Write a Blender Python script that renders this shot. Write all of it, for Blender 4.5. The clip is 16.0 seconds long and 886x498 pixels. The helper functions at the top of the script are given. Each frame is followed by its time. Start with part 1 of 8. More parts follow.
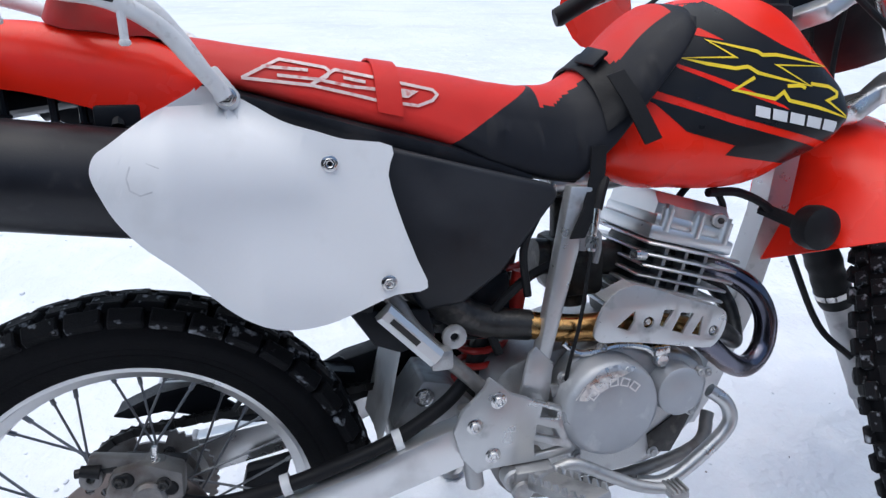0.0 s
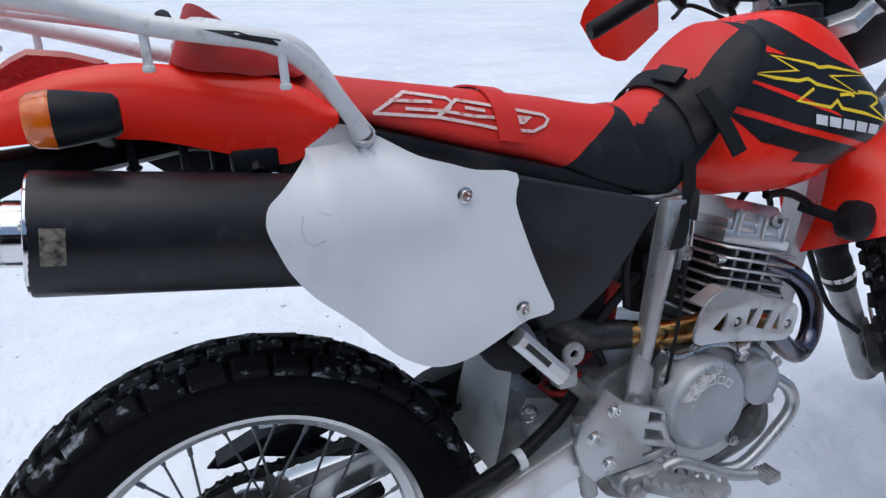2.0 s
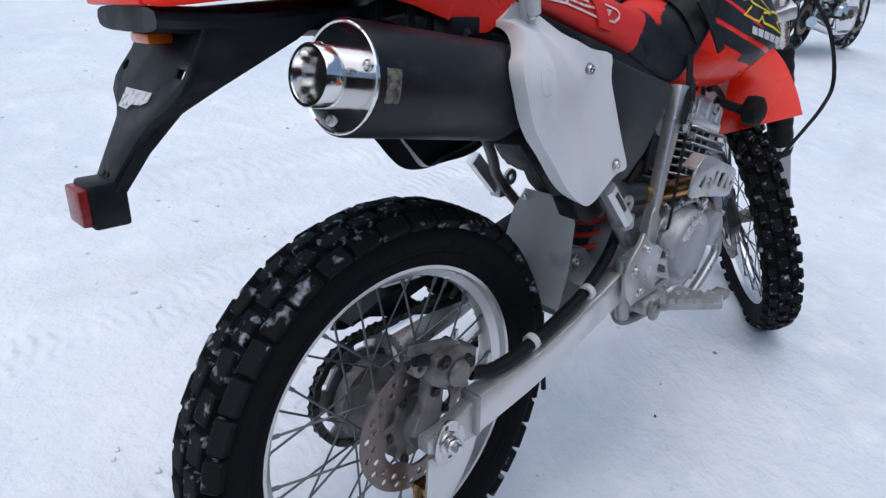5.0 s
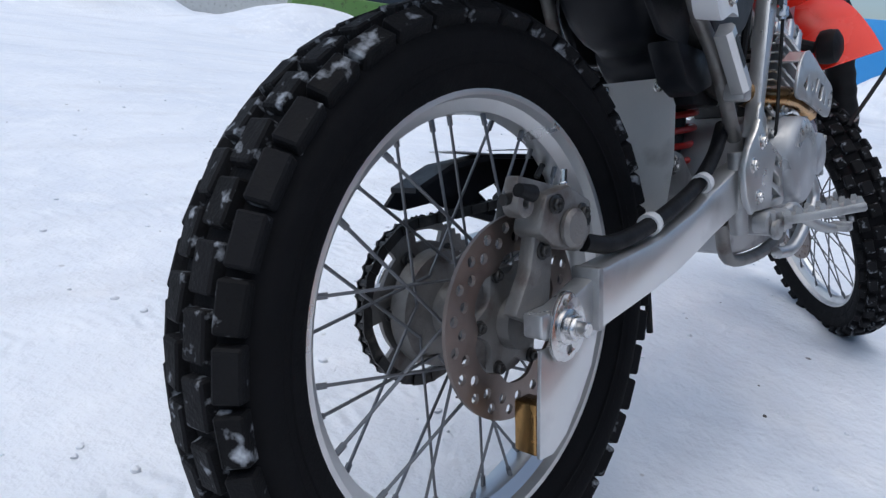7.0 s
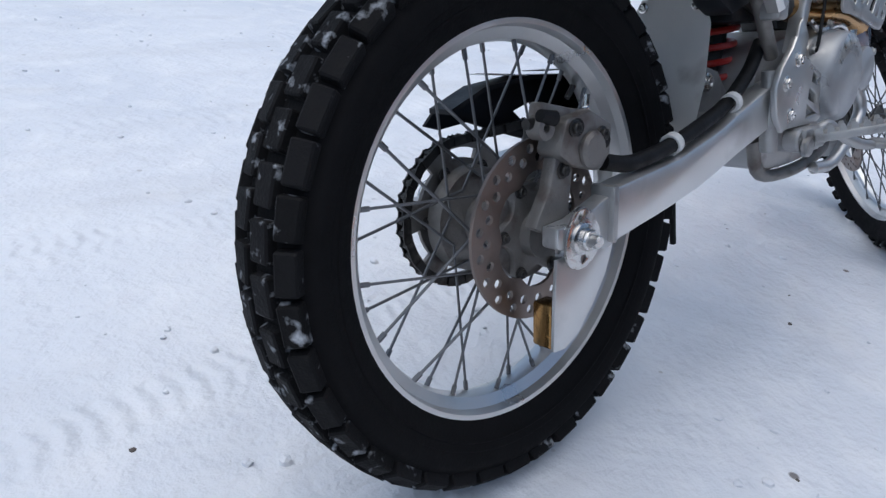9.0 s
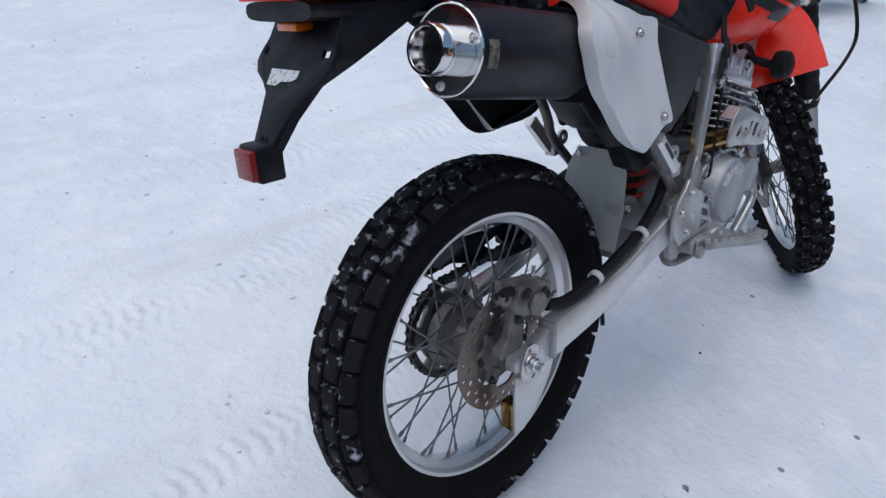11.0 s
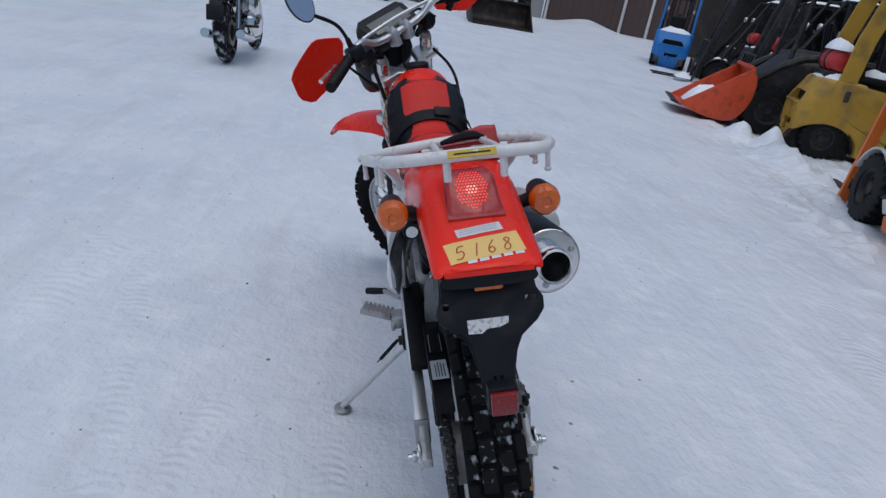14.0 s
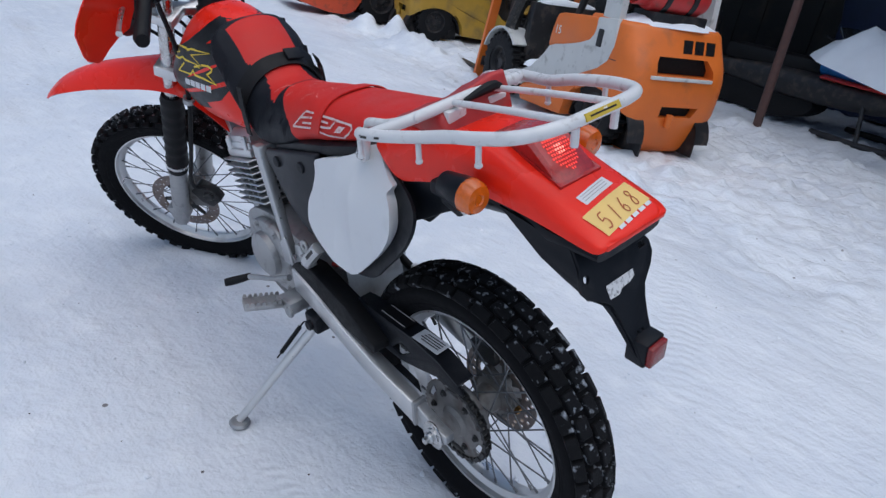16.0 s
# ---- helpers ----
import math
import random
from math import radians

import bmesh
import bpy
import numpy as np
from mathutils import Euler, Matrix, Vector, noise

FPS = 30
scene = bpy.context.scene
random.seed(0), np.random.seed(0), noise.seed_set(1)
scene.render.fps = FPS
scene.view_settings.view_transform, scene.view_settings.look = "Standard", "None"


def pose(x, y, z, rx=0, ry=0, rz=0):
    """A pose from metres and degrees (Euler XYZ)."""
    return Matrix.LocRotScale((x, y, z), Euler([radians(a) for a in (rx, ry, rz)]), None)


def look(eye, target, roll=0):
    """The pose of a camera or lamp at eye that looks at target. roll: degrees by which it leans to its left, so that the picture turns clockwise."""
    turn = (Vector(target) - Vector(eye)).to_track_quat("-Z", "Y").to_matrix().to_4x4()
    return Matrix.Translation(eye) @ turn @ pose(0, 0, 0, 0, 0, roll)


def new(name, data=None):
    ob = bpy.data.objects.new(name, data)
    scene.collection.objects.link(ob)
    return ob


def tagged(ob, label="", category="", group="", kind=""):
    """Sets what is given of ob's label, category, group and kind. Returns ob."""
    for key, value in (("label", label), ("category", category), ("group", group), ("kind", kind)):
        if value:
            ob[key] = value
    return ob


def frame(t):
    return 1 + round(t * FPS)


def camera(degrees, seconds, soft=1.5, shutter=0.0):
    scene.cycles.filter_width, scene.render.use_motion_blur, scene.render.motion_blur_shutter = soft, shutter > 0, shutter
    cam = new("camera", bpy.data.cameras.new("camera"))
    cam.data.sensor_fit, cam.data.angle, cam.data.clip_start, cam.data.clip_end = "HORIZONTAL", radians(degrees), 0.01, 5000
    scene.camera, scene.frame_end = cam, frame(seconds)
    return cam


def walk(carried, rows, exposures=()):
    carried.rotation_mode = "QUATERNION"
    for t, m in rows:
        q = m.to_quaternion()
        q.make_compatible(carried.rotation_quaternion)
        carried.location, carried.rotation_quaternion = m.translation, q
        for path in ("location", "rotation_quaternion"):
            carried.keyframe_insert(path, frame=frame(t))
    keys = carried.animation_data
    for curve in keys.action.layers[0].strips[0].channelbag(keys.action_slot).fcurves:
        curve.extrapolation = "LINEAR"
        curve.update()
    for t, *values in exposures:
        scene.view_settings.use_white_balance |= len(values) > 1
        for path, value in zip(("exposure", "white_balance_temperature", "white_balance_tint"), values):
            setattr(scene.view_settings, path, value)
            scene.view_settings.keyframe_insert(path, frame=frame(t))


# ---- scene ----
cam = camera(67.9, 16.0, soft=1.4)
METRES = 4.0
BASE = pose(0.2303, -0.7524, 1.1187, -27.614, -1.789, -14.262)
ROWS = [
    (0.0, 0.0, 0.0, 0.0, -0.0, 0.0, -0.0),
    (0.5, -0.02, -0.0098, -0.0002, -2.71, 1.07, 1.8),
    (1.0, -0.0333, -0.0026, 0.0037, -5.06, 0.73, 4.14),
    (1.5, -0.0467, 0.0058, 0.0132, -7.07, 0.06, 4.25),
    (2.0, -0.0692, 0.0032, 0.0129, -8.27, -0.87, 4.04),
    (2.5, -0.1036, -0.0118, 0.0107, -12.2, -1.33, 5.84),
    (3.0, -0.1304, -0.0165, 0.012, -16.18, -1.88, 6.12),
    (5.5, -0.2132, 0.0288, -0.0187, -31.27, -8.11, 5.24),
    (6.0, -0.213, 0.0553, -0.0472, -31.44, -3.56, 6.07),
    (6.5, -0.2089, 0.0762, -0.08, -32.73, 1.74, 7.03),
    (7.0, -0.2105, 0.0825, -0.0919, -31.06, 4.31, 8.04),
    (7.5, -0.2117, 0.0811, -0.0969, -29.7, 2.82, 8.15),
    (8.0, -0.2148, 0.0802, -0.1016, -28.57, 1.87, 7.94),
    (10.5, -0.2203, 0.0064, -0.0305, -23.65, -10.96, 6.33),
    (11.0, -0.2471, -0.0135, -0.0062, -28.55, -9.34, 8.58),
    (11.5, -0.2946, -0.0271, 0.0174, -39.31, -9.18, 13.17),
    (12.0, -0.3302, -0.011, 0.0382, -47.83, -8.34, 15.49),
    (12.5, -0.3676, 0.0152, 0.0588, -54.45, -10.06, 15.48),
    (13.0, -0.4112, 0.0514, 0.084, -63.45, -13.38, 15.98),
    (13.5, -0.4139, 0.098, 0.1123, -72.22, -15.93, 18.05),
    (14.0, -0.4065, 0.1404, 0.1339, -81.5, -20.35, 18.03),
    (14.5, -0.409, 0.1833, 0.1576, -92.25, -25.99, 17.97),
    (15.0, -0.3891, 0.2239, 0.1732, -99.86, -29.71, 17.06),
    (15.5, -0.3627, 0.2608, 0.1869, -109.16, -34.32, 16.59),
    (16.0, -0.3364, 0.2945, 0.1955, -117.94, -39.36, 15.17),
]
walk(cam, [(t, BASE @ pose(METRES * x, METRES * y, METRES * z, 90 + pitch, roll, yaw)) for t, x, y, z, yaw, pitch, roll in ROWS],
     exposures=[(0.0, 0.64, 6080, 6), (1.5, 0.41, 6050, 6), (3.0, 0.27, 6050, 6), (7.0, 0.3, 6050, 6), (10.5, 0.1, 6050, 6), (12.5, -0.15, 6050, 6), (13.5, -0.38, 5950, 6), (14.5, -0.31, 5830, 6), (16.0, -0.05, 5830, 6)])

# ---- world, sun ----
world = bpy.data.worlds.new("sky")
scene.world = world
world.use_nodes = True
wn = world.node_tree
sky = wn.nodes.new("ShaderNodeTexSky")
sky.sky_type = "NISHITA"
sky.sun_disc = False
sky.sun_elevation = radians(77)
sky.sun_rotation = radians(301)
sky.dust_density = 3.0
sky.ozone_density = 1.0
wn.links.new(sky.outputs[0], wn.nodes["Background"].inputs[0])
wn.nodes["Background"].inputs[1].default_value = 0.11
sun_data = bpy.data.lights.new("sun", "SUN")
sun_data.energy, sun_data.angle, sun_data.color = 1.5, radians(95), (1.0, 0.95, 0.9)
sun = new("sun", sun_data)
sun.matrix_world = look((0, 0, 0), (0.20, -0.12, -1.0))

# ---- materials ----
def mat(name, col, rough=0.5, metal=0.0, vary=0.08, scale=30.0, bump=0.0, bscale=200.0, dirt=None, dirt_amt=0.0, dirt_scale=12.0, coat=0.0, rand=0.0, rvar=0.1, spec=0.5, place=False):
    """Procedural surface: base colour with two scales of variation, roughness variation, fine bump, optional dirt colour."""
    m = bpy.data.materials.new(name)
    m.use_nodes = True
    nt = m.node_tree
    b = nt.nodes["Principled BSDF"]
    b.inputs["Metallic"].default_value = metal
    b.inputs["Coat Weight"].default_value = coat
    b.inputs["Specular IOR Level"].default_value = spec
    tc = nt.nodes.new("ShaderNodeTexCoord")

    def noise_at(sc, detail=4.0):
        n = nt.nodes.new("ShaderNodeTexNoise")
        n.inputs["Scale"].default_value, n.inputs["Detail"].default_value = sc, detail
        nt.links.new(nt.nodes.new("ShaderNodeNewGeometry").outputs["Position"] if place else tc.outputs["Object"], n.inputs["Vector"])
        return n

    def ramp(src, lo, hi):
        r = nt.nodes.new("ShaderNodeMapRange")
        r.inputs["From Min"].default_value, r.inputs["From Max"].default_value = 0.3, 0.7
        r.inputs["To Min"].default_value, r.inputs["To Max"].default_value = lo, hi
        nt.links.new(src, r.inputs["Value"])
        return r.outputs[0]

    def mixc(a, bb, fac):
        x = nt.nodes.new("ShaderNodeMix")
        x.data_type = "RGBA"
        for sock, v in ((x.inputs["Factor"], fac), (x.inputs[6], a), (x.inputs[7], bb)):
            if isinstance(v, tuple):
                sock.default_value = (*v, 1)
            elif isinstance(v, float):
                sock.default_value = v
            else:
                nt.links.new(v, sock)
        return x.outputs[2]

    n1, n2 = noise_at(scale), noise_at(scale * 0.17, 2.0)
    dark = tuple(c * (1 - vary * 2) for c in col)
    lite = tuple(min(1, c * (1 + vary)) for c in col)
    out = mixc(dark, lite, ramp(n1.outputs[0], 0.0, 1.0))
    out = mixc(out, col, ramp(n2.outputs[0], 0.2, 0.8))
    if rand:
        oi = nt.nodes.new("ShaderNodeObjectInfo")
        hs = nt.nodes.new("ShaderNodeHueSaturation")
        mr = nt.nodes.new("ShaderNodeMapRange")
        mr.inputs["To Min"].default_value, mr.inputs["To Max"].default_value = 1 - rand, 1 + rand
        nt.links.new(oi.outputs["Random"], mr.inputs["Value"])
        nt.links.new(mr.outputs[0], hs.inputs["Value"])
        nt.links.new(out, hs.inputs["Color"])
        out = hs.outputs[0]
    if dirt:
        nd = noise_at(dirt_scale, 6.0)
        r = nt.nodes.new("ShaderNodeMapRange")
        r.inputs["From Min"].default_value, r.inputs["From Max"].default_value = 0.62 - dirt_amt * 0.35, 0.75 - dirt_amt * 0.2
        nt.links.new(nd.outputs[0], r.inputs["Value"])
        out = mixc(out, dirt, r.outputs[0])
    nt.links.new(out, b.inputs["Base Color"])
    nt.links.new(ramp(n1.outputs[0], max(0.02, rough - rvar), min(1, rough + rvar)), b.inputs["Roughness"])
    if bump:
        nb = noise_at(bscale, 3.0)
        bp = nt.nodes.new("ShaderNodeBump")
        bp.inputs["Strength"].default_value, bp.inputs["Distance"].default_value = bump, 0.002
        nt.links.new(nb.outputs[0], bp.inputs["Height"])
        nt.links.new(bp.outputs[0], b.inputs["Normal"])
    return m


RED = mat("red_plastic", (0.82, 0.022, 0.008), 0.28, vary=0.04, scale=9, spec=0.32)
RED_SEAT = mat("red_vinyl", (0.58, 0.024, 0.018), 0.55, vary=0.06, scale=25, bump=0.25, bscale=900, spec=0.24, dirt=(0.52, 0.04, 0.033), dirt_amt=0.3, dirt_scale=6)
BLACK_SEAT = mat("black_vinyl", (0.009, 0.010, 0.014), 0.5, vary=0.15, scale=40, bump=0.3, bscale=900, spec=0.22)
WHITE = mat("white_plastic", (0.68, 0.68, 0.685), 0.4, vary=0.02, scale=5, bump=0.04, bscale=400, dirt=(0.62, 0.62, 0.62), dirt_amt=0.05, dirt_scale=14)
WHITE_PAINT = mat("white_paint", (0.66, 0.655, 0.65), 0.35, vary=0.05, scale=40, dirt=(0.45, 0.42, 0.40), dirt_amt=0.08, dirt_scale=60)
BLACK = mat("black_plastic", (0.0065, 0.0075, 0.0105), 0.45, vary=0.2, scale=30, bump=0.15, bscale=500, dirt=(0.02, 0.02, 0.022), dirt_amt=0.2, spec=0.2)
GREYBLACK = mat("weathered_black_plastic", (0.012, 0.013, 0.017), 0.48, vary=0.2, scale=14, bump=0.1, bscale=300, dirt=(0.022, 0.023, 0.027), dirt_amt=0.3, dirt_scale=7, spec=0.35)
RUBBER = mat("tyre_rubber", (0.006, 0.006, 0.007), 0.8, vary=0.3, scale=60, bump=0.4, bscale=260, dirt=(0.007, 0.007, 0.008), dirt_amt=0.3, dirt_scale=30, spec=0.12)
KNOB = mat("tyre_tread_rubber", (0.0055, 0.0055, 0.0065), 0.8, vary=0.3, scale=60, bump=0.5, bscale=300, dirt=(0.42, 0.44, 0.47), dirt_amt=0.045, dirt_scale=42, spec=0.2, rand=0.4, place=True)
FROSTED = mat("frosted_tread_rubber", (0.0055, 0.0055, 0.0065), 0.8, vary=0.3, scale=60, bump=0.5, bscale=300, dirt=(0.34, 0.36, 0.39), dirt_amt=0.13, dirt_scale=70, spec=0.2, rand=0.4, place=True)
SOFT = mat("black_rubber", (0.006, 0.006, 0.007), 0.6, vary=0.2, scale=50, bump=0.2, spec=0.25)
ALU = mat("cast_aluminium", (0.42, 0.42, 0.42), 0.5, 0.85, vary=0.1, scale=60, bump=0.3, bscale=350, dirt=(0.25, 0.245, 0.24), dirt_amt=0.2, dirt_scale=25)
CAST = mat("grimy_cast_aluminium", (0.22, 0.21, 0.20), 0.5, 0.6, vary=0.15, scale=50, bump=0.35, bscale=300, dirt=(0.13, 0.11, 0.10), dirt_amt=0.3, dirt_scale=30)
ALU_SAT = mat("satin_aluminium", (0.66, 0.66, 0.66), 0.36, 0.9, vary=0.05, scale=14, bump=0.06, bscale=500, dirt=(0.5, 0.5, 0.5), dirt_amt=0.05, dirt_scale=9)
SILVER = mat("silver_painted_steel", (0.50, 0.505, 0.51), 0.36, 0.75, vary=0.05, scale=30, dirt=(0.32, 0.32, 0.32), dirt_amt=0.1, dirt_scale=30)
STEEL = mat("bright_steel", (0.62, 0.61, 0.60), 0.25, 1.0, vary=0.1, scale=50, dirt=(0.3, 0.27, 0.24), dirt_amt=0.2, dirt_scale=30)
CHROME = mat("polished_steel", (0.72, 0.71, 0.70), 0.12, 1.0, vary=0.04, scale=40, rvar=0.06)
DARKSTEEL = mat("dark_oily_steel", (0.045, 0.044, 0.043), 0.45, 0.7, vary=0.3, scale=60, bump=0.3, dirt=(0.11, 0.10, 0.09), dirt_amt=0.2, dirt_scale=40)
DISC = mat("brake_disc_steel", (0.24, 0.20, 0.18), 0.4, 0.9, vary=0.15, scale=50, dirt=(0.2, 0.15, 0.12), dirt_amt=0.3, dirt_scale=20)
BRASS = mat("heat_tinted_pipe", (0.42, 0.24, 0.09), 0.25, 1.0, vary=0.2, scale=25)
BLUEPIPE = mat("heat_blued_steel", (0.15, 0.15, 0.19), 0.24, 1.0, vary=0.35, scale=14, dirt=(0.3, 0.22, 0.18), dirt_amt=0.3, dirt_scale=14)
SPRING = mat("red_spring", (0.45, 0.02, 0.015), 0.35, coat=0.3)
MUFFLER = mat("matt_black_paint", (0.008, 0.0085, 0.012), 0.42, vary=0.2, scale=20, bump=0.08, bscale=500, dirt=(0.022, 0.022, 0.024), dirt_amt=0.08, dirt_scale=40, spec=0.35)
YELLOW = mat("yellow_print", (0.85, 0.62, 0.02), 0.4)
INK_WHITE = mat("white_plastic", (0.68, 0.68, 0.685), 0.4, vary=0.02, scale=5, bump=0.04, bscale=400, dirt=(0.62, 0.62, 0.62), dirt_amt=0.05, dirt_scale=14)
SEAT_PRINT = mat("worn_white_print", (0.66, 0.52, 0.49), 0.55, vary=0.2, scale=160, dirt=(0.5, 0.12, 0.11), dirt_amt=0.2, dirt_scale=90)
INK_BLACK = mat("black_print", (0.009, 0.009, 0.0105), 0.36, spec=0.3)
PAPER = mat("yellow_paper", (0.80, 0.55, 0.18), 0.7, vary=0.04)
PEN = mat("marker_ink", (0.42, 0.10, 0.03), 0.6)
AMBER = mat("amber_lens", (0.66, 0.125, 0.004), 0.12, vary=0.2, scale=120, bump=0.3, bscale=250, coat=0.5)
REDLENS = mat("red_lens", (0.42, 0.016, 0.014), 0.12, vary=0.2, scale=150, bump=0.5, bscale=300, coat=0.5)
SPOKE = mat("dull_spoke_steel", (0.16, 0.165, 0.175), 0.4, 0.7, vary=0.15, scale=80)

# ---- mesh helpers ----
def part(name, bm, material, parent=None, label="", m=None, smooth=40):
    """Links a bmesh as one mesh object, under a thing or part when given."""
    if m is not None:
        bmesh.ops.transform(bm, matrix=m, verts=bm.verts)
    bmesh.ops.recalc_face_normals(bm, faces=bm.faces)
    me = bpy.data.meshes.new(name)
    bm.to_mesh(me)
    bm.free()
    for mm in (material if isinstance(material, (list, tuple)) else [material]):
        me.materials.append(mm)
    if smooth:
        me.polygons.foreach_set("use_smooth", [True] * len(me.polygons))
        me.set_sharp_from_angle(angle=radians(smooth))
    ob = new(name, me)
    ob.parent = parent
    if label:
        ob["label"] = label
    return ob


def join(*bms):
    out = bmesh.new()
    for b in bms:
        me = bpy.data.meshes.new("tmp")
        b.to_mesh(me)
        out.from_mesh(me)
        bpy.data.meshes.remove(me)
        b.free()
    return out


def moved(bm, m):
    bmesh.ops.transform(bm, matrix=m, verts=bm.verts)
    return bm


def bev(bm, r, seg=2, angle=30):
    if r:
        es = [e for e in bm.edges if len(e.link_faces) == 2 and e.calc_face_angle(0) > radians(angle)]
        bmesh.ops.bevel(bm, geom=es, offset=r, segments=seg, affect="EDGES", profile=0.5, clamp_overlap=True)
    return bm


def box(x0, x1, y0, y1, z0, z1, r=0.0, seg=2):
    bm = bmesh.new()
    bmesh.ops.create_cube(bm, size=1, matrix=Matrix.LocRotScale(((x0 + x1) / 2, (y0 + y1) / 2, (z0 + z1) / 2), None, (x1 - x0, y1 - y0, z1 - z0)))
    return bev(bm, r, seg)


def smoothed(pts, n=4, closed=False):
    """Catmull-Rom through points of any dimension."""
    p = [np.array(q, float) for q in pts]
    c = len(p)
    out = []
    for i in range(c if closed else c - 1):
        if closed:
            a, b, d, e = p[i - 1], p[i], p[(i + 1) % c], p[(i + 2) % c]
        else:
            b, d = p[i], p[i + 1]
            a = p[i - 1] if i else 2 * b - d
            e = p[i + 2] if i + 2 < c else 2 * d - b
        for k in range(n):
            t = k / n
            out.append(0.5 * (2 * b + (d - a) * t + (2 * a - 5 * b + 4 * d - e) * t * t + (3 * b - a - 3 * d + e) * t ** 3))
    if not closed:
        out.append(p[-1])
    return [tuple(q) for q in out]


def prism(poly, y0, y1, r=0.003, holes=(), seg=2):
    """A plate: outline in x, z, from y0 to y1, with through holes, edges rounded."""
    bm = bmesh.new()
    loops = [list(poly)] + [list(h) for h in holes]
    edges = []
    for lp in loops:
        vs = [bm.verts.new((x, y0, z)) for x, z in lp]
        edges += [bm.edges.new((vs[i], vs[(i + 1) % len(vs)])) for i in range(len(vs))]
    bmesh.ops.triangle_fill(bm, edges=edges, use_beauty=True, use_dissolve=False)
    if holes:
        kill = []
        for f in bm.faces:
            c = f.calc_center_median()
            for h in holes:
                if inside((c.x, c.z), h):
                    kill.append(f)
                    break
        bmesh.ops.delete(bm, geom=kill, context="FACES")
    bmesh.ops.dissolve_limit(bm, angle_limit=0.01, verts=bm.verts, edges=bm.edges, delimit=set())
    ext = bmesh.ops.extrude_face_region(bm, geom=bm.faces[:])
    vs = [g for g in ext["geom"] if isinstance(g, bmesh.types.BMVert)]
    bmesh.ops.translate(bm, vec=(0, y1 - y0, 0), verts=vs)
    bmesh.ops.recalc_face_normals(bm, faces=bm.faces)
    return bev(bm, r, seg, 50)


def inside(p, poly):
    x, y = p
    hit = False
    for i in range(len(poly)):
        (x1, y1), (x2, y2) = poly[i - 1], poly[i]
        if (y1 > y) != (y2 > y) and x < (x2 - x1) * (y - y1) / (y2 - y1) + x1:
            hit = not hit
    return hit


def loft(secs, closed_ring=True, cap=True):
    """Skin over rings with equal numbers of points."""
    bm = bmesh.new()
    rings = [[bm.verts.new(p) for p in s] for s in secs]
    k = len(rings[0])
    for a, b in zip(rings, rings[1:]):
        for i in range(k if closed_ring else k - 1):
            j = (i + 1) % k
            bm.faces.new((a[i], a[j], b[j], b[i]))
    if cap and closed_ring:
        bm.faces.new(rings[0])
        bm.faces.new(rings[-1])
    return bm


def super_ring(x, yc, zc, hw, hh, e=2.5, n=24, top=None, dx=0.0):
    """Ring in the plane x: a rounded box; top narrows its upper half. dx shears it forwards with height."""
    out = []
    for i in range(n):
        a = 2 * math.pi * i / n
        c, s = math.cos(a), math.sin(a)
        y = math.copysign(abs(c) ** (2 / e), c) * hw
        z = math.copysign(abs(s) ** (2 / e), s) * hh
        if top is not None:
            k = (z / hh + 1) / 2
            y *= 1 + (top - 1) * k
        out.append((x + dx * z, yc + y, zc + z))
    return out


def tube(pts, r, n=12, smooth_n=5, cap=True, closed=False):
    """Round bar along a path; r is one radius or one a point."""
    rs = list(r) if isinstance(r, (list, tuple)) else [r] * len(pts)
    full = [(*p, q) for p, q in zip(pts, rs)]
    if smooth_n > 1 and len(full) > 2:
        full = smoothed(full, smooth_n, closed)
    P = [Vector(q[:3]) for q in full]
    R = [q[3] for q in full]
    secs = []
    nrm = None
    for i, p in enumerate(P):
        if closed:
            t = P[(i + 1) % len(P)] - P[i - 1]
        else:
            t = P[min(i + 1, len(P) - 1)] - P[max(i - 1, 0)]
        t.normalize()
        if nrm is None:
            nrm = t.orthogonal().normalized()
        nrm = (nrm - t * nrm.dot(t)).normalized()
        bi = t.cross(nrm)
        secs.append([p + (nrm * math.cos(2 * math.pi * k / n) + bi * math.sin(2 * math.pi * k / n)) * R[i] for k in range(n)])
    if closed:
        secs.append(secs[0])
    bm = loft(secs, True, cap and not closed)
    if closed:
        bmesh.ops.remove_doubles(bm, verts=bm.verts, dist=1e-5)
    return bm


def lathe(prof, axis="y", n=48, at=(0, 0, 0), arc=360.0, start=0.0):
    """Turned shape; prof is (radius, along). A closed profile gives a ring."""
    bm = bmesh.new()
    rings = []
    full = arc >= 360
    for k in range(n if full else n + 1):
        a = radians(start + arc * k / n)
        ring = []
        for r, h in prof:
            u, v = r * math.cos(a), r * math.sin(a)
            ring.append(bm.verts.new({"y": (at[0] + u, at[1] + h, at[2] + v), "x": (at[0] + h, at[1] + u, at[2] + v), "z": (at[0] + u, at[1] + v, at[2] + h)}[axis]))
        rings.append(ring)
    for k in range(n):
        a, b = rings[k], rings[(k + 1) % len(rings)]
        for i in range(len(prof) - 1):
            bm.faces.new((a[i], a[i + 1], b[i + 1], b[i]))
    bmesh.ops.remove_doubles(bm, verts=bm.verts, dist=1e-6)
    return bm


def disc(r, h0, h1, at=(0, 0, 0), axis="y", n=24, r_edge=0.0):
    e = min(r_edge, r * 0.45, abs(h1 - h0) * 0.45)
    s = 1 if h1 > h0 else -1
    prof = [(0, h0), (r - e, h0), (r, h0 + s * e), (r, h1 - s * e), (r - e, h1), (0, h1)]
    return lathe(prof, axis, n, at)


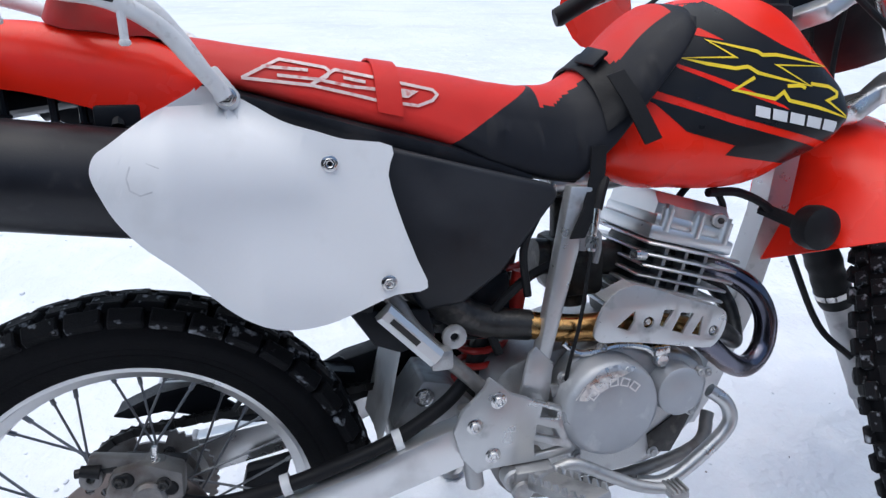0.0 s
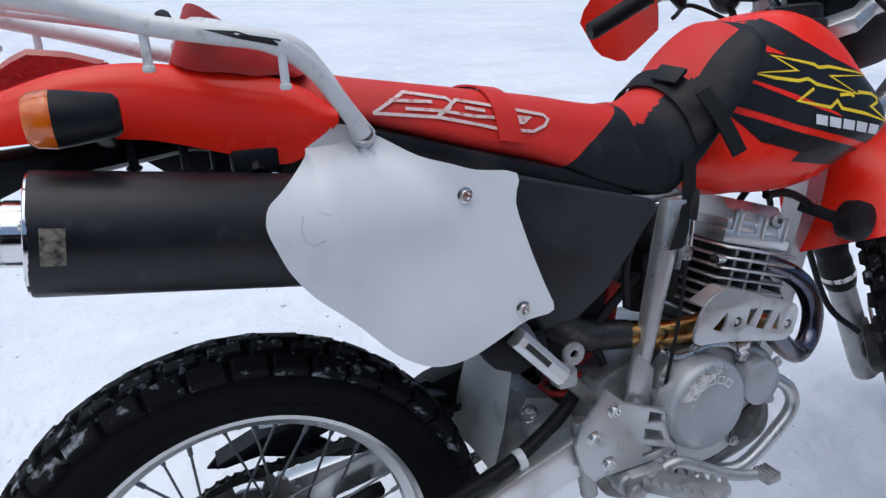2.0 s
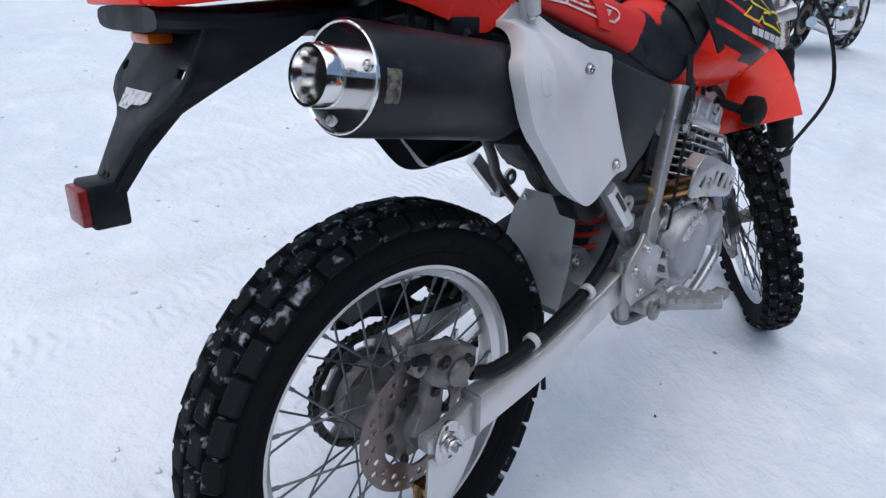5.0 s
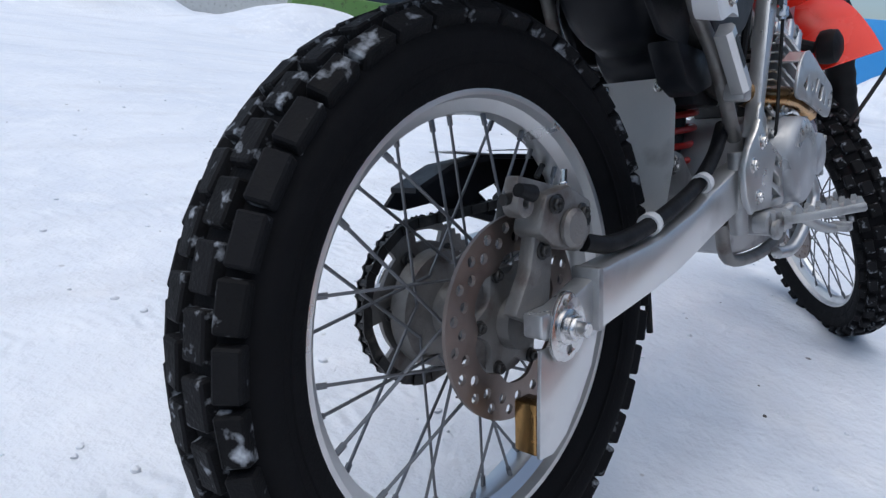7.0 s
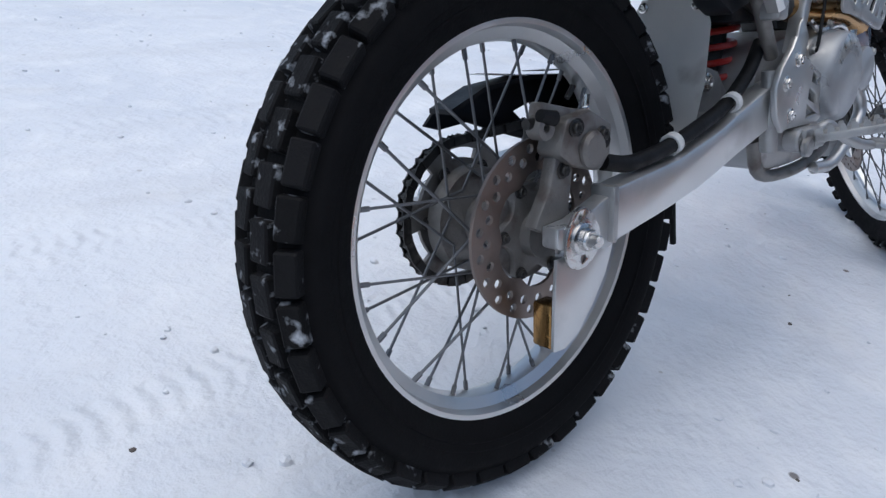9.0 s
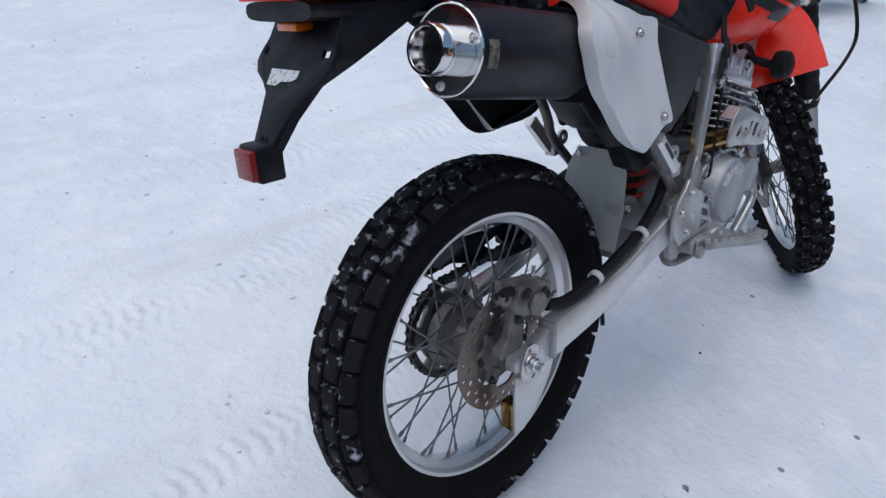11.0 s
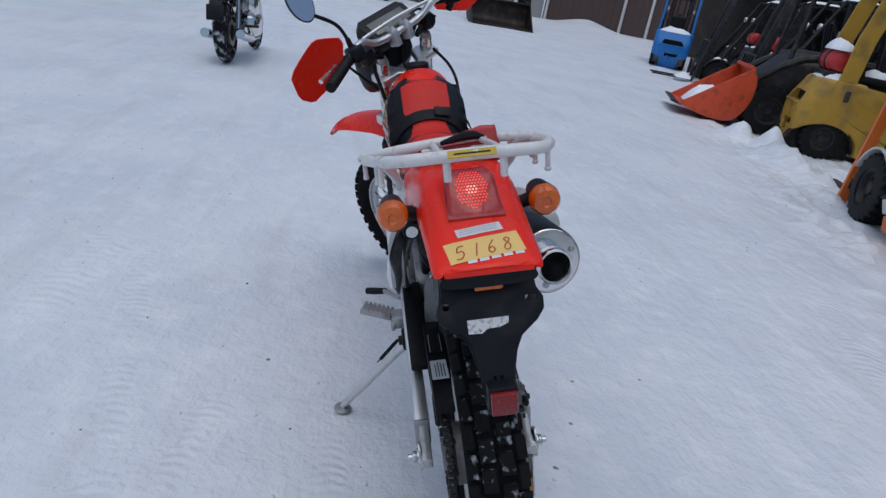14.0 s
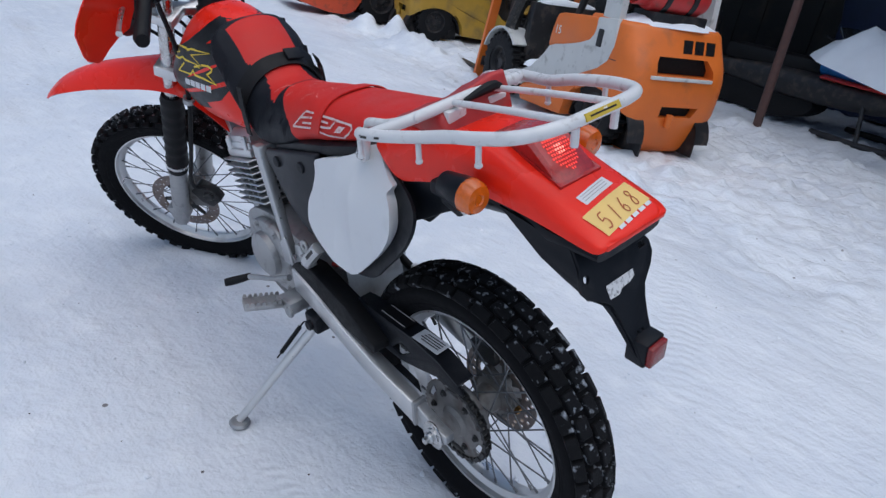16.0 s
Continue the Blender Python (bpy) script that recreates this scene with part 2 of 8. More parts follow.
def bolt(p, r=0.008, d=(0, -1, 0), h=0.006):
    """Hex flange bolt head at p facing d."""
    bm = join(lathe([(0, 0), (r * 1.35, 0), (r * 1.35, h * 0.3), (r * 1.2, h * 0.4), (0, h * 0.4)], "z", 16),
              bev(lathe([(0, h * 0.35), (r, h * 0.35), (r, h * 1.2), (r * 0.55, h * 1.2), (r * 0.5, h * 0.8), (0, h * 0.8)], "z", 6), h * 0.12, 1))
    return moved(bm, Matrix.Translation(p) @ Vector(d).to_track_quat("Z", "Y").to_matrix().to_4x4())


def ring_hole(cx, cz, r, n=10, ph=0.0):
    return [(cx + r * math.cos(2 * math.pi * i / n + ph), cz + r * math.sin(2 * math.pi * i / n + ph)) for i in range(n)]


def interp(x, table):
    """Smooth value at x from rows (x, v...)."""
    for a, b in zip(table, table[1:]):
        if x <= b[0]:
            t = max(0.0, (x - a[0]) / (b[0] - a[0]))
            return [u + (v - u) * t for u, v in zip(a[1:], b[1:])]
    return list(table[-1][1:])

# ---- ground ----
def heap(x, y, cx, cy, rx, ry, h):
    d = math.hypot((x - cx) / rx, (y - cy) / ry)
    return 0.0 if d >= 1 else h * (math.cos(math.pi * d) * 0.5 + 0.5) * (1 + 0.35 * noise.noise((x * 0.9, y * 0.9, h)))


def ground_height(x, y):
    d = math.hypot(x - 0.6, y)
    h = 0.004 * noise.noise((x * 2.3, y * 2.3, 0.3)) + 0.0025 * noise.noise((x * 9, y * 9, 1.7)) - 0.011
    near = max(0.0, 1 - d / 4.0)
    h += near * 0.0035 * noise.noise((x * 26, y * 26, 3.1))
    far = min(1.0, max(0.0, (d - 2.2) / 3.0))
    h += far * 0.02 * noise.noise((x * 0.6, y * 0.6, 4.0))
    if d > 40:
        return -0.05
    # churned edge along the parked machines
    side = -y - (2.2 + 0.33 * (x - 1.5))
    if side > 0 and x < 20:
        k = min(1.0, side / 0.9)
        h -= 0.085 * min(1.0, side / 1.1)
        h += k * (0.050 * noise.noise((x * 2.4, y * 2.4, 9.0)) + 0.085 * max(0.0, noise.noise((x * 5.5, y * 5.5, 2.0)) - 0.05) + 0.060 * max(0.0, noise.noise((x * 11, y * 11, 5.0))) + 0.022 * noise.noise((x * 19, y * 19, 1.0)) - 0.012)
    for q in ((5.9, -4.7, 0.6, 0.5, 0.22), (6.8, -5.15, 0.35, 0.3, 0.28), (5.2, -4.6, 0.6, 0.4, 0.12), (2.2, -6.3, 0.4, 0.3, 0.1), (7.2, -4.9, 0.3, 0.25, 0.2), (4.6, -4.3, 0.5, 0.3, 0.08),
              (25.5, 4.4, 4.0, 2.6, 1.2), (31.0, -4.6, 4.0, 1.8, 0.5), (30.0, 2.6, 2.5, 1.5, 0.5), (8.3, 12.2, 4.0, 2.4, 0.7), (4.5, 15.0, 4.0, 2.5, 0.8), (36.0, -12.0, 4.0, 2.0, 0.4)):
        h += heap(x, y, *q)
    return h


def spaced(lo, hi, n, near):
    """Grid lines, dense near zero."""
    k = np.linspace(math.asinh(lo / near), math.asinh(hi / near), n)
    return np.sinh(k) * near


TRACKS = [(-0.60, 0.262, 0.45, 0.325, 0.05, 0.036, 0.13), (-0.9, 0.93, 0.6, 0.65, 0.045, 0.036, 0.12), (-0.6, 0.73, 1.6, 1.16, 0.05, 0.04, 0.10), (-0.2, -0.76, 2.4, -5.2, 0.10, 0.05, 0.09), (-0.35, -1.95, 1.0, -5.3, 0.07, 0.05, 0.09),
          (0.9, -2.0, 4.8, -3.6, 0.10, 0.05, 0.14), (-1.5, 1.6, 6.0, 0.9, 0.10, 0.05, 0.10), (1.0, 2.6, 9.0, 2.2, 0.10, 0.05, 0.10)]


def snow_material():
    """Packed snow: soft blue and white drifts, trodden grey streaks, grit specks, fine crust."""
    m = bpy.data.materials.new("packed_snow")
    m.use_nodes = True
    nt = m.node_tree
    b = nt.nodes["Principled BSDF"]
    geo = nt.nodes.new("ShaderNodeNewGeometry")

    def tex(kind, scale, detail=5.0, stretch=None):
        n = nt.nodes.new(kind)
        n.inputs["Scale"].default_value = scale
        if kind == "ShaderNodeTexNoise":
            n.inputs["Detail"].default_value = detail
        src = geo.outputs["Position"]
        if stretch:
            mp = nt.nodes.new("ShaderNodeMapping")
            mp.inputs["Rotation"].default_value = (0, 0, radians(-24))
            mp.inputs["Scale"].default_value = stretch
            nt.links.new(src, mp.inputs["Vector"])
            src = mp.outputs[0]
        nt.links.new(src, n.inputs["Vector"])
        return n

    def ranged(src, a, c, lo=0.0, hi=1.0):
        r = nt.nodes.new("ShaderNodeMapRange")
        for key, v in (("From Min", a), ("From Max", c), ("To Min", lo), ("To Max", hi)):
            r.inputs[key].default_value = v
        nt.links.new(src, r.inputs["Value"])
        return r.outputs[0]

    def mix(a, c, fac):
        x = nt.nodes.new("ShaderNodeMix")
        x.data_type = "RGBA"
        for sock, v in ((x.inputs["Factor"], fac), (x.inputs[6], a), (x.inputs[7], c)):
            if isinstance(v, tuple):
                sock.default_value = (*v, 1)
            else:
                nt.links.new(v, sock)
        return x.outputs[2]

    drift = tex("ShaderNodeTexNoise", 0.9, 4)
    fine = tex("ShaderNodeTexNoise", 7.0, 6)
    streak = tex("ShaderNodeTexNoise", 2.2, 5, (0.35, 1.6, 1.0))
    col = mix((0.69, 0.715, 0.76), (0.60, 0.635, 0.70), ranged(drift.outputs[0], 0.40, 0.66))
    col = mix(col, (0.755, 0.775, 0.81), ranged(fine.outputs[0], 0.48, 0.70, 0, 0.75))
    col = mix(col, (0.53, 0.54, 0.57), ranged(streak.outputs[0], 0.54, 0.74, 0, 0.55))
    col = mix(col, (0.62, 0.61, 0.61), ranged(tex("ShaderNodeTexNoise", 1.7, 6).outputs[0], 0.60, 0.75, 0, 0.35))
    vor = tex("ShaderNodeTexVoronoi", 5.5)
    patch = tex("ShaderNodeTexNoise", 1.3, 3)
    speck = nt.nodes.new("ShaderNodeMath")
    speck.operation = "MULTIPLY"
    nt.links.new(ranged(vor.outputs["Distance"], 0.050, 0.034), speck.inputs[0])
    nt.links.new(ranged(patch.outputs[0], 0.44, 0.56), speck.inputs[1])
    col = mix(col, (0.16, 0.15, 0.15), speck.outputs[0])
    v2 = tex("ShaderNodeTexVoronoi", 17.0)
    s2 = nt.nodes.new("ShaderNodeMath")
    s2.operation = "MULTIPLY"
    nt.links.new(ranged(v2.outputs["Distance"], 0.075, 0.05, 0, 0.6), s2.inputs[0])
    nt.links.new(ranged(streak.outputs[0], 0.52, 0.64), s2.inputs[1])
    col = mix(col, (0.36, 0.34, 0.33), s2.outputs[0])
    nt.links.new(col, b.inputs["Base Color"])
    nt.links.new(ranged(fine.outputs[0], 0.3, 0.7, 0.38, 0.62), b.inputs["Roughness"])
    b.inputs["Specular IOR Level"].default_value = 0.55
    # tread prints: lugs across narrow bands, broken up by noise
    height = None

    def op(kind, a, c=None):
        n = nt.nodes.new("ShaderNodeMath")
        n.operation = kind
        for i, v in enumerate((a, c)):
            if v is None:
                continue
            if isinstance(v, (int, float)):
                n.inputs[i].default_value = v
            else:
                nt.links.new(v, n.inputs[i])
        return n.outputs[0]

    sep = nt.nodes.new("ShaderNodeSeparateXYZ")
    nt.links.new(geo.outputs["Position"], sep.inputs[0])
    broken = ranged(tex("ShaderNodeTexNoise", 3.0, 4).outputs[0], 0.40, 0.55)
    wobble = tex("ShaderNodeTexNoise", 6.0, 3).outputs[0]
    for x0, y0, x1, y1, hw, pitch, deep in TRACKS:
        L = math.hypot(x1 - x0, y1 - y0)
        cx, sx = (x1 - x0) / L, (y1 - y0) / L
        u = op("ADD", op("MULTIPLY", op("SUBTRACT", sep.outputs[0], x0), cx), op("MULTIPLY", op("SUBTRACT", sep.outputs[1], y0), sx))
        v = op("ABSOLUTE", op("SUBTRACT", op("MULTIPLY", op("SUBTRACT", sep.outputs[1], y0), cx), op("MULTIPLY", op("SUBTRACT", sep.outputs[0], x0), sx)))
        lug = op("SINE", op("MULTIPLY", op("ADD", u, op("ADD", op("MULTIPLY", v, 0.3), op("MULTIPLY", wobble, 0.03))), 2 * math.pi / pitch))
        band = op("MULTIPLY", op("MULTIPLY", ranged(v, hw, hw * 0.75), broken), op("MULTIPLY", ranged(u, 0.0, 0.1), ranged(u, L, L - 0.1)))
        piece = op("MULTIPLY", band, op("MULTIPLY", op("ADD", lug, -0.6), deep))
        height = piece if height is None else op("ADD", height, piece)
    h1, h2, h3 = tex("ShaderNodeTexNoise", 14.0, 6), tex("ShaderNodeTexNoise", 60.0, 4), tex("ShaderNodeTexNoise", 9.0, 6, (0.4, 2.2, 1.0))
    add = nt.nodes.new("ShaderNodeMath")
    add.operation = "MULTIPLY_ADD"
    nt.links.new(h2.outputs[0], add.inputs[0])
    add.inputs[1].default_value = 0.3
    nt.links.new(h1.outputs[0], add.inputs[2])
    bp = nt.nodes.new("ShaderNodeBump")
    bp.inputs["Strength"].default_value, bp.inputs["Distance"].default_value = 0.55, 0.026
    nt.links.new(op("ADD", op("ADD", add.outputs[0], op("MULTIPLY", h3.outputs[0], 0.45)), height), bp.inputs["Height"])
    nt.links.new(bp.outputs[0], b.inputs["Normal"])
    return m


SNOW = snow_material()


def grid_lines(origin, dense, step):
    """Lines dense round the origin, and evenly fine over one stretch."""
    rough = [v + origin for v in spaced(-400, 400, 460, 1.2)]
    fine = list(np.arange(dense[0], dense[1], step))
    return sorted([v for v in rough if v < dense[0] - step / 2 or v > dense[1]] + fine)


gx, gy = grid_lines(1.6, (1.9, 8.6), 0.04), grid_lines(-1.2, (-6.2, -2.1), 0.04)
ground_verts = [(x, y, ground_height(x, y)) for x in gx for y in gy]
ny = len(gy)
ground_faces = [(i * ny + j, (i + 1) * ny + j, (i + 1) * ny + j + 1, i * ny + j + 1) for i in range(len(gx) - 1) for j in range(ny - 1)]
ground_mesh = bpy.data.meshes.new("ground")
ground_mesh.from_pydata(ground_verts, [], ground_faces)
ground_mesh.materials.append(SNOW)
ground_mesh.polygons.foreach_set("use_smooth", [True] * len(ground_mesh.polygons))
tagged(new("ground", ground_mesh), "packed white snow yard with grit, tyre tracks and banks", "ground", kind="structure")

# loose crumbs of snow and grit round the motorcycle
def crumbs(name, count, material, lo, hi, label, seed):
    rnd = random.Random(seed)
    verts, faces = [], []
    for _ in range(count):
        d, a = 0.25 + 4.2 * rnd.random() ** 0.8, rnd.uniform(0, 2 * math.pi)
        x, y = 0.5 + d * math.cos(a) * 1.1, d * math.sin(a)
        r = lo + (hi - lo) * rnd.random() ** 3
        z = ground_height(x, y) + r * 0.2
        b0 = len(verts)
        n = 6
        for ring, (q, hgt) in enumerate(((1.0, -0.4), (0.9, 0.3))):
            for k in range(n):
                t = 2 * math.pi * (k + 0.5 * ring) / n
                e = r * q * rnd.uniform(0.7, 1.25)
                verts.append((x + e * math.cos(t), y + e * math.sin(t), z + r * hgt))
        verts.append((x, y, z + r * 0.6))
        for k in range(n):
            j = (k + 1) % n
            faces += [(b0 + k, b0 + j, b0 + n + k), (b0 + j, b0 + n + j, b0 + n + k), (b0 + n + k, b0 + n + j, b0 + 2 * n)]
    me = bpy.data.meshes.new(name)
    me.from_pydata(verts, [], faces)
    me.materials.append(material)
    tagged(new(name, me), label, "debris", kind="stuff")


crumbs("snow_crumbs", 1500, SNOW, 0.002, 0.010, "loose crumbs of trodden snow on the ground", 3)
crumbs("grit", 130, mat("dark_grit", (0.09, 0.08, 0.075), 0.8, vary=0.2), 0.002, 0.006, "scattered dark grit on the packed snow", 8)

# ---- motorcycle ----
LEAN = 13.95
HAX, AXLE = 0.3228, 0.331
bike = new("motorcycle")
bike.empty_display_size = 0.2
bike.matrix_world = pose(0, 0, HAX) @ pose(0, 0, 0, -LEAN) @ pose(0, 0, -AXLE)
tagged(bike, "red and white off-road motorcycle leaning on its side stand", "motorcycle")

STEER = 40.0
RAKE = radians(27)
PIVOT = Vector((1.51, 0, 0))
STEERM = Matrix.Translation(PIVOT) @ Matrix.Rotation(radians(STEER), 4, Vector((-math.sin(RAKE), 0, math.cos(RAKE)))) @ Matrix.Translation(-PIVOT)
# fork and front wheel turn about their own steering line
FRAKE = radians(25.85)
FPIVOT = Vector((1.5523, 0, 0))
STEERF = Matrix.Translation(FPIVOT + Vector((0, -0.004, 0))) @ Matrix.Rotation(radians(40.25), 4, Vector((-math.sin(FRAKE), 0, math.cos(FRAKE)))) @ Matrix.Translation(-FPIVOT)
FRONT = (1.4600, 0.0, 0.3150)


def tyre(wheel, at, R, seat, w, knobs, rows, kh, label, m=None):
    """Carcass ring, and tread blocks as parts: rows are (y, share along, width, phase, drop, tilt)."""
    prof = smoothed([(seat, -w * 0.28), (seat + 0.012, -w * 0.36), ((R + seat) / 2, -w * 0.5), (R - w * 0.2 - kh, -w * 0.455), (R - kh - w * 0.045, -w * 0.29), (R - kh, 0),
                     (R - kh - w * 0.045, w * 0.29), (R - w * 0.2 - kh, w * 0.455), ((R + seat) / 2, w * 0.5), (seat + 0.012, w * 0.36), (seat, w * 0.28)], 3)
    body = lathe(prof, "y", 84, at)
    for r, s in [(r, s) for r in (seat + 0.024, seat + 0.034) for s in (-1, 1)]:
        ridge = lathe([(r, s * (w * 0.5 + 0.0006 - abs(r - (R + seat) / 2) * 0.35)), (r + 0.002, s * (w * 0.5 + 0.0012 - abs(r - (R + seat) / 2) * 0.35)), (r + 0.004, s * (w * 0.5 + 0.0002 - abs(r - (R + seat) / 2) * 0.35))], "y", 84, at)
        part("sidewall_ridge", ridge, RUBBER, wheel, "", m)
    part("tyre", body, RUBBER, wheel, label, m, smooth=35)
    rnd = random.Random(5)
    for (y, share, wid, phase, drop, tilt) in rows:
        ln = 2 * math.pi * R / knobs * share
        shapes = []
        for _ in range(3):
            b = box(-ln / 2, ln / 2, -wid / 2, wid / 2, -0.012, kh, 0.0)
            for v in b.verts:
                if v.co.z > 0:
                    v.co.x *= 0.92
                    v.co.y *= 0.9
                    v.co += Vector((rnd.uniform(-1, 1), rnd.uniform(-1, 1), rnd.uniform(-1, 1))) * 0.0011
            bev(b, 0.002, 1)
            me = bpy.data.meshes.new("tread_block")
            b.to_mesh(me)
            b.free()
            me.materials.append(FROSTED if abs(y) < 0.03 else KNOB)
            shapes.append(me)
        for k in range(knobs):
            a = 2 * math.pi * (k + phase) / knobs
            ob = new("tread_block", shapes[rnd.randrange(3)])
            ob.parent = wheel
            ob.matrix_basis = (m if m is not None else Matrix.Identity(4)) @ (Matrix.Translation(at) @ Matrix.Rotation(-a, 4, "Y") @ Matrix.Translation((R - kh - drop, y, 0))
                               @ Matrix.Rotation(radians(tilt), 4, "Z") @ Matrix.Rotation(radians(90), 4, "Y"))


def rim_mesh(at, r, w):
    """Drop-centre rim: r is the flange radius."""
    h = w / 2
    p = [(r, -h), (r, -h + 0.004), (r - 0.013, -h + 0.006), (r - 0.015, -h + 0.016), (r - 0.024, -h + 0.02), (r - 0.027, 0), (r - 0.024, h - 0.02), (r - 0.015, h - 0.016),
         (r - 0.013, h - 0.006), (r, h - 0.004), (r, h), (r - 0.004, h + 0.002), (r - 0.017, h), (r - 0.02, h - 0.012), (r - 0.033, h - 0.02), (r - 0.036, 0),
         (r - 0.033, -h + 0.02), (r - 0.02, -h + 0.012), (r - 0.017, -h), (r - 0.004, -h - 0.002), (r, -h)]
    return lathe(p, "y", 96, at)


def spokes(wheel, at, r_rim, r_hub, y_hub, m=None):
    me = None
    for k in range(36):
        a = 2 * math.pi * (k + 0.5) / 36
        side = 1 if k % 2 else -1
        tw = radians(62) * (1 if (k // 2) % 2 else -1)
        p0 = Vector((at[0] + r_hub * math.cos(a + tw), at[1] + side * y_hub, at[2] + r_hub * math.sin(a + tw)))
        p1 = Vector((at[0] + r_rim * math.cos(a), at[1] + side * 0.006, at[2] + r_rim * math.sin(a)))
        d = (p1 - p0).normalized()
        b = join(tube([p0, p1 - d * 0.018], 0.0019, 6, 1), tube([p1 - d * 0.022, p1], 0.0034, 6, 1))
        part("spoke", b, SPOKE, wheel, m=m)


# rear wheel
rear_wheel = new("rear_wheel")
rear_wheel.parent = bike
RA = (0, -0.005, AXLE - 0.005)
tyre(rear_wheel, RA, 0.337, 0.242, 0.112, 40,
     [(-0.0165, 0.82, 0.030, 0.0, 0.001, -6), (0.0165, 0.82, 0.030, 0.5, 0.001, 6), (-0.0425, 0.86, 0.026, 0.5, 0.0105, -38), (0.0425, 0.86, 0.026, 0.0, 0.0105, 38)], 0.010,
     "black dual-purpose rear tyre with snow in the tread")
part("rim", rim_mesh(RA, 0.256, 0.066), ALU_SAT, rear_wheel, "silver aluminium rim")
spokes(rear_wheel, RA, 0.231, 0.05, 0.034)
part("hub", lathe([(0, -0.075), (0.028, -0.075), (0.03, -0.056), (0.058, -0.05), (0.06, -0.04), (0.036, -0.03), (0.031, 0), (0.036, 0.026), (0.068, 0.036), (0.07, 0.058), (0.045, 0.07), (0.03, 0.085), (0, 0.085)], "y", 40, RA), CAST, rear_wheel)
part("valve_stem", tube([(0.15, 0, AXLE + 0.155), (0.137, 0, AXLE + 0.140)], 0.004, 8, 1), DARKSTEEL, rear_wheel)
# drilled brake disc
holes = []
for k in range(40):
    a = 2 * math.pi * k / 40
    rr = 0.0985 if k % 2 else 0.0865
    holes.append(ring_hole(rr * math.cos(a), AXLE + rr * math.sin(a), 0.006, 8))
inner = []
for k in range(48):
    a = 2 * math.pi * k / 48
    rr = 0.071 - 0.009 * (0.5 + 0.5 * math.cos(6 * a)) ** 3
    inner.append((rr * math.cos(a), AXLE + rr * math.sin(a)))
part("brake_disc", prism(ring_hole(0, AXLE, 0.110, 64), -0.070, -0.0655, 0.0, holes + [inner]), DISC, rear_wheel, "drilled steel brake disc with light rust")
carrier = [(0.064 * (0.72 + 0.28 * (0.5 + 0.5 * math.cos(6 * a)) ** 1.5) * math.cos(a), AXLE + 0.064 * (0.72 + 0.28 * (0.5 + 0.5 * math.cos(6 * a)) ** 1.5) * math.sin(a)) for a in [2 * math.pi * k / 48 for k in range(48)]]
part("disc_carrier", prism(carrier, -0.066, -0.05, 0.002), CAST, rear_wheel)
for k in range(6):
    a = 2 * math.pi * k / 6
    part("disc_bolt", bolt((0.057 * math.cos(a), -0.066, AXLE + 0.057 * math.sin(a)), 0.006), DARKSTEEL, rear_wheel)
# sprocket and chain
teeth = []
for k in range(96):
    a = 2 * math.pi * k / 96
    teeth.append(((0.098 if k % 2 else 0.0925) * math.cos(a), AXLE + (0.098 if k % 2 else 0.0925) * math.sin(a)))
slots = []
for k in range(6):
    a0 = 2 * math.pi * (k + 0.15) / 6
    arc = [a0 + 0.09 * q for q in range(7)]
    slots.append([(0.086 * math.cos(a), AXLE + 0.086 * math.sin(a)) for a in arc] + [(0.0725 * math.cos(a), AXLE + 0.0725 * math.sin(a)) for a in reversed(arc)])
part("sprocket", prism(teeth, 0.066, 0.072, 0.0, slots), CAST, rear_wheel, "dull aluminium rear sprocket")
for k in range(6):
    a = 2 * math.pi * (k + 0.02) / 6
    part("sprocket_bolt", bolt((0.066 * math.cos(a), 0.072, AXLE + 0.066 * math.sin(a)), 0.0065, (0, 1, 0)), DARKSTEEL, rear_wheel)
    part("sprocket_nut", bolt((0.066 * math.cos(a), 0.058, AXLE + 0.066 * math.sin(a)), 0.0065), DARKSTEEL, rear_wheel)

# front wheel
front_wheel = new("front_wheel")
front_wheel.parent = bike
tyre(front_wheel, FRONT, 0.352, 0.266, 0.09, 42,
     [(0.0, 0.62, 0.026, 0.0, 0.0, 0), (-0.026, 0.62, 0.020, 0.5, 0.004, -14), (0.026, 0.62, 0.020, 0.5, 0.004, 14), (-0.041, 0.6, 0.016, 0.0, 0.014, -46), (0.041, 0.6, 0.016, 0.0, 0.014, 46)], 0.011,
     "black knobby front tyre", STEERF)
part("rim", rim_mesh(FRONT, 0.281, 0.052), ALU_SAT, front_wheel, "silver aluminium rim", STEERF)
spokes(front_wheel, FRONT, 0.256, 0.035, 0.03, STEERF)
part("hub", lathe([(0, -0.06), (0.022, -0.06), (0.022, -0.036), (0.038, -0.032), (0.02, -0.02), (0.02, 0.02), (0.045, 0.034), (0.045, 0.045), (0.02, 0.06), (0, 0.06)], "y", 32, FRONT), CAST, front_wheel, m=STEERF)
fx, fz = FRONT[0], FRONT[2]
holes = []
for k in range(48):
    a = 2 * math.pi * k / 48
    rr = (0.112, 0.102, 0.092)[k % 3]
    holes.append(ring_hole(fx + rr * math.cos(a), fz + rr * math.sin(a), 0.0046, 8))
part("brake_disc", prism(ring_hole(fx, fz, 0.12, 64), 0.058, 0.062, 0.0, holes + [ring_hole(fx, fz, 0.082, 40)]), DISC, front_wheel, "drilled steel front brake disc", STEERF)
arms = [((0.084 if k % 8 in (0, 1) else 0.045) * math.cos(2 * math.pi * k / 48) + fx, (0.084 if k % 8 in (0, 1) else 0.045) * math.sin(2 * math.pi * k / 48) + fz) for k in range(48)]
part("disc_carrier", prism(arms, 0.050, 0.0575, 0.001), DARKSTEEL, front_wheel, m=STEERF)


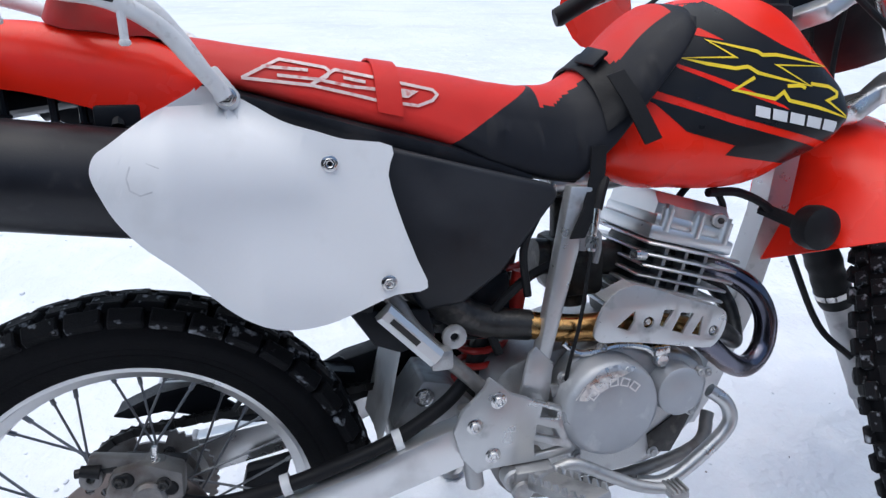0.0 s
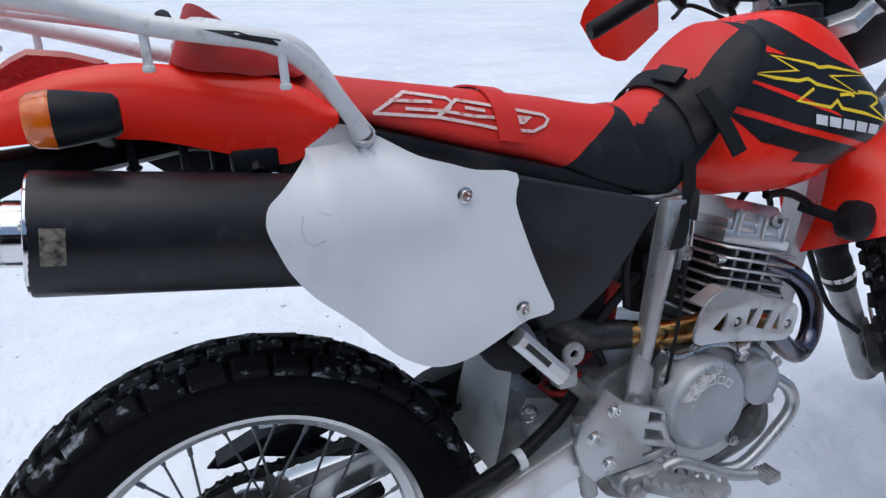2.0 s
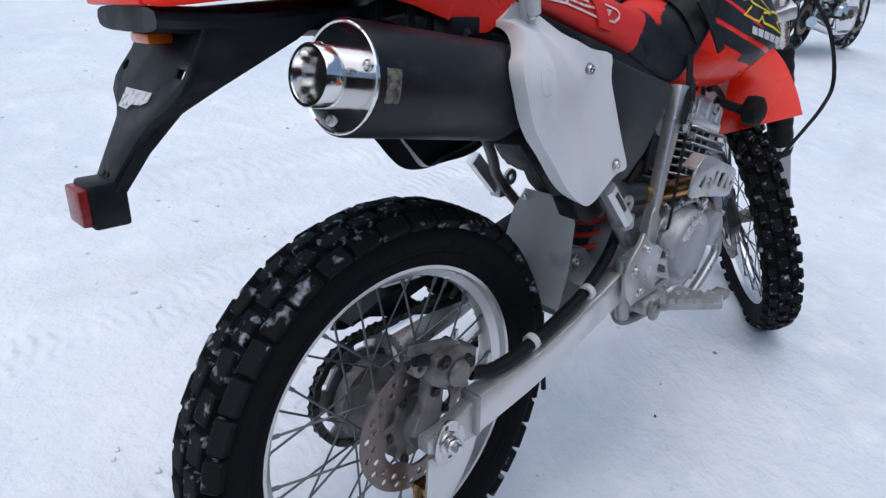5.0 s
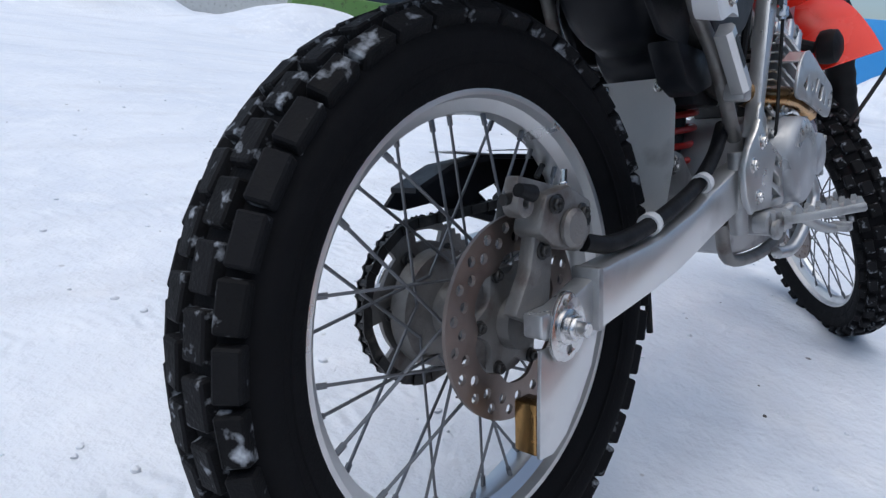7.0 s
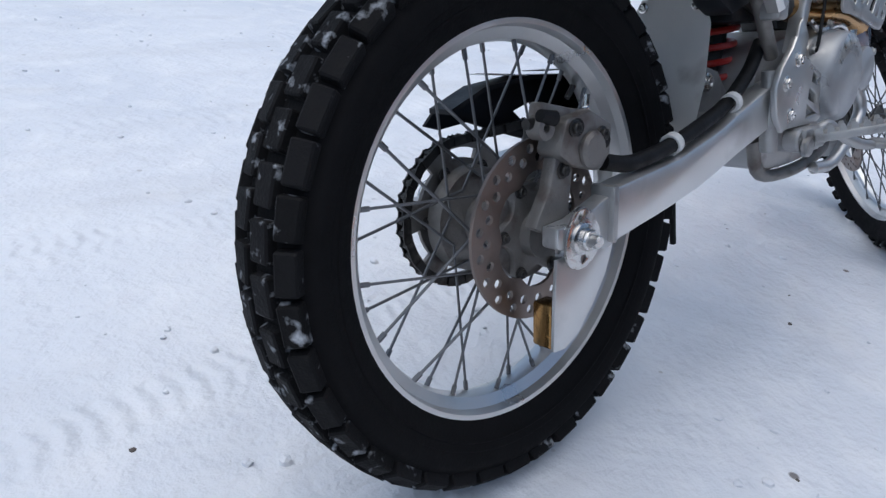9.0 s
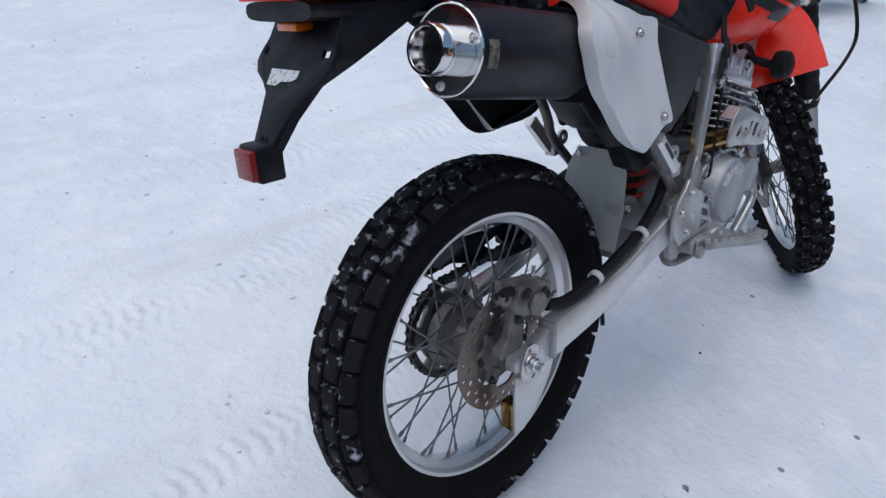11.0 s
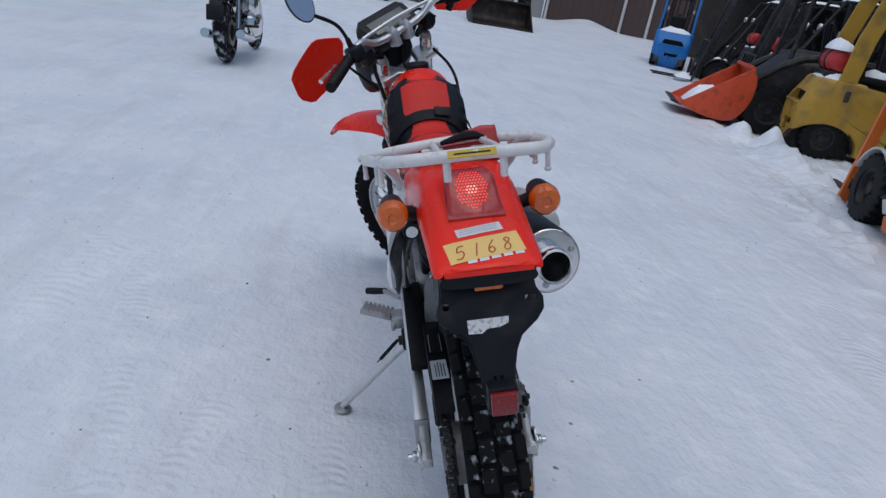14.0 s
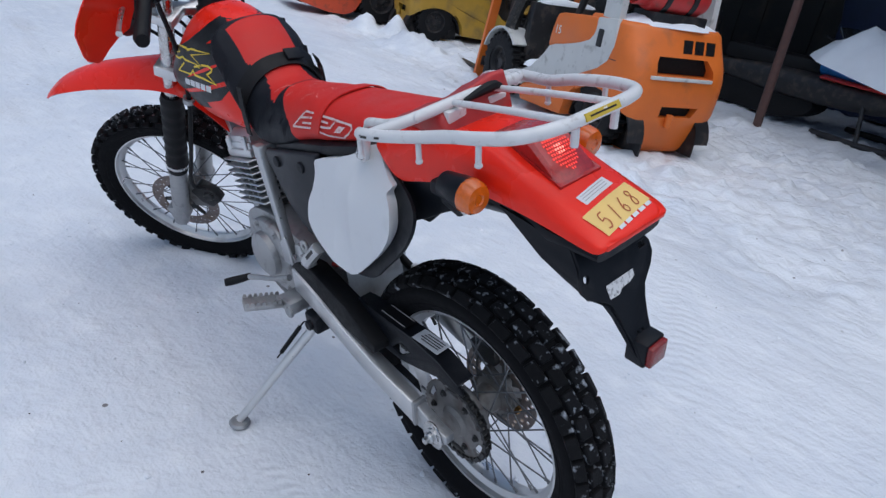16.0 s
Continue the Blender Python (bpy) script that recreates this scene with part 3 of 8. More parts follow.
# ---- chassis ----
def hexbolts(parent, pts, r=0.008, d=(0, -1, 0), material=None):
    for p in pts:
        part("bolt", bolt(p, r, d), material or STEEL, parent)


def sheet(stations, thick, n=14, power=2.2):
    """Arched sheet along a path in the x, z plane; stations are (x, z, half width, edge drop)."""
    st = smoothed(stations, 5)
    secs = []
    for i, (x, z, hw, dr) in enumerate(st):
        a, b = st[max(i - 1, 0)], st[min(i + 1, len(st) - 1)]
        t = Vector((b[0] - a[0], 0, b[1] - a[1])).normalized()
        up = Vector((-t.z, 0, t.x))
        if up.z < 0:
            up = -up
        ring = []
        for k in range(n + 1):
            q = -1 + 2 * k / n
            ring.append(Vector((x, q * hw, z)) - up * dr * abs(q) ** power)
        secs.append(ring)
    bm = loft(secs, False, False)
    bmesh.ops.recalc_face_normals(bm, faces=bm.faces)
    bmesh.ops.solidify(bm, geom=bm.faces[:], thickness=thick)
    return bm


# fork
FS_ = (-0.454, -0.891)
def along_fork(d, y, off=0.0):
    """Point d metres up the fork from the axle."""
    return (FRONT[0] - 0.436 * d + 0.9 * off, y, FRONT[2] + 0.9 * d + 0.436 * off)


for s in (-1, 1):
    y = 0.1 * s
    part("fork_slider", join(tube([along_fork(-0.06, y), along_fork(-0.02, y), along_fork(0.25, y)], [0.026, 0.029, 0.028], 20, 1),
                             moved(box(-0.03, 0.03, y - 0.026, y + 0.026, -0.032, 0.03, 0.01), Matrix.Translation(FRONT) @ Matrix.Translation((0.004, 0, 0)))), ALU, bike, "dull silver fork slider", STEERF)
    part("fork_tube", tube([along_fork(0.24, y), along_fork(0.86, y)], 0.0205, 20, 1), STEEL, bike, m=STEERF)
    rr = [0.031, 0.035, 0.034] + [0.0345, 0.032] * 6 + [0.034, 0.028]
    part("fork_boot", tube([along_fork(0.21 + 0.325 * k / (len(rr) - 1), y) for k in range(len(rr))], rr, 20, 2), SOFT, bike, "black rubber fork boot", STEERF)
    part("boot_clamp", tube([along_fork(0.235, y), along_fork(0.247, y)], 0.0358, 20, 1), STEEL, bike, m=STEERF)
    part("fork_cap", tube([along_fork(0.855, y), along_fork(0.875, y)], [0.019, 0.015], 6, 1), ALU, bike, m=STEERF)
part("front_axle", tube([(FRONT[0], -0.125, FRONT[2]), (FRONT[0], 0.125, FRONT[2])], 0.010, 12, 1), STEEL, bike, m=STEERF)
for d, thick in ((0.63, 0.034), (0.80, 0.028)):
    c = along_fork(d, 0)
    pl = [(-0.13, -0.032), (-0.13, 0.032), (-0.06, 0.035), (-0.03, -0.03), (0.03, -0.03), (0.06, 0.035), (0.13, 0.032), (0.13, -0.032), (0.06, -0.034), (0.03, -0.085), (-0.03, -0.085), (-0.06, -0.034)]
    b = prism([(q, p) for p, q in pl], -thick / 2, thick / 2, 0.006)
    m = Matrix.Translation(c) @ Matrix.Rotation(-FRAKE, 4, "Y") @ Matrix(((1, 0, 0, 0), (0, 0, 1, 0), (0, 1, 0, 0), (0, 0, 0, 1)))
    part("triple_clamp", moved(b, m), ALU_SAT, bike, "cast aluminium fork clamp", STEERF)
# front caliper on the left leg
part("front_caliper", join(moved(prism([(-0.03, -0.045), (0.03, -0.05), (0.045, -0.01), (0.035, 0.045), (-0.02, 0.05), (-0.04, 0.0)], 0.045, 0.082, 0.007), pose(1.345, 0, 0.36, 0, 30, 0)),
                           disc(0.018, 0.08, 0.09, (1.335, 0, 0.36), r_edge=0.004)), DARKSTEEL, bike, "dark front brake caliper", STEERF)
part("caliper_bracket", moved(prism([(-0.02, -0.06), (0.05, -0.05), (0.06, 0.03), (0.02, 0.06), (-0.01, 0.02)], 0.066, 0.078, 0.003), pose(1.365, 0, 0.36)), CAST, bike, m=STEERF)
part("brake_hose", tube([(1.33, 0.085, 0.40), (1.32, 0.13, 0.47), (1.24, 0.135, 0.62), (1.15, 0.135, 0.80), (1.10, 0.14, 0.95), (1.07, 0.15, 1.10)], 0.0065, 8, 5), SOFT, bike, m=STEERF)
part("hose_guide", moved(lathe([(0.010, -0.008), (0.0165, -0.008), (0.0165, 0.008), (0.010, 0.008), (0.010, -0.008)], "z", 16), pose(1.15, 0.135, 0.80, 0, -27, 0)), ALU, bike, m=STEERF)
part("speedo_cable", tube([(1.21, -0.10, 0.53), (1.26, -0.13, 0.60), (1.315, -0.16, 0.68), (1.338, -0.165, 0.745), (1.25, -0.16, 0.86), (1.12, -0.14, 0.95), (1.05, -0.11, 1.02), (1.03, -0.06, 1.08)], 0.005, 8, 6), SOFT, bike, "black speedometer cable")

# front fender with its rear flare
part("front_fender", sheet([(1.715, 0.757, 0.012, 0.0), (1.685, 0.785, 0.035, 0.008), (1.60, 0.828, 0.058, 0.022), (1.48, 0.855, 0.070, 0.032), (1.36, 0.862, 0.078, 0.036), (1.25, 0.86, 0.085, 0.036), (1.15, 0.835, 0.095, 0.03), (1.085, 0.775, 0.108, 0.02), (1.045, 0.70, 0.112, 0.01), (1.02, 0.635, 0.108, 0.0)], 0.003), RED, bike, "glossy red plastic front fender", STEERM)

# frame
part("main_tube", tube([(0.97, 0, 0.88), (0.85, 0, 0.80), (0.62, 0, 0.77)], 0.024, 12, 4), SILVER, bike)
part("steering_head", tube([(1.075, 0, 0.82), (0.985, 0, 1.0)], 0.032, 20, 1), SILVER, bike)
part("down_tube", loft([[(x + dx, dy, z) for dx, dy in ((-0.022, -0.022), (0.022, -0.022), (0.022, 0.022), (-0.022, 0.022))] for x, z in ((1.035, 0.80), (1.02, 0.70), (0.965, 0.52), (0.91, 0.40), (0.87, 0.34))]), SILVER, bike, "silver painted frame down tube", smooth=30)
for s in (-1, 1):
    spar = [(0.606, 0.785), (0.640, 0.782), (0.631, 0.737), (0.596, 0.604), (0.575, 0.52), (0.550, 0.51), (0.566, 0.574)]
    part("frame_spar", prism(spar, 0.098 * s, 0.122 * s, 0.004), SILVER, bike, "silver painted square frame tube")
    part("spar_gusset", prism([(0.545, 0.555), (0.555, 0.565), (0.582, 0.537), (0.575, 0.48), (0.53, 0.49)], 0.120 * s, 0.127 * s, 0.002), SILVER, bike)
    plate = [(0.481, 0.538), (0.511, 0.511), (0.593, 0.477), (0.595, 0.431), (0.607, 0.41), (0.593, 0.403), (0.473, 0.402), (0.46, 0.398), (0.439, 0.424), (0.428, 0.466), (0.441, 0.494), (0.472, 0.522)]
    if s < 0:
        h1 = [[(0.556, 0.484), (0.579, 0.474), (0.579, 0.462), (0.553, 0.469)], [(0.548, 0.459), (0.576, 0.447), (0.583, 0.431), (0.546, 0.443)], [(0.544, 0.434), (0.586, 0.417), (0.545, 0.412)]]
        part("frame_guard", prism(plate, -0.140, -0.150, 0.0025, h1), SILVER, bike, "pressed silver heel guard with cut-outs")
        hexbolts(bike, [(0.492, -0.149, 0.504), (0.458, -0.149, 0.471), (0.483, -0.149, 0.423)], 0.0085)
    else:
        part("frame_guard", prism([(0.50, 0.56), (0.53, 0.55), (0.545, 0.45), (0.56, 0.39), (0.52, 0.345), (0.47, 0.35), (0.462, 0.42), (0.48, 0.50)], 0.10, 0.115, 0.004), SILVER, bike, "silver frame plate")
        hexbolts(bike, [(0.49, 0.115, 0.40), (0.51, 0.115, 0.47)], 0.008, (0, 1, 0))
    part("cradle_tube", tube([(0.90, 0.045 * s, 0.37), (0.86, 0.07 * s, 0.325), (0.70, 0.085 * s, 0.305), (0.55, 0.085 * s, 0.315), (0.50, 0.09 * s, 0.38)], 0.011, 12, 5), CAST, bike)
    part("seat_rail", tube([(0.64, 0.06 * s, 0.79), (0.40, 0.065 * s, 0.83), (0.18, 0.07 * s, 0.89), (-0.02, 0.05 * s, 0.925)], 0.011, 10, 4), SOFT, bike)
    part("subframe_stay", tube([(0.478, 0.115 * s, 0.51), (0.388, 0.122 * s, 0.607), (0.352, 0.112 * s, 0.665), (0.20, 0.07 * s, 0.86)], 0.0105, 12, 4), CAST, bike)
part("engine_guard_pipe", tube([(0.855, -0.105, 0.445), (0.878, -0.115, 0.425), (0.884, -0.12, 0.393), (0.854, -0.12, 0.358), (0.785, -0.115, 0.306), (0.74, -0.10, 0.300)], 0.0115, 12, 4), SILVER, bike, "bent silver guard pipe")

# passenger pegs, folded up
for s in (-1, 1):
    peg = new("passenger_peg")
    peg.parent = bike
    a, b = Vector((0.342, 0.148 * s, 0.648)), Vector((0.408, 0.148 * s, 0.578))
    d = (b - a).normalized()
    nn = Vector((-d.z, 0, d.x))
    slab = loft([[a + d * q + nn * u + Vector((0, s * v, 0)) for u, v in ((-0.013, -0.010), (0.013, -0.010), (0.013, 0.006), (0.006, 0.012), (-0.006, 0.012), (-0.013, 0.006))] for q in (0.0, 0.02, 0.07, 0.096)])
    part("peg_bar", bev(slab, 0.002, 1), ALU_SAT, peg)
    # dark strip laid on the bar in place of a groove's shade
    part("peg_groove", loft([[a + d * q + nn * u + Vector((0, s * v, 0)) for u, v in ((-0.004, 0.009), (0.004, 0.009), (0.004, 0.0128), (-0.004, 0.0128))] for q in (0.012, 0.06)]), DARKSTEEL, peg)
    part("peg_hinge", join(box(0.40, 0.43, s * 0.125, s * 0.155, 0.56, 0.588, 0.005) if s > 0 else box(0.40, 0.43, -0.155, -0.125, 0.56, 0.588, 0.005)), ALU, peg)
    part("peg_tab", prism(ring_hole(0.437, 0.597, 0.017, 14), 0.128 * s, 0.136 * s, 0.002, [ring_hole(0.437, 0.597, 0.006, 8)]), ALU, peg)

# swingarm
for s in (-1, 1):
    arm = prism([(0.062, 0.314), (0.18, 0.333), (0.25, 0.347), (0.30, 0.361), (0.35, 0.377), (0.44, 0.402), (0.53, 0.42), (0.53, 0.488), (0.424, 0.461), (0.36, 0.440), (0.305, 0.420), (0.20, 0.394), (0.062, 0.379)], 0.100 * s, 0.135 * s, 0.004)
    part("swingarm_beam", arm, ALU_SAT, bike, "brushed aluminium swingarm beam")
    end = prism([(-0.035, 0.324), (0.005, 0.312), (0.06, 0.306), (0.10, 0.318), (0.10, 0.372), (0.06, 0.37), (0.0, 0.35), (-0.035, 0.348)], 0.104 * s, 0.128 * s, 0.003)
    part("axle_plate", end, SILVER, bike)
    part("beam_end_weld", box(0.056, 0.066, *sorted((0.101 * s, 0.1365 * s)), 0.313, 0.381, 0.003), ALU, bike)
    snail = [((0.030 + 0.008 * math.cos(2 * math.pi * k / 26 + 1)) * math.cos(2 * math.pi * k / 26) + 0.0, (0.036) * math.sin(2 * math.pi * k / 26) + AXLE) for k in range(26)]
    part("chain_adjuster", prism(snail, 0.129 * s, 0.133 * s, 0.0008, [ring_hole(0.004, AXLE - 0.024, 0.0055, 8), ring_hole(-0.004, AXLE + 0.026, 0.004, 8)]), STEEL, bike, "zinc-plated chain adjuster plate")
    part("axle_nut", join(bolt((0, 0.133 * s, AXLE), 0.0135, (0, s, 0), 0.012), disc(0.0075, 0.13 * s, 0.158 * s, (0, 0, AXLE), r_edge=0.001, n=14)), STEEL, bike)
part("swingarm_bridge", box(0.36, 0.42, -0.10, 0.10, 0.375, 0.43, 0.01), ALU, bike)
part("axle_stay", prism([(-0.03, 0.31), (0.04, 0.312), (0.075, 0.306), (0.062, 0.272), (0.038, 0.238), (0.012, 0.210), (-0.012, 0.197), (-0.034, 0.199), (-0.033, 0.25)], -0.123, -0.118, 0.001), ALU_SAT, bike, "aluminium disc guard plate")
part("guard_stay", box(-0.034, -0.008, -0.118, -0.09, 0.20, 0.255, 0.003), BRASS, bike)
# rear caliper and hose
cal = new("rear_caliper")
cal.parent = bike
part("caliper_body", join(moved(prism([(-0.045, -0.02), (-0.02, -0.03), (0.035, -0.032), (0.05, -0.01), (0.045, 0.025), (0.0, 0.035), (-0.04, 0.02)], -0.115, -0.078, 0.006), pose(0.03, 0, 0.435, 0, 12, 0)),
                          disc(0.021, -0.112, -0.124, (0.036, 0, 0.425), r_edge=0.004), moved(box(-0.06, 0.03, -0.1, -0.082, 0.018, 0.036, 0.004), pose(0.02, 0, 0.435, 0, 12, 0))), CAST, cal, "grimy cast brake caliper")
part("caliper_inner", moved(prism([(-0.03, -0.025), (0.035, -0.03), (0.045, 0.02), (-0.035, 0.02)], -0.062, -0.045, 0.004), pose(0.03, 0, 0.43, 0, 12, 0)), DARKSTEEL, cal)
part("caliper_pin", tube([(0.0, -0.095, 0.462), (-0.05, -0.095, 0.46)], 0.006, 10, 1), DARKSTEEL, cal)
part("caliper_arm", prism([(-0.045, 0.345), (-0.012, 0.33), (0.012, 0.335), (0.02, 0.40), (0.012, 0.43), (-0.01, 0.425), (-0.02, 0.385)], -0.104, -0.085, 0.004), CAST, cal)
for (x, z) in ((0.012, 0.452), (0.062, 0.432)):
    part("slide_boot", join(disc(0.010, -0.118, -0.112, (x, 0, z), r_edge=0.002, n=16), tube([(x - 0.03, -0.106, z + 0.012), (x - 0.052, -0.106, z + 0.017)], [0.009, 0.007], 12, 1)), SOFT, cal)
part("bleed_screw", join(tube([(0.045, -0.10, 0.465), (0.047, -0.10, 0.485)], 0.0035, 8, 1), bolt((0.045, -0.10, 0.465), 0.005, (0, 0, 1))), STEEL, cal)
part("caliper_lug", prism(ring_hole(-0.03, 0.455, 0.014, 16), -0.108, -0.088, 0.002, [ring_hole(-0.03, 0.455, 0.005, 8)]), CAST, cal)
hexbolts(cal, [(0.005, -0.116, 0.452), (0.055, -0.116, 0.440), (0.0, -0.104, 0.405)], 0.007, material=DARKSTEEL)
part("rear_brake_hose", tube([(0.07, -0.108, 0.405), (0.12, -0.116, 0.398), (0.205, -0.120, 0.411), (0.30, -0.116, 0.433), (0.36, -0.112, 0.452), (0.43, -0.105, 0.49), (0.47, -0.10, 0.53)], 0.0105, 12, 5), SOFT, bike, "black rear brake hose")
for (x, z) in ((0.205, 0.411), (0.357, 0.451)):
    part("hose_clip", moved(lathe([(0.0105, -0.006), (0.0145, -0.006), (0.0145, 0.006), (0.0105, 0.006), (0.0105, -0.006)], "x", 16), pose(x, -0.118, z, 0, -14, 0)), WHITE_PAINT, bike, "pale plastic hose clip")

# chain, guard, guide
def chain(parent):
    pts = []
    cx, cz, r = 0.0, AXLE, 0.0955
    for k in range(27):
        a = radians(96 + 172 * k / 26)
        pts.append((cx + r * math.cos(a), cz + r * math.sin(a)))
    pts += [(0.15, 0.262), (0.30, 0.315), (0.45, 0.375), (0.54, 0.405), (0.585, 0.432), (0.555, 0.462), (0.40, 0.452), (0.2, 0.440)]
    p = [Vector((x, 0.069, z)) for x, z in pts] + [Vector((pts[0][0], 0.069, pts[0][1]))]
    out, d, acc = [], 0.0, 0.0
    for a, b in zip(p, p[1:]):
        L = (b - a).length
        while acc <= L:
            out.append((a + (b - a) * (acc / L), (b - a).normalized()))
            acc += 0.01588
        acc -= L
    for i, (q, t) in enumerate(out):
        ang = -math.atan2(t.z, t.x)
        w = 0.0085 if i % 2 else 0.006
        lk = join(prism([(-0.0115, -0.003), (-0.008, -0.0065), (-0.003, -0.0042), (0.003, -0.0042), (0.008, -0.0065), (0.0115, -0.003), (0.0115, 0.003), (0.008, 0.0065), (0.003, 0.0042), (-0.003, 0.0042), (-0.008, 0.0065), (-0.0115, 0.003)], w - 0.002, w, 0.0),
                  prism([(-0.0115, -0.006), (0.0115, -0.006), (0.0115, 0.006), (-0.0115, 0.006)], -w, -w + 0.002, 0.0), disc(0.005, -0.0055, 0.0055, (-0.0079, 0, 0), n=8))
        part("chain_link", lk, DARKSTEEL, parent, m=Matrix.Translation(q) @ Matrix.Rotation(ang, 4, "Y"), smooth=0)


drive_chain = new("drive_chain")
drive_chain.parent = bike
chain(drive_chain)
cg = [(0.335, 0.475), (0.30, 0.50), (0.26, 0.492), (0.115, 0.498), (0.03, 0.487), (-0.03, 0.462), (-0.045, 0.447), (-0.02, 0.44), (0.03, 0.445), (0.09, 0.425), (0.16, 0.405), (0.27, 0.40), (0.33, 0.42)]
part("chain_guard", prism(cg, 0.080, 0.087, 0.002, [[(0.12, 0.452), (0.16, 0.42), (0.19, 0.425), (0.155, 0.462)], [(0.24, 0.455), (0.26, 0.45), (0.25, 0.435), (0.235, 0.44)]]), BLACK, bike, "black plastic chain guard")
part("chain_guard_top", loft([[(x, y, z + dz) for y, dz in ((0.045, -0.006), (0.045, 0.0), (0.087, 0.0), (0.087, -0.006))] for x, z in ((0.32, 0.485), (0.26, 0.497), (0.115, 0.502), (0.03, 0.492), (-0.03, 0.468))]), BLACK, bike)
part("caution_label", moved(box(-0.042, 0.042, -0.0185, 0.0185, 0, 0.0012), pose(0.075, 0.066, 0.5035, 0, 4, 0)), mat("label_paper", (0.62, 0.63, 0.64), 0.4), bike, "pale printed caution label")
part("warning_label", moved(box(-0.045, 0.045, -0.017, 0.017, 0, 0.0008), pose(0.185, 0.066, 0.5048, 0, 1, 0)), INK_BLACK, bike, "black label with a pale border")
for k in range(4):
    part("label_line", moved(box(-0.034, 0.020 + 0.004 * (k % 3), -0.0011, 0.0011, 0, 0.0006), pose(0.075, 0.066 - 0.011 + 0.0065 * k, 0.5049, 0, 4, 0)), INK_BLACK, bike)
for yy in (-0.0135, 0.0135):
    part("label_line", moved(box(-0.04, 0.04, -0.0007, 0.0007, 0, 0.0005), pose(0.185, 0.066 + yy, 0.5057, 0, 1, 0)), INK_WHITE, bike)
part("chain_slider", prism([(0.54, 0.49), (0.50, 0.515), (0.445, 0.525), (0.31, 0.495), (0.20, 0.44), (0.20, 0.42), (0.33, 0.42), (0.45, 0.44), (0.53, 0.46)], 0.078, 0.128, 0.005), SOFT, bike, "black rubber chain slider")
part("chain_guide", prism([(0.13, 0.30), (0.20, 0.31), (0.21, 0.345), (0.14, 0.335)], 0.055, 0.085, 0.004), BLACK, bike)

# inner mud flap behind the shock
flap = loft([[(x + bow * (1 - (q / 1.0) ** 2), q * hw, z) for q in (-1, -0.6, -0.2, 0.2, 0.6, 1)] for x, z, hw, bow in ((0.385, 0.60, 0.052, 0.0), (0.375, 0.56, 0.07, 0.004), (0.355, 0.48, 0.078, 0.008), (0.335, 0.405, 0.075, 0.006))], False, False)
bmesh.ops.solidify(flap, geom=flap.faces[:], thickness=0.003)
part("inner_mud_flap", flap, mat("grey_mud_flap", (0.78, 0.77, 0.75), 0.55, vary=0.04, scale=20, dirt=(0.5, 0.48, 0.46), dirt_amt=0.05), bike, "pale grey plastic inner mud flap")
hexbolts(bike, [(0.378, -0.044, 0.588), (0.378, 0.044, 0.588)], 0.006, (-1, 0, 0.1))

# shock absorber
shock = new("shock_absorber")
shock.parent = bike
coil = []
for k in range(8 * 14 + 1):
    a = 2 * math.pi * k / 14
    q = k / (8 * 14)
    coil.append((0.50 + 0.05 * q + 0.034 * math.cos(a), 0.034 * math.sin(a), 0.46 + 0.20 * q))
part("spring", tube(coil, 0.0055, 8, 1), SPRING, shock, "red coil spring")
part("damper", tube([(0.485, 0, 0.40), (0.56, 0, 0.70)], 0.02, 14, 1), DARKSTEEL, shock)
part("reservoir", tube([(0.55, -0.055, 0.60), (0.56, -0.055, 0.655)], 0.013, 14, 1), SPRING, shock)
part("shock_link", prism([(0.36, 0.43), (0.41, 0.50), (0.45, 0.49), (0.50, 0.44), (0.47, 0.40)], -0.05, 0.05, 0.006), ALU, bike)
hexbolts(bike, [(0.41, -0.052, 0.475)], 0.011)

# airbox and side covers
part("airbox", loft([super_ring(x, 0, (a + b) / 2, w, (b - a) / 2, 3.5, 20) for x, a, b, w in smoothed([(0.20, 0.80, 0.90, 0.06), (0.27, 0.73, 0.88, 0.075), (0.32, 0.655, 0.86, 0.078), (0.385, 0.628, 0.85, 0.075), (0.40, 0.592, 0.84, 0.075), (0.48, 0.575, 0.82, 0.075), (0.55, 0.66, 0.79, 0.06)], 3)]), BLACK, bike, "black plastic airbox")
SC = [(0.355, 0.852), (0.46, 0.822), (0.585, 0.788), (0.592, 0.772), (0.545, 0.715), (0.51, 0.672), (0.455, 0.635), (0.40, 0.63), (0.36, 0.70)]
for s in (-1, 1):
    part("air_filter_cover", prism(SC, 0.098 * s, 0.116 * s, 0.007, seg=3), GREYBLACK, bike, "weathered dark grey plastic side cover")
for p in ((0.53, 0.118, 0.775), (0.42, 0.118, 0.80)):
    part("cover_screw", disc(0.013, 0.114, 0.121, (p[0], 0, p[2]), r_edge=0.002, n=20), BLACK, bike)
part("lower_airbox_skirt", prism([(0.30, 0.64), (0.41, 0.63), (0.42, 0.585), (0.37, 0.57), (0.335, 0.585)], -0.105, -0.06, 0.006), BLACK, bike)

# ---- bodywork ----
from mathutils.bvhtree import BVHTree


def bvh_of(ob):
    me = ob.data
    return BVHTree.FromPolygons([v.co.copy() for v in me.vertices], [tuple(p.vertices) for p in me.polygons])


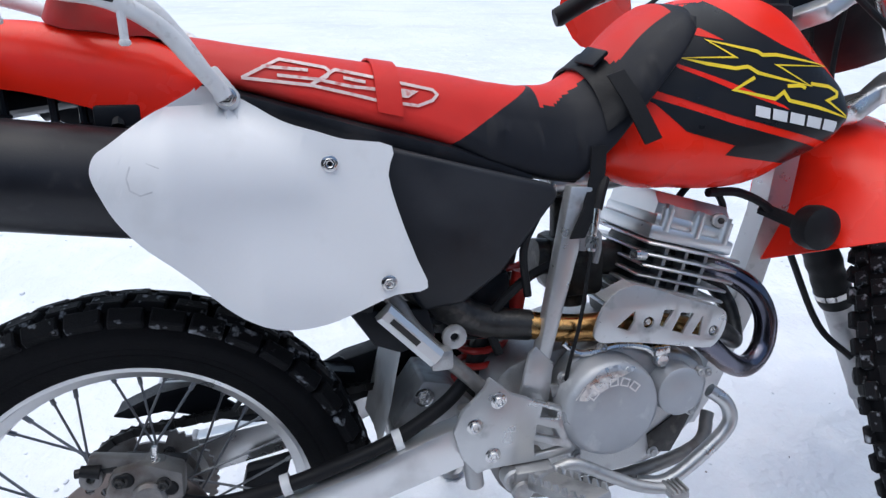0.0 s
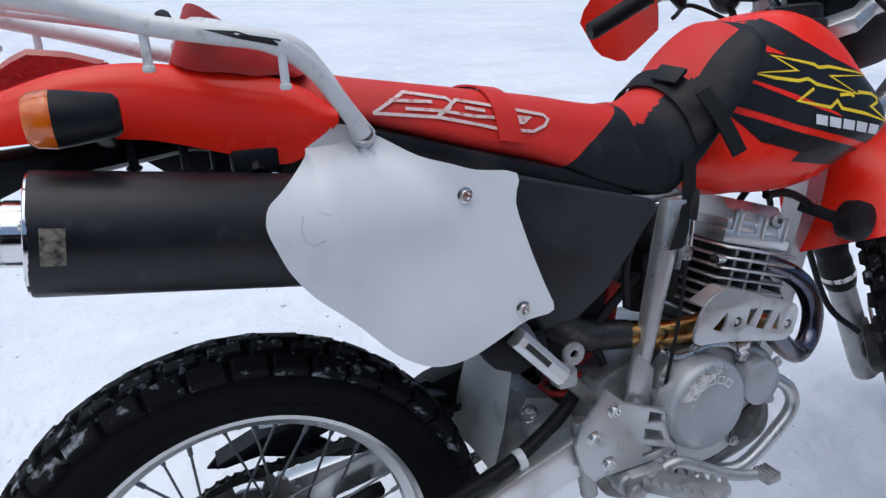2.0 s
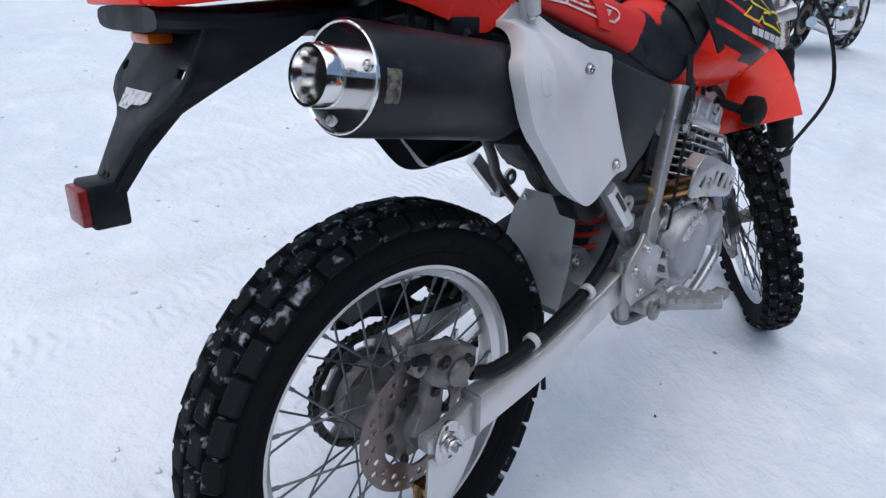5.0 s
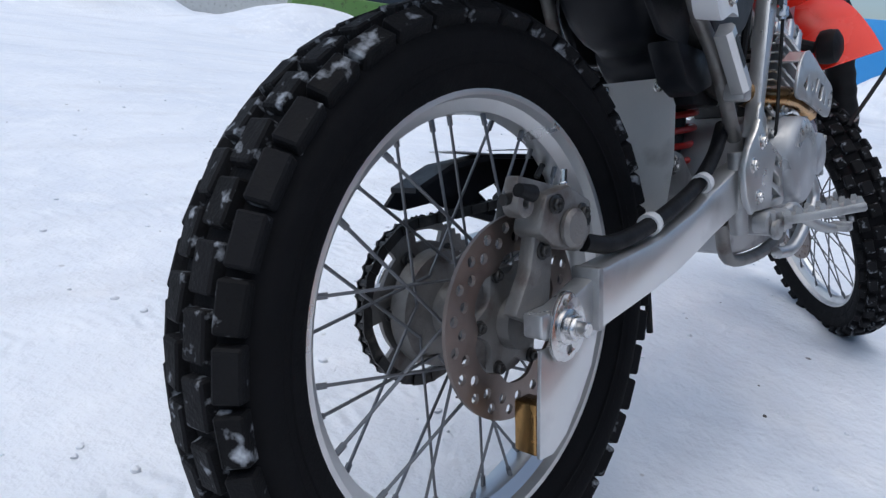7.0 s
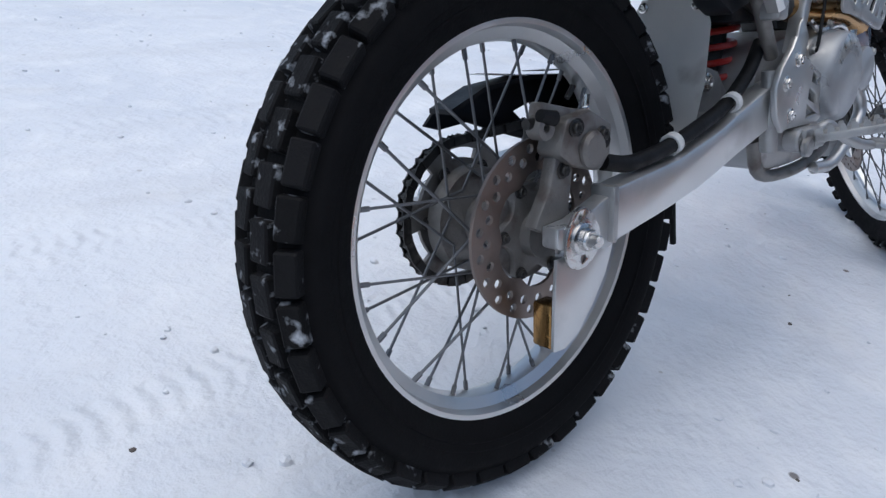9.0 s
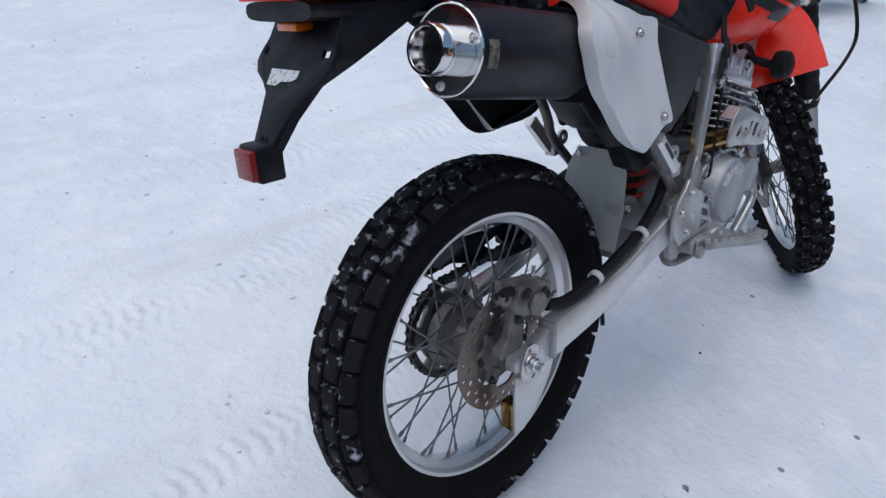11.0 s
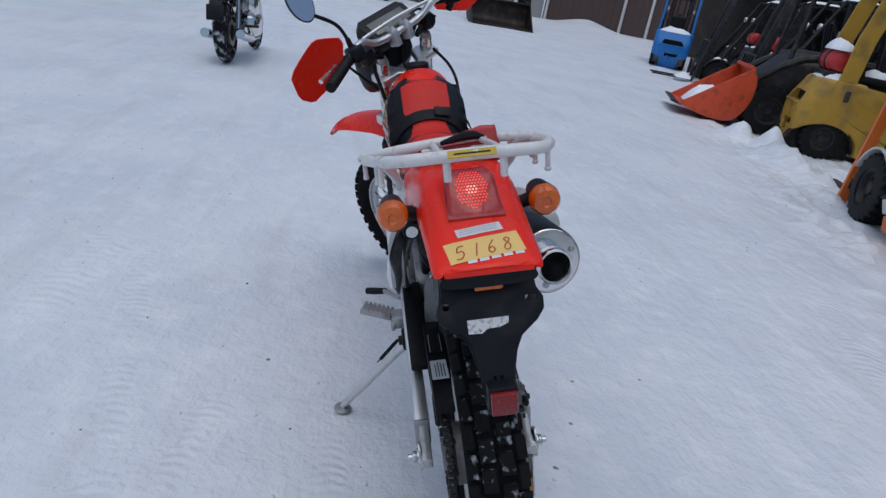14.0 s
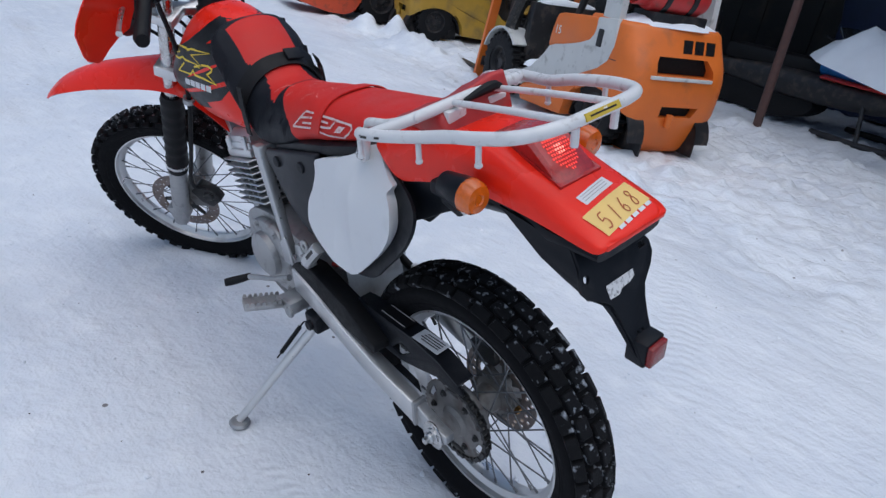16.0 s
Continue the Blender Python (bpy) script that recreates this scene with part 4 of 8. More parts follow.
def decal(name, polys, tree, to3, direction, material, parent, lift=0.0012, label="", step=0.012):
    """Thin print laid on a surface: flat outlines are cast along direction onto it."""
    bm = bmesh.new()
    for poly in polys:
        vs = [bm.verts.new((x, y, 0)) for x, y in poly]
        es = [bm.edges.new((vs[i], vs[(i + 1) % len(vs)])) for i in range(len(vs))]
        bmesh.ops.triangle_fill(bm, edges=es, use_beauty=True)
    bmesh.ops.remove_doubles(bm, verts=bm.verts[:], dist=1e-5)
    for _ in range(4):
        es = [e for e in bm.edges if e.calc_length() > step]
        if not es:
            break
        bmesh.ops.subdivide_edges(bm, edges=es, cuts=1)
        bmesh.ops.triangulate(bm, faces=bm.faces[:])
    d = Vector(direction).normalized()
    bad = []
    for v in bm.verts:
        o = Vector(to3(v.co.x, v.co.y))
        loc, nrm, _, _ = tree.ray_cast(o, d)
        if loc is None:
            bad.append(v)
        else:
            v.co = loc - d * lift
    bmesh.ops.delete(bm, geom=bad, context="VERTS")
    return part(name, bm, material, parent, label)


def strip(pts, w, closed=True):
    """Line of width w as flat quads that share their mitred corners."""
    n = len(pts)
    P = [Vector(q) for q in pts]
    left, right = [], []
    for i in range(n):
        d0 = (P[i] - P[i - 1]).normalized() if closed or i else (P[1] - P[0]).normalized()
        d1 = (P[(i + 1) % n] - P[i]).normalized() if closed or i < n - 1 else d0
        n0, n1 = Vector((-d0.y, d0.x)), Vector((-d1.y, d1.x))
        m = n0 + n1
        m = m.normalized() if m.length > 0.05 else n0
        r = min(1.9, 1 / max(0.2, m.dot(n0))) * w / 2
        left.append(tuple(P[i] + m * r))
        right.append(tuple(P[i] - m * r))
    return [[left[i], left[(i + 1) % n], right[(i + 1) % n], right[i]] for i in range(n if closed else n - 1)]


def sidecast(s):
    return (lambda x, z: (x, s * 0.6, z)), (0, -s, 0)


# tank
TANK = [(0.655, 0.80, 0.85, 0.055), (0.68, 0.785, 0.90, 0.085), (0.70, 0.777, 0.945, 0.100), (0.75, 0.760, 1.0, 0.122), (0.80, 0.757, 1.026, 0.134), (0.86, 0.752, 1.037, 0.142), (0.92, 0.757, 1.038, 0.146), (0.97, 0.782, 1.018, 0.150), (1.012, 0.803, 0.968, 0.151), (1.037, 0.83, 0.932, 0.144), (1.050, 0.85, 0.908, 0.12), (1.055, 0.87, 0.897, 0.08)]
tank = part("fuel_tank", loft([super_ring(x, 0, (a + b) / 2, w, (b - a) / 2, 2.7, 48, 0.62) for x, a, b, w in smoothed(TANK, 7)]), RED, bike, "glossy red fuel tank with black and yellow graphics", smooth=60)
tank_tree = bvh_of(tank)
part("filler_cap", join(lathe([(0, 0.024), (0.03, 0.024), (0.036, 0.020), (0.038, 0.0), (0.045, -0.004), (0.045, -0.03), (0, -0.03)], "z", 28, (0.975, 0, 1.024))), BLACK, bike, "black plastic filler cap")
TOP = [(0.72, 1.03), (0.834, 1.032), (0.849, 1.019), (0.886, 0.989), (0.933, 0.961), (0.97, 0.944), (1.005, 0.927), (1.032, 0.905), (1.05, 0.87), (1.045, 0.815), (1.0, 0.825), (0.851, 0.867), (0.747, 0.903), (0.72, 0.912)]
ARROW = [(0.715, 0.902), (0.74, 0.894), (0.851, 0.856), (1.03, 0.806), (1.02, 0.793), (0.99, 0.787), (0.841, 0.813), (0.854, 0.826), (0.782, 0.848), (0.742, 0.886)]
STRK = [[(0.79, 0.980), (0.813, 0.987), (0.845, 0.969)], [(0.762, 0.944), (0.776, 0.933), (0.851, 0.902), (0.936, 0.872), (0.927, 0.879), (0.853, 0.910)]]
XS = [(0.78, 0.947), (0.857, 0.946), (0.819, 0.970), (0.891, 0.953), (0.898, 0.948), (0.92, 0.948), (1.007, 0.930), (0.919, 0.934), (0.969, 0.904), (0.889, 0.924), (0.874, 0.933), (0.855, 0.931), (0.815, 0.938)]
RS = [(0.883, 0.918), (0.851, 0.902), (0.913, 0.888), (0.927, 0.897), (0.935, 0.885), (0.98, 0.874), (1.035, 0.856), (0.996, 0.883), (1.015, 0.888), (1.018, 0.894), (1.003, 0.902), (0.97, 0.907)]
RT = [(0.933, 0.905), (0.954, 0.905), (0.961, 0.901)]
for s in (-1, 1):
    to3, dr = sidecast(s)
    turn = lambda pts: pts if s < 0 else [(1.83 - x, z + 0.26 * (x - 0.93)) for x, z in pts]
    decal("tank_graphic", [TOP], tank_tree, to3, dr, INK_BLACK, bike, 0.0010)
    decal("tank_graphic", [ARROW], tank_tree, to3, dr, INK_BLACK, bike, 0.0010)
    for k, st in enumerate(STRK):
        decal("tank_stripe", [st], tank_tree, to3, dr, RED, bike, 0.0016)
    for line, shut in ((XS, True), (RS, False), (RT, False)):
        decal("tank_emblem", strip(turn(line), 0.0050, shut), tank_tree, to3, dr, YELLOW, bike, 0.0022, "yellow outlined zigzag emblem")
    for k in range(5):
        x0, z0 = 0.881 + 0.0268 * k, 0.866 - 0.0057 * k
        decal("maker_mark", [turn([(x0, z0), (x0 + 0.0225, z0 - 0.0052), (x0 + 0.024, z0 + 0.0095), (x0 + 0.0015, z0 + 0.0148)])], tank_tree, to3, dr, INK_WHITE, bike, 0.0028, "white maker's mark")

# seat
SEAT = [(0.085, 0.955, 0.975, 0.04), (0.10, 0.945, 0.985, 0.07), (0.14, 0.935, 0.987, 0.09), (0.2, 0.915, 0.977, 0.1), (0.33, 0.872, 0.957, 0.106), (0.45, 0.836, 0.938, 0.106), (0.52, 0.808, 0.924, 0.106), (0.575, 0.79, 0.916, 0.106), (0.63, 0.785, 0.912, 0.108), (0.68, 0.832, 0.940, 0.115), (0.73, 0.895, 0.988, 0.121), (0.77, 0.945, 1.014, 0.120), (0.795, 0.978, 1.022, 0.106), (0.805, 0.995, 1.018, 0.07)]
sb = loft([super_ring(x, 0, (a + b) / 2, w, (b - a) / 2, 3.0, 72, 0.66) for x, a, b, w in smoothed(SEAT, 10)])
for v in sb.verts:
    rise = min(1.0, max(0.0, (v.co.x - 0.57) / 0.08)) * min(1.0, max(0.0, (0.80 - v.co.x) / 0.03))
    lo, hi, w = interp(v.co.x, SEAT)[:3]
    if v.co.z < (lo + hi) / 2 and v.co.x > 0.4:
        # straight flanks down to the lower edge
        k = 1 - 0.62 * min(1.0, (v.co.x - 0.4) / 0.1)
        v.co.y = math.copysign(w * (abs(v.co.y) / w) ** k, v.co.y) if abs(v.co.y) > 1e-6 else 0.0
        v.co.z = (lo + hi) / 2 - (hi - lo) / 2 * (max(0.0, ((lo + hi) / 2 - v.co.z) / ((hi - lo) / 2))) ** k
    if v.co.z > (lo + hi) / 2:
        v.co.z += rise * (v.co.z - (lo + hi) / 2) / ((hi - lo) / 2) * (0.020 * (1 - min(1.0, (v.co.y / 0.085) ** 2)) - 0.008)
SEATBLACK = [(0.425, 0.80), (0.437, 0.838), (0.525, 0.888), (0.575, 0.914), (0.60, 0.94), (0.775, 0.99), (0.775, 1.06), (0.83, 1.06), (0.83, 0.9), (0.70, 0.78), (0.64, 0.74), (0.425, 0.74)]
for (xa, za), (xb, zb) in list(zip(SEATBLACK, SEATBLACK[1:]))[:4]:
    bmesh.ops.bisect_plane(sb, geom=sb.verts[:] + sb.edges[:] + sb.faces[:], plane_co=(xa, 0, za), plane_no=(zb - za, 0, xa - xb))
for yy in (-0.067, 0.067):
    bmesh.ops.bisect_plane(sb, geom=sb.verts[:] + sb.edges[:] + sb.faces[:], plane_co=(0, yy, 0), plane_no=(0, 1, 0))
for f in sb.faces:
    c = f.calc_center_median()
    edge = 0.067 + 0.039 * max(0.0, min(1.0, (0.66 - c.x) / 0.08))
    f.material_index = 1 if ((inside((c.x, c.z), SEATBLACK) and (c.x < 0.58 or abs(c.y) > edge or c.x > 0.775)) or (c.x > 0.58 and (abs(c.y) > edge or c.z < 0.888 + 0.6 * max(0.0, c.x - 0.6)))) or c.z < 0.79 + 0.25 * max(0, 0.5 - c.x) - 0.0 and c.x > 0.4 else 0
seat = part("seat", sb, [RED_SEAT, BLACK_SEAT], bike, "worn red and black vinyl seat", smooth=70)
seat_tree = bvh_of(seat)
part("seat_base", loft([super_ring(x, 0, z, w, 0.017, 4, 20) for x, z, w in ((0.13, 0.928, 0.085), (0.2, 0.905, 0.098), (0.33, 0.865, 0.104), (0.45, 0.832, 0.104), (0.56, 0.79, 0.100))]), BLACK, bike)
def seat_band(x0, x1, lift, material, name, slope=0.0, low=0.0, label=""):
    """Band that wraps the seat from side to side between two stations."""
    secs = []
    for q in np.linspace(0, 1, 4):
        row = []
        for k in range(49):
            a = math.pi * (-0.06 + 1.12 * k / 48)
            x = x0 + (x1 - x0) * q
            xx = x + slope * (1 - math.sin(max(0, min(math.pi, a))))
            zt = interp(xx, [(p[0], p[1], p[2], p[3]) for p in SEAT])
            mid, hh = (zt[0] + zt[1]) / 2, (zt[1] - zt[0]) / 2
            o = Vector((xx, math.cos(a) * 0.3, mid + math.sin(a) * 0.3))
            tgt = Vector((xx, 0, mid))
            loc, nrm, _, _ = seat_tree.ray_cast(o, (tgt - o).normalized())
            row.append((loc if loc else tgt) - (tgt - o).normalized() * lift)
        secs.append(row)
    b = loft(secs, False, False)
    bmesh.ops.recalc_face_normals(b, faces=b.faces)
    bmesh.ops.solidify(b, geom=b.faces[:], thickness=-lift * 0.9)
    return part(name, b, material, bike, label)


seat_band(0.356, 0.388, 0.003, RED_SEAT, "seat_strap", label="red vinyl strap across the seat")
seat_band(0.652, 0.682, 0.004, SOFT, "luggage_strap", slope=0.012, label="black webbing strap round the seat")
part("strap_buckle", moved(box(-0.015, 0.015, -0.024, 0.024, 0, 0.007, 0.003), pose(0.672, -0.040, 0.950, 14, -42, 0)), BLACK, bike, "black plastic strap buckle")
part("strap_tail", loft([[(x + 0.012 * q, -yy, z + 0.004 * q) for q in (-1, 1)] + [(x + 0.012 * q, -yy - 0.003, z + 0.004 * q) for q in (1, -1)] for x, yy, z in ((0.676, 0.100, 0.93), (0.690, 0.117, 0.899), (0.705, 0.128, 0.865), (0.716, 0.135, 0.84))]), SOFT, bike, "loose black strap end")
part("strap_tail", loft([[(x + 0.011 * q, -yy, z) for q in (-1, 1)] + [(x + 0.011 * q, -yy - 0.003, z) for q in (1, -1)] for x, yy, z in ((0.652, 0.106, 0.835), (0.648, 0.112, 0.80), (0.632, 0.125, 0.755), (0.612, 0.128, 0.715))]), SOFT, bike, "black strap hanging under the tank")
part("strap_tail", loft([[(x + 0.011 * q, yy, z) for q in (-1, 1)] + [(x + 0.011 * q, yy + 0.003, z) for q in (1, -1)] for x, yy, z in ((0.665, 0.110, 0.91), (0.660, 0.113, 0.87), (0.655, 0.112, 0.80))]), SOFT, bike)

PALE_SCRATCH = mat("pale_scratch", (0.80, 0.42, 0.38), 0.6, vary=0.3, scale=200)
rnd = random.Random(12)
for k in range(16):
    x0, y0, a = rnd.uniform(0.40, 0.60), rnd.uniform(-0.045, 0.06), rnd.choice((0.3, 0.5, 2.2, 2.7)) + rnd.uniform(-0.3, 0.3)
    ln = rnd.uniform(0.006, 0.022)
    decal("scratch", strip([(x0, y0), (x0 + ln * math.cos(a), y0 + ln * math.sin(a)), (x0 + 1.7 * ln * math.cos(a + 0.3), y0 + 1.7 * ln * math.sin(a + 0.3))], rnd.uniform(0.0007, 0.0013), False), seat_tree, lambda x, y: (x, y, 1.3), (0, 0, -1), PALE_SCRATCH, bike, 0.0004)

NUMBER = [[(0.198, 0.936), (0.243, 0.957), (0.297, 0.946), (0.302, 0.941), (0.298, 0.935), (0.278, 0.926)], [(0.278, 0.926), (0.291, 0.933), (0.309, 0.943), (0.359, 0.932), (0.431, 0.915), (0.436, 0.909), (0.429, 0.902), (0.409, 0.896), (0.355, 0.905), (0.326, 0.913), (0.278, 0.925), (0.198, 0.936)],
          [(0.222, 0.949), (0.276, 0.943)], [(0.239, 0.938), (0.285, 0.932), (0.327, 0.922), (0.357, 0.918), (0.371, 0.927)], [(0.318, 0.933), (0.345, 0.927)]]
COUNTER = [(0.374, 0.909), (0.388, 0.918), (0.412, 0.914), (0.397, 0.906)]
for s in (-1, 1):
    to3, dr = sidecast(s)

    def lay(x, z):
        v = z - (0.936 - (x - 0.198) * 0.195)
        return (x, z) if s < 0 else (0.468 - (x - 0.198) * 0.93, 0.873 + (x - 0.198) * 0.158 + v * 1.15)

    for line in NUMBER:
        decal("seat_number", strip([lay(*p) for p in line], 0.0038, False), seat_tree, to3, dr, SEAT_PRINT, bike, 0.0024, "worn pale outlined number 250")
    decal("seat_number", [[lay(*p) for p in COUNTER]], seat_tree, to3, dr, SEAT_PRINT, bike, 0.0024, "worn pale outlined number 250")

# tool roll at the end of the seat
roll = new("tool_roll")
tagged(roll, "crumpled red vinyl tool roll tied behind the seat", "tool roll")
roll.matrix_world = bike.matrix_world
rb = loft([[(x + 0.02 * (q[1] - 0.5), q[0] * hw, z0 + (h + tilt * -q[0]) * q[1]) for q in [(-1, 0.1), (-1.03, 0.5), (-0.95, 0.92), (-0.6, 1.03), (-0.2, 1.0), (0.2, 1.02), (0.6, 0.96), (0.93, 0.85), (1.0, 0.45), (0.97, 0.1), (0.5, 0.0), (-0.5, 0.0)]]
           for x, z0, h, hw, tilt in smoothed([(0.125, 0.983, 0.003, 0.070, 0.0), (0.10, 0.984, 0.014, 0.078, 0.003), (0.07, 0.986, 0.030, 0.082, 0.008), (0.045, 0.988, 0.044, 0.082, 0.013), (0.02, 0.990, 0.054, 0.080, 0.018), (0.006, 0.994, 0.054, 0.076, 0.018), (0.0, 1.0, 0.040, 0.068, 0.014)], 3)])
for v in rb.verts:
    v.co += Vector((0, 0, 1)) * 0.006 * noise.noise(v.co * 28) + Vector((0.5, 0.5, 0.2)) * 0.004 * noise.noise(v.co * 45 + Vector((3, 1, 7)))
part("roll_body", rb, mat("crumpled_red_vinyl", (0.42, 0.02, 0.018), 0.42, vary=0.15, scale=30, bump=0.6, bscale=60, dirt=(0.3, 0.05, 0.04), dirt_amt=0.3), roll)
part("roll_flap", tube([(-0.002, -0.05, 1.045), (-0.008, -0.02, 1.052), (-0.002, 0.03, 1.040)], [0.004, 0.009, 0.004], 8, 4), SOFT, roll)

# rear fender
FEND = [(-0.319, 0.936, 0.927, 0.070), (-0.313, 0.940, 0.924, 0.079), (-0.295, 0.947, 0.924, 0.083), (-0.23, 0.967, 0.930, 0.085), (-0.17, 0.984, 0.934, 0.087), (-0.11, 1.001, 0.934, 0.089), (-0.04, 1.005, 0.928, 0.091), (0.03, 0.995, 0.908, 0.094), (0.09, 0.985, 0.89, 0.098), (0.125, 0.97, 0.905, 0.1), (0.155, 0.95, 0.93, 0.098)]
fs = []
for x, t_, b_, w in smoothed(FEND, 6):
    flat = 0.66
    dx = -0.004 if x < -0.312 else 0.0
    fs.append([(x, -w, b_), (x, -w * 1.0, b_ + (t_ - b_) * 0.35), (x, -w * 0.93, b_ + (t_ - b_) * 0.7), (x, -w * 0.80, t_ - 0.004), (x, -w * 0.74, t_ - 0.0008), (x + dx, -w * 0.6, t_ + 0.0005), (x + dx, 0, t_ + 0.0015), (x + dx, w * 0.6, t_ + 0.0005), (x, w * 0.74, t_ - 0.0008), (x, w * 0.80, t_ - 0.004), (x, w * 0.93, b_ + (t_ - b_) * 0.7), (x, w, b_ + (t_ - b_) * 0.35), (x, w, b_)])
fb = loft(fs, False, False)
bmesh.ops.recalc_face_normals(fb, faces=fb.faces)
bmesh.ops.solidify(fb, geom=fb.faces[:], thickness=0.0035)
rfender = part("rear_fender", fb, RED, bike, "glossy red plastic rear fender", smooth=50)
fend_tree = bvh_of(rfender)
part("tail_skin", box(-0.321, -0.310, -0.067, 0.067, 0.924, 0.935, 0.003), RED, bike)
# stickers on the tail
down = (lambda x, y: (x, y, 1.3)), (0, 0, -1)
decal("number_paper", [[(-0.270, 0.062), (-0.255, -0.053), (-0.297, -0.060), (-0.312, 0.055)]], fend_tree, down[0], down[1], PAPER, bike, 0.0018, "yellow paper tag with a handwritten number")
STROKES = {"5": [[(0.75, 1.0), (0.3, 0.95), (0.2, 0.55), (0.55, 0.6), (0.7, 0.3), (0.45, 0.02), (0.1, 0.05)]], "1": [[(0.62, 1.0), (0.4, 0.0)]], "6": [[(0.7, 1.0), (0.35, 0.6), (0.22, 0.2), (0.45, 0.0), (0.68, 0.2), (0.55, 0.45), (0.28, 0.35)]],
           "8": [[(0.75, 0.9), (0.5, 1.0), (0.35, 0.8), (0.7, 0.4), (0.6, 0.05), (0.3, 0.05), (0.3, 0.35), (0.65, 0.65), (0.75, 0.9)]]}
penned = []
for i, ch in enumerate("5168"):
    for st in STROKES[ch]:
        pts = [(-0.2995 - 0.13 * (0.047 - 0.0235 * (i + u * 0.85)) + 0.026 * v, 0.047 - 0.0235 * (i + u * 0.85)) for u, v in (smoothed(st, 3) if len(st) > 2 else st)]
        penned += strip(pts, 0.0022, False)
decal("handwriting", penned, fend_tree, down[0], down[1], PEN, bike, 0.0026, "brown handwritten digits 5168", step=0.02)
decal("maker_mark", [[(-0.3005 - 0.13 * y - d, y) for y, d in ((0.030 - 0.018 * k, 0.0095), (0.030 - 0.018 * k, 0.0), (0.016 - 0.018 * k, 0.0), (0.016 - 0.018 * k, 0.0095))] for k in range(5)], fend_tree, down[0], down[1], INK_WHITE, bike, 0.0012, "white maker's mark")
decal("caution_sticker", [[(-0.240, 0.040), (-0.230, -0.031), (-0.248, -0.035), (-0.258, 0.037)]], fend_tree, down[0], down[1], INK_WHITE, bike, 0.0012, "white caution sticker")
decal("sticker_line", [[(-0.2425 - 0.0045 * k, 0.034), (-0.2345 - 0.0045 * k, -0.026), (-0.2355 - 0.0045 * k, -0.026), (-0.2435 - 0.0045 * k, 0.034)] for k in range(3)], fend_tree, down[0], down[1], mat("grey_print", (0.35, 0.33, 0.33), 0.5), bike, 0.0018)
# tail light
light = new("tail_light")
light.parent = bike
lens = loft([[(x, -w, zb), (x, -w, zt - 0.006), (x, -w + 0.006, zt), (x, w - 0.006, zt), (x, w, zt - 0.006), (x, w, zb)] for x, zb, zt, w in ((-0.213, 0.960, 0.976, 0.043), (-0.206, 0.962, 0.983, 0.043), (-0.155, 0.975, 1.018, 0.041), (-0.140, 0.985, 1.025, 0.040), (-0.105, 0.995, 1.021, 0.038), (-0.072, 0.998, 1.011, 0.034))])
part("lens", bev(lens, 0.002, 1), REDLENS, light, "dark red tail light lens")
part("lens_surround", loft([[(x, -w, zb), (x, -w, zt), (x, w, zt), (x, w, zb)] for x, zb, zt, w in ((-0.217, 0.960, 0.9755, 0.0455), (-0.15, 0.975, 0.996, 0.043), (-0.068, 0.998, 1.0085, 0.036))]), REDLENS, light)
GLOW = bpy.data.materials.new("lit_tail_lamp")
GLOW.use_nodes = True
gb_ = GLOW.node_tree.nodes["Principled BSDF"]
gb_.inputs["Base Color"].default_value = (0.8, 0.02, 0.02, 1)
gb_.inputs["Emission Color"].default_value = (1.0, 0.06, 0.03, 1)
gb_.inputs["Emission Strength"].default_value = 0.8
GLOW2 = GLOW.copy()
GLOW2.name = "lit_bulb"
GLOW2.node_tree.nodes["Principled BSDF"].inputs["Emission Strength"].default_value = 2.2
GLOW2.node_tree.nodes["Principled BSDF"].inputs["Emission Color"].default_value = (1.0, 0.25, 0.18, 1)
lens_tree = bvh_of([c for c in light.children if c.name.startswith("lens")][0])
cells, hot = [], []
for i in range(14):
    for j in range(12):
        x, y = -0.203 + 0.0050 * i, -0.028 + 0.0052 * j + (0.0026 if i % 2 else 0)
        if abs(y) > 0.03 or (x + 0.170) ** 2 / 0.034 ** 2 + y ** 2 / 0.026 ** 2 > 1:
            continue
        c = [(x + 0.0018 * math.cos(q), y + 0.0018 * math.sin(q)) for q in [2 * math.pi * k / 6 for k in range(6)]]
        (hot if (x + 0.172) ** 2 + y ** 2 < 0.0085 ** 2 else cells).append(c)
decal("lit_prism_cells", cells, lens_tree, down[0], down[1], GLOW, light, 0.0008, "glowing red prism cells")
decal("lit_bulb_cells", hot, lens_tree, down[0], down[1], GLOW2, light, 0.0008, "bright bulb spot")

# rear turn signals
for s in (-1, 1):
    sig = new("turn_signal")
    sig.parent = bike
    c = (-0.116, 0.131 * s, 0.957)
    part("housing", lathe([(0, 0.055), (0.015, 0.055), (0.020, 0.050), (0.0255, 0.012), (0.0265, 0.0), (0, 0.0)], "x", 32, c), BLACK, sig)
    part("amber_lens", lathe([(0.0265, 0.0), (0.0275, -0.003), (0.0265, -0.006), (0.0255, -0.017), (0.021, -0.023), (0.009, -0.0245), (0.007, -0.0225), (0, -0.0225)], "x", 32, c), AMBER, sig, "ribbed amber lens")
    part("stalk", tube([(-0.085, 0.12 * s, 0.95), (-0.08, 0.075 * s, 0.935), (-0.075, 0.03 * s, 0.93)], 0.012, 10, 3), BLACK, sig)
part("helmet_lock", join(tube([(-0.04, 0.10, 0.915), (-0.075, 0.10, 0.905)], 0.018, 16, 1), box(-0.05, 0.0, 0.04, 0.11, 0.905, 0.93, 0.006)), BLACK, bike, "black helmet lock")
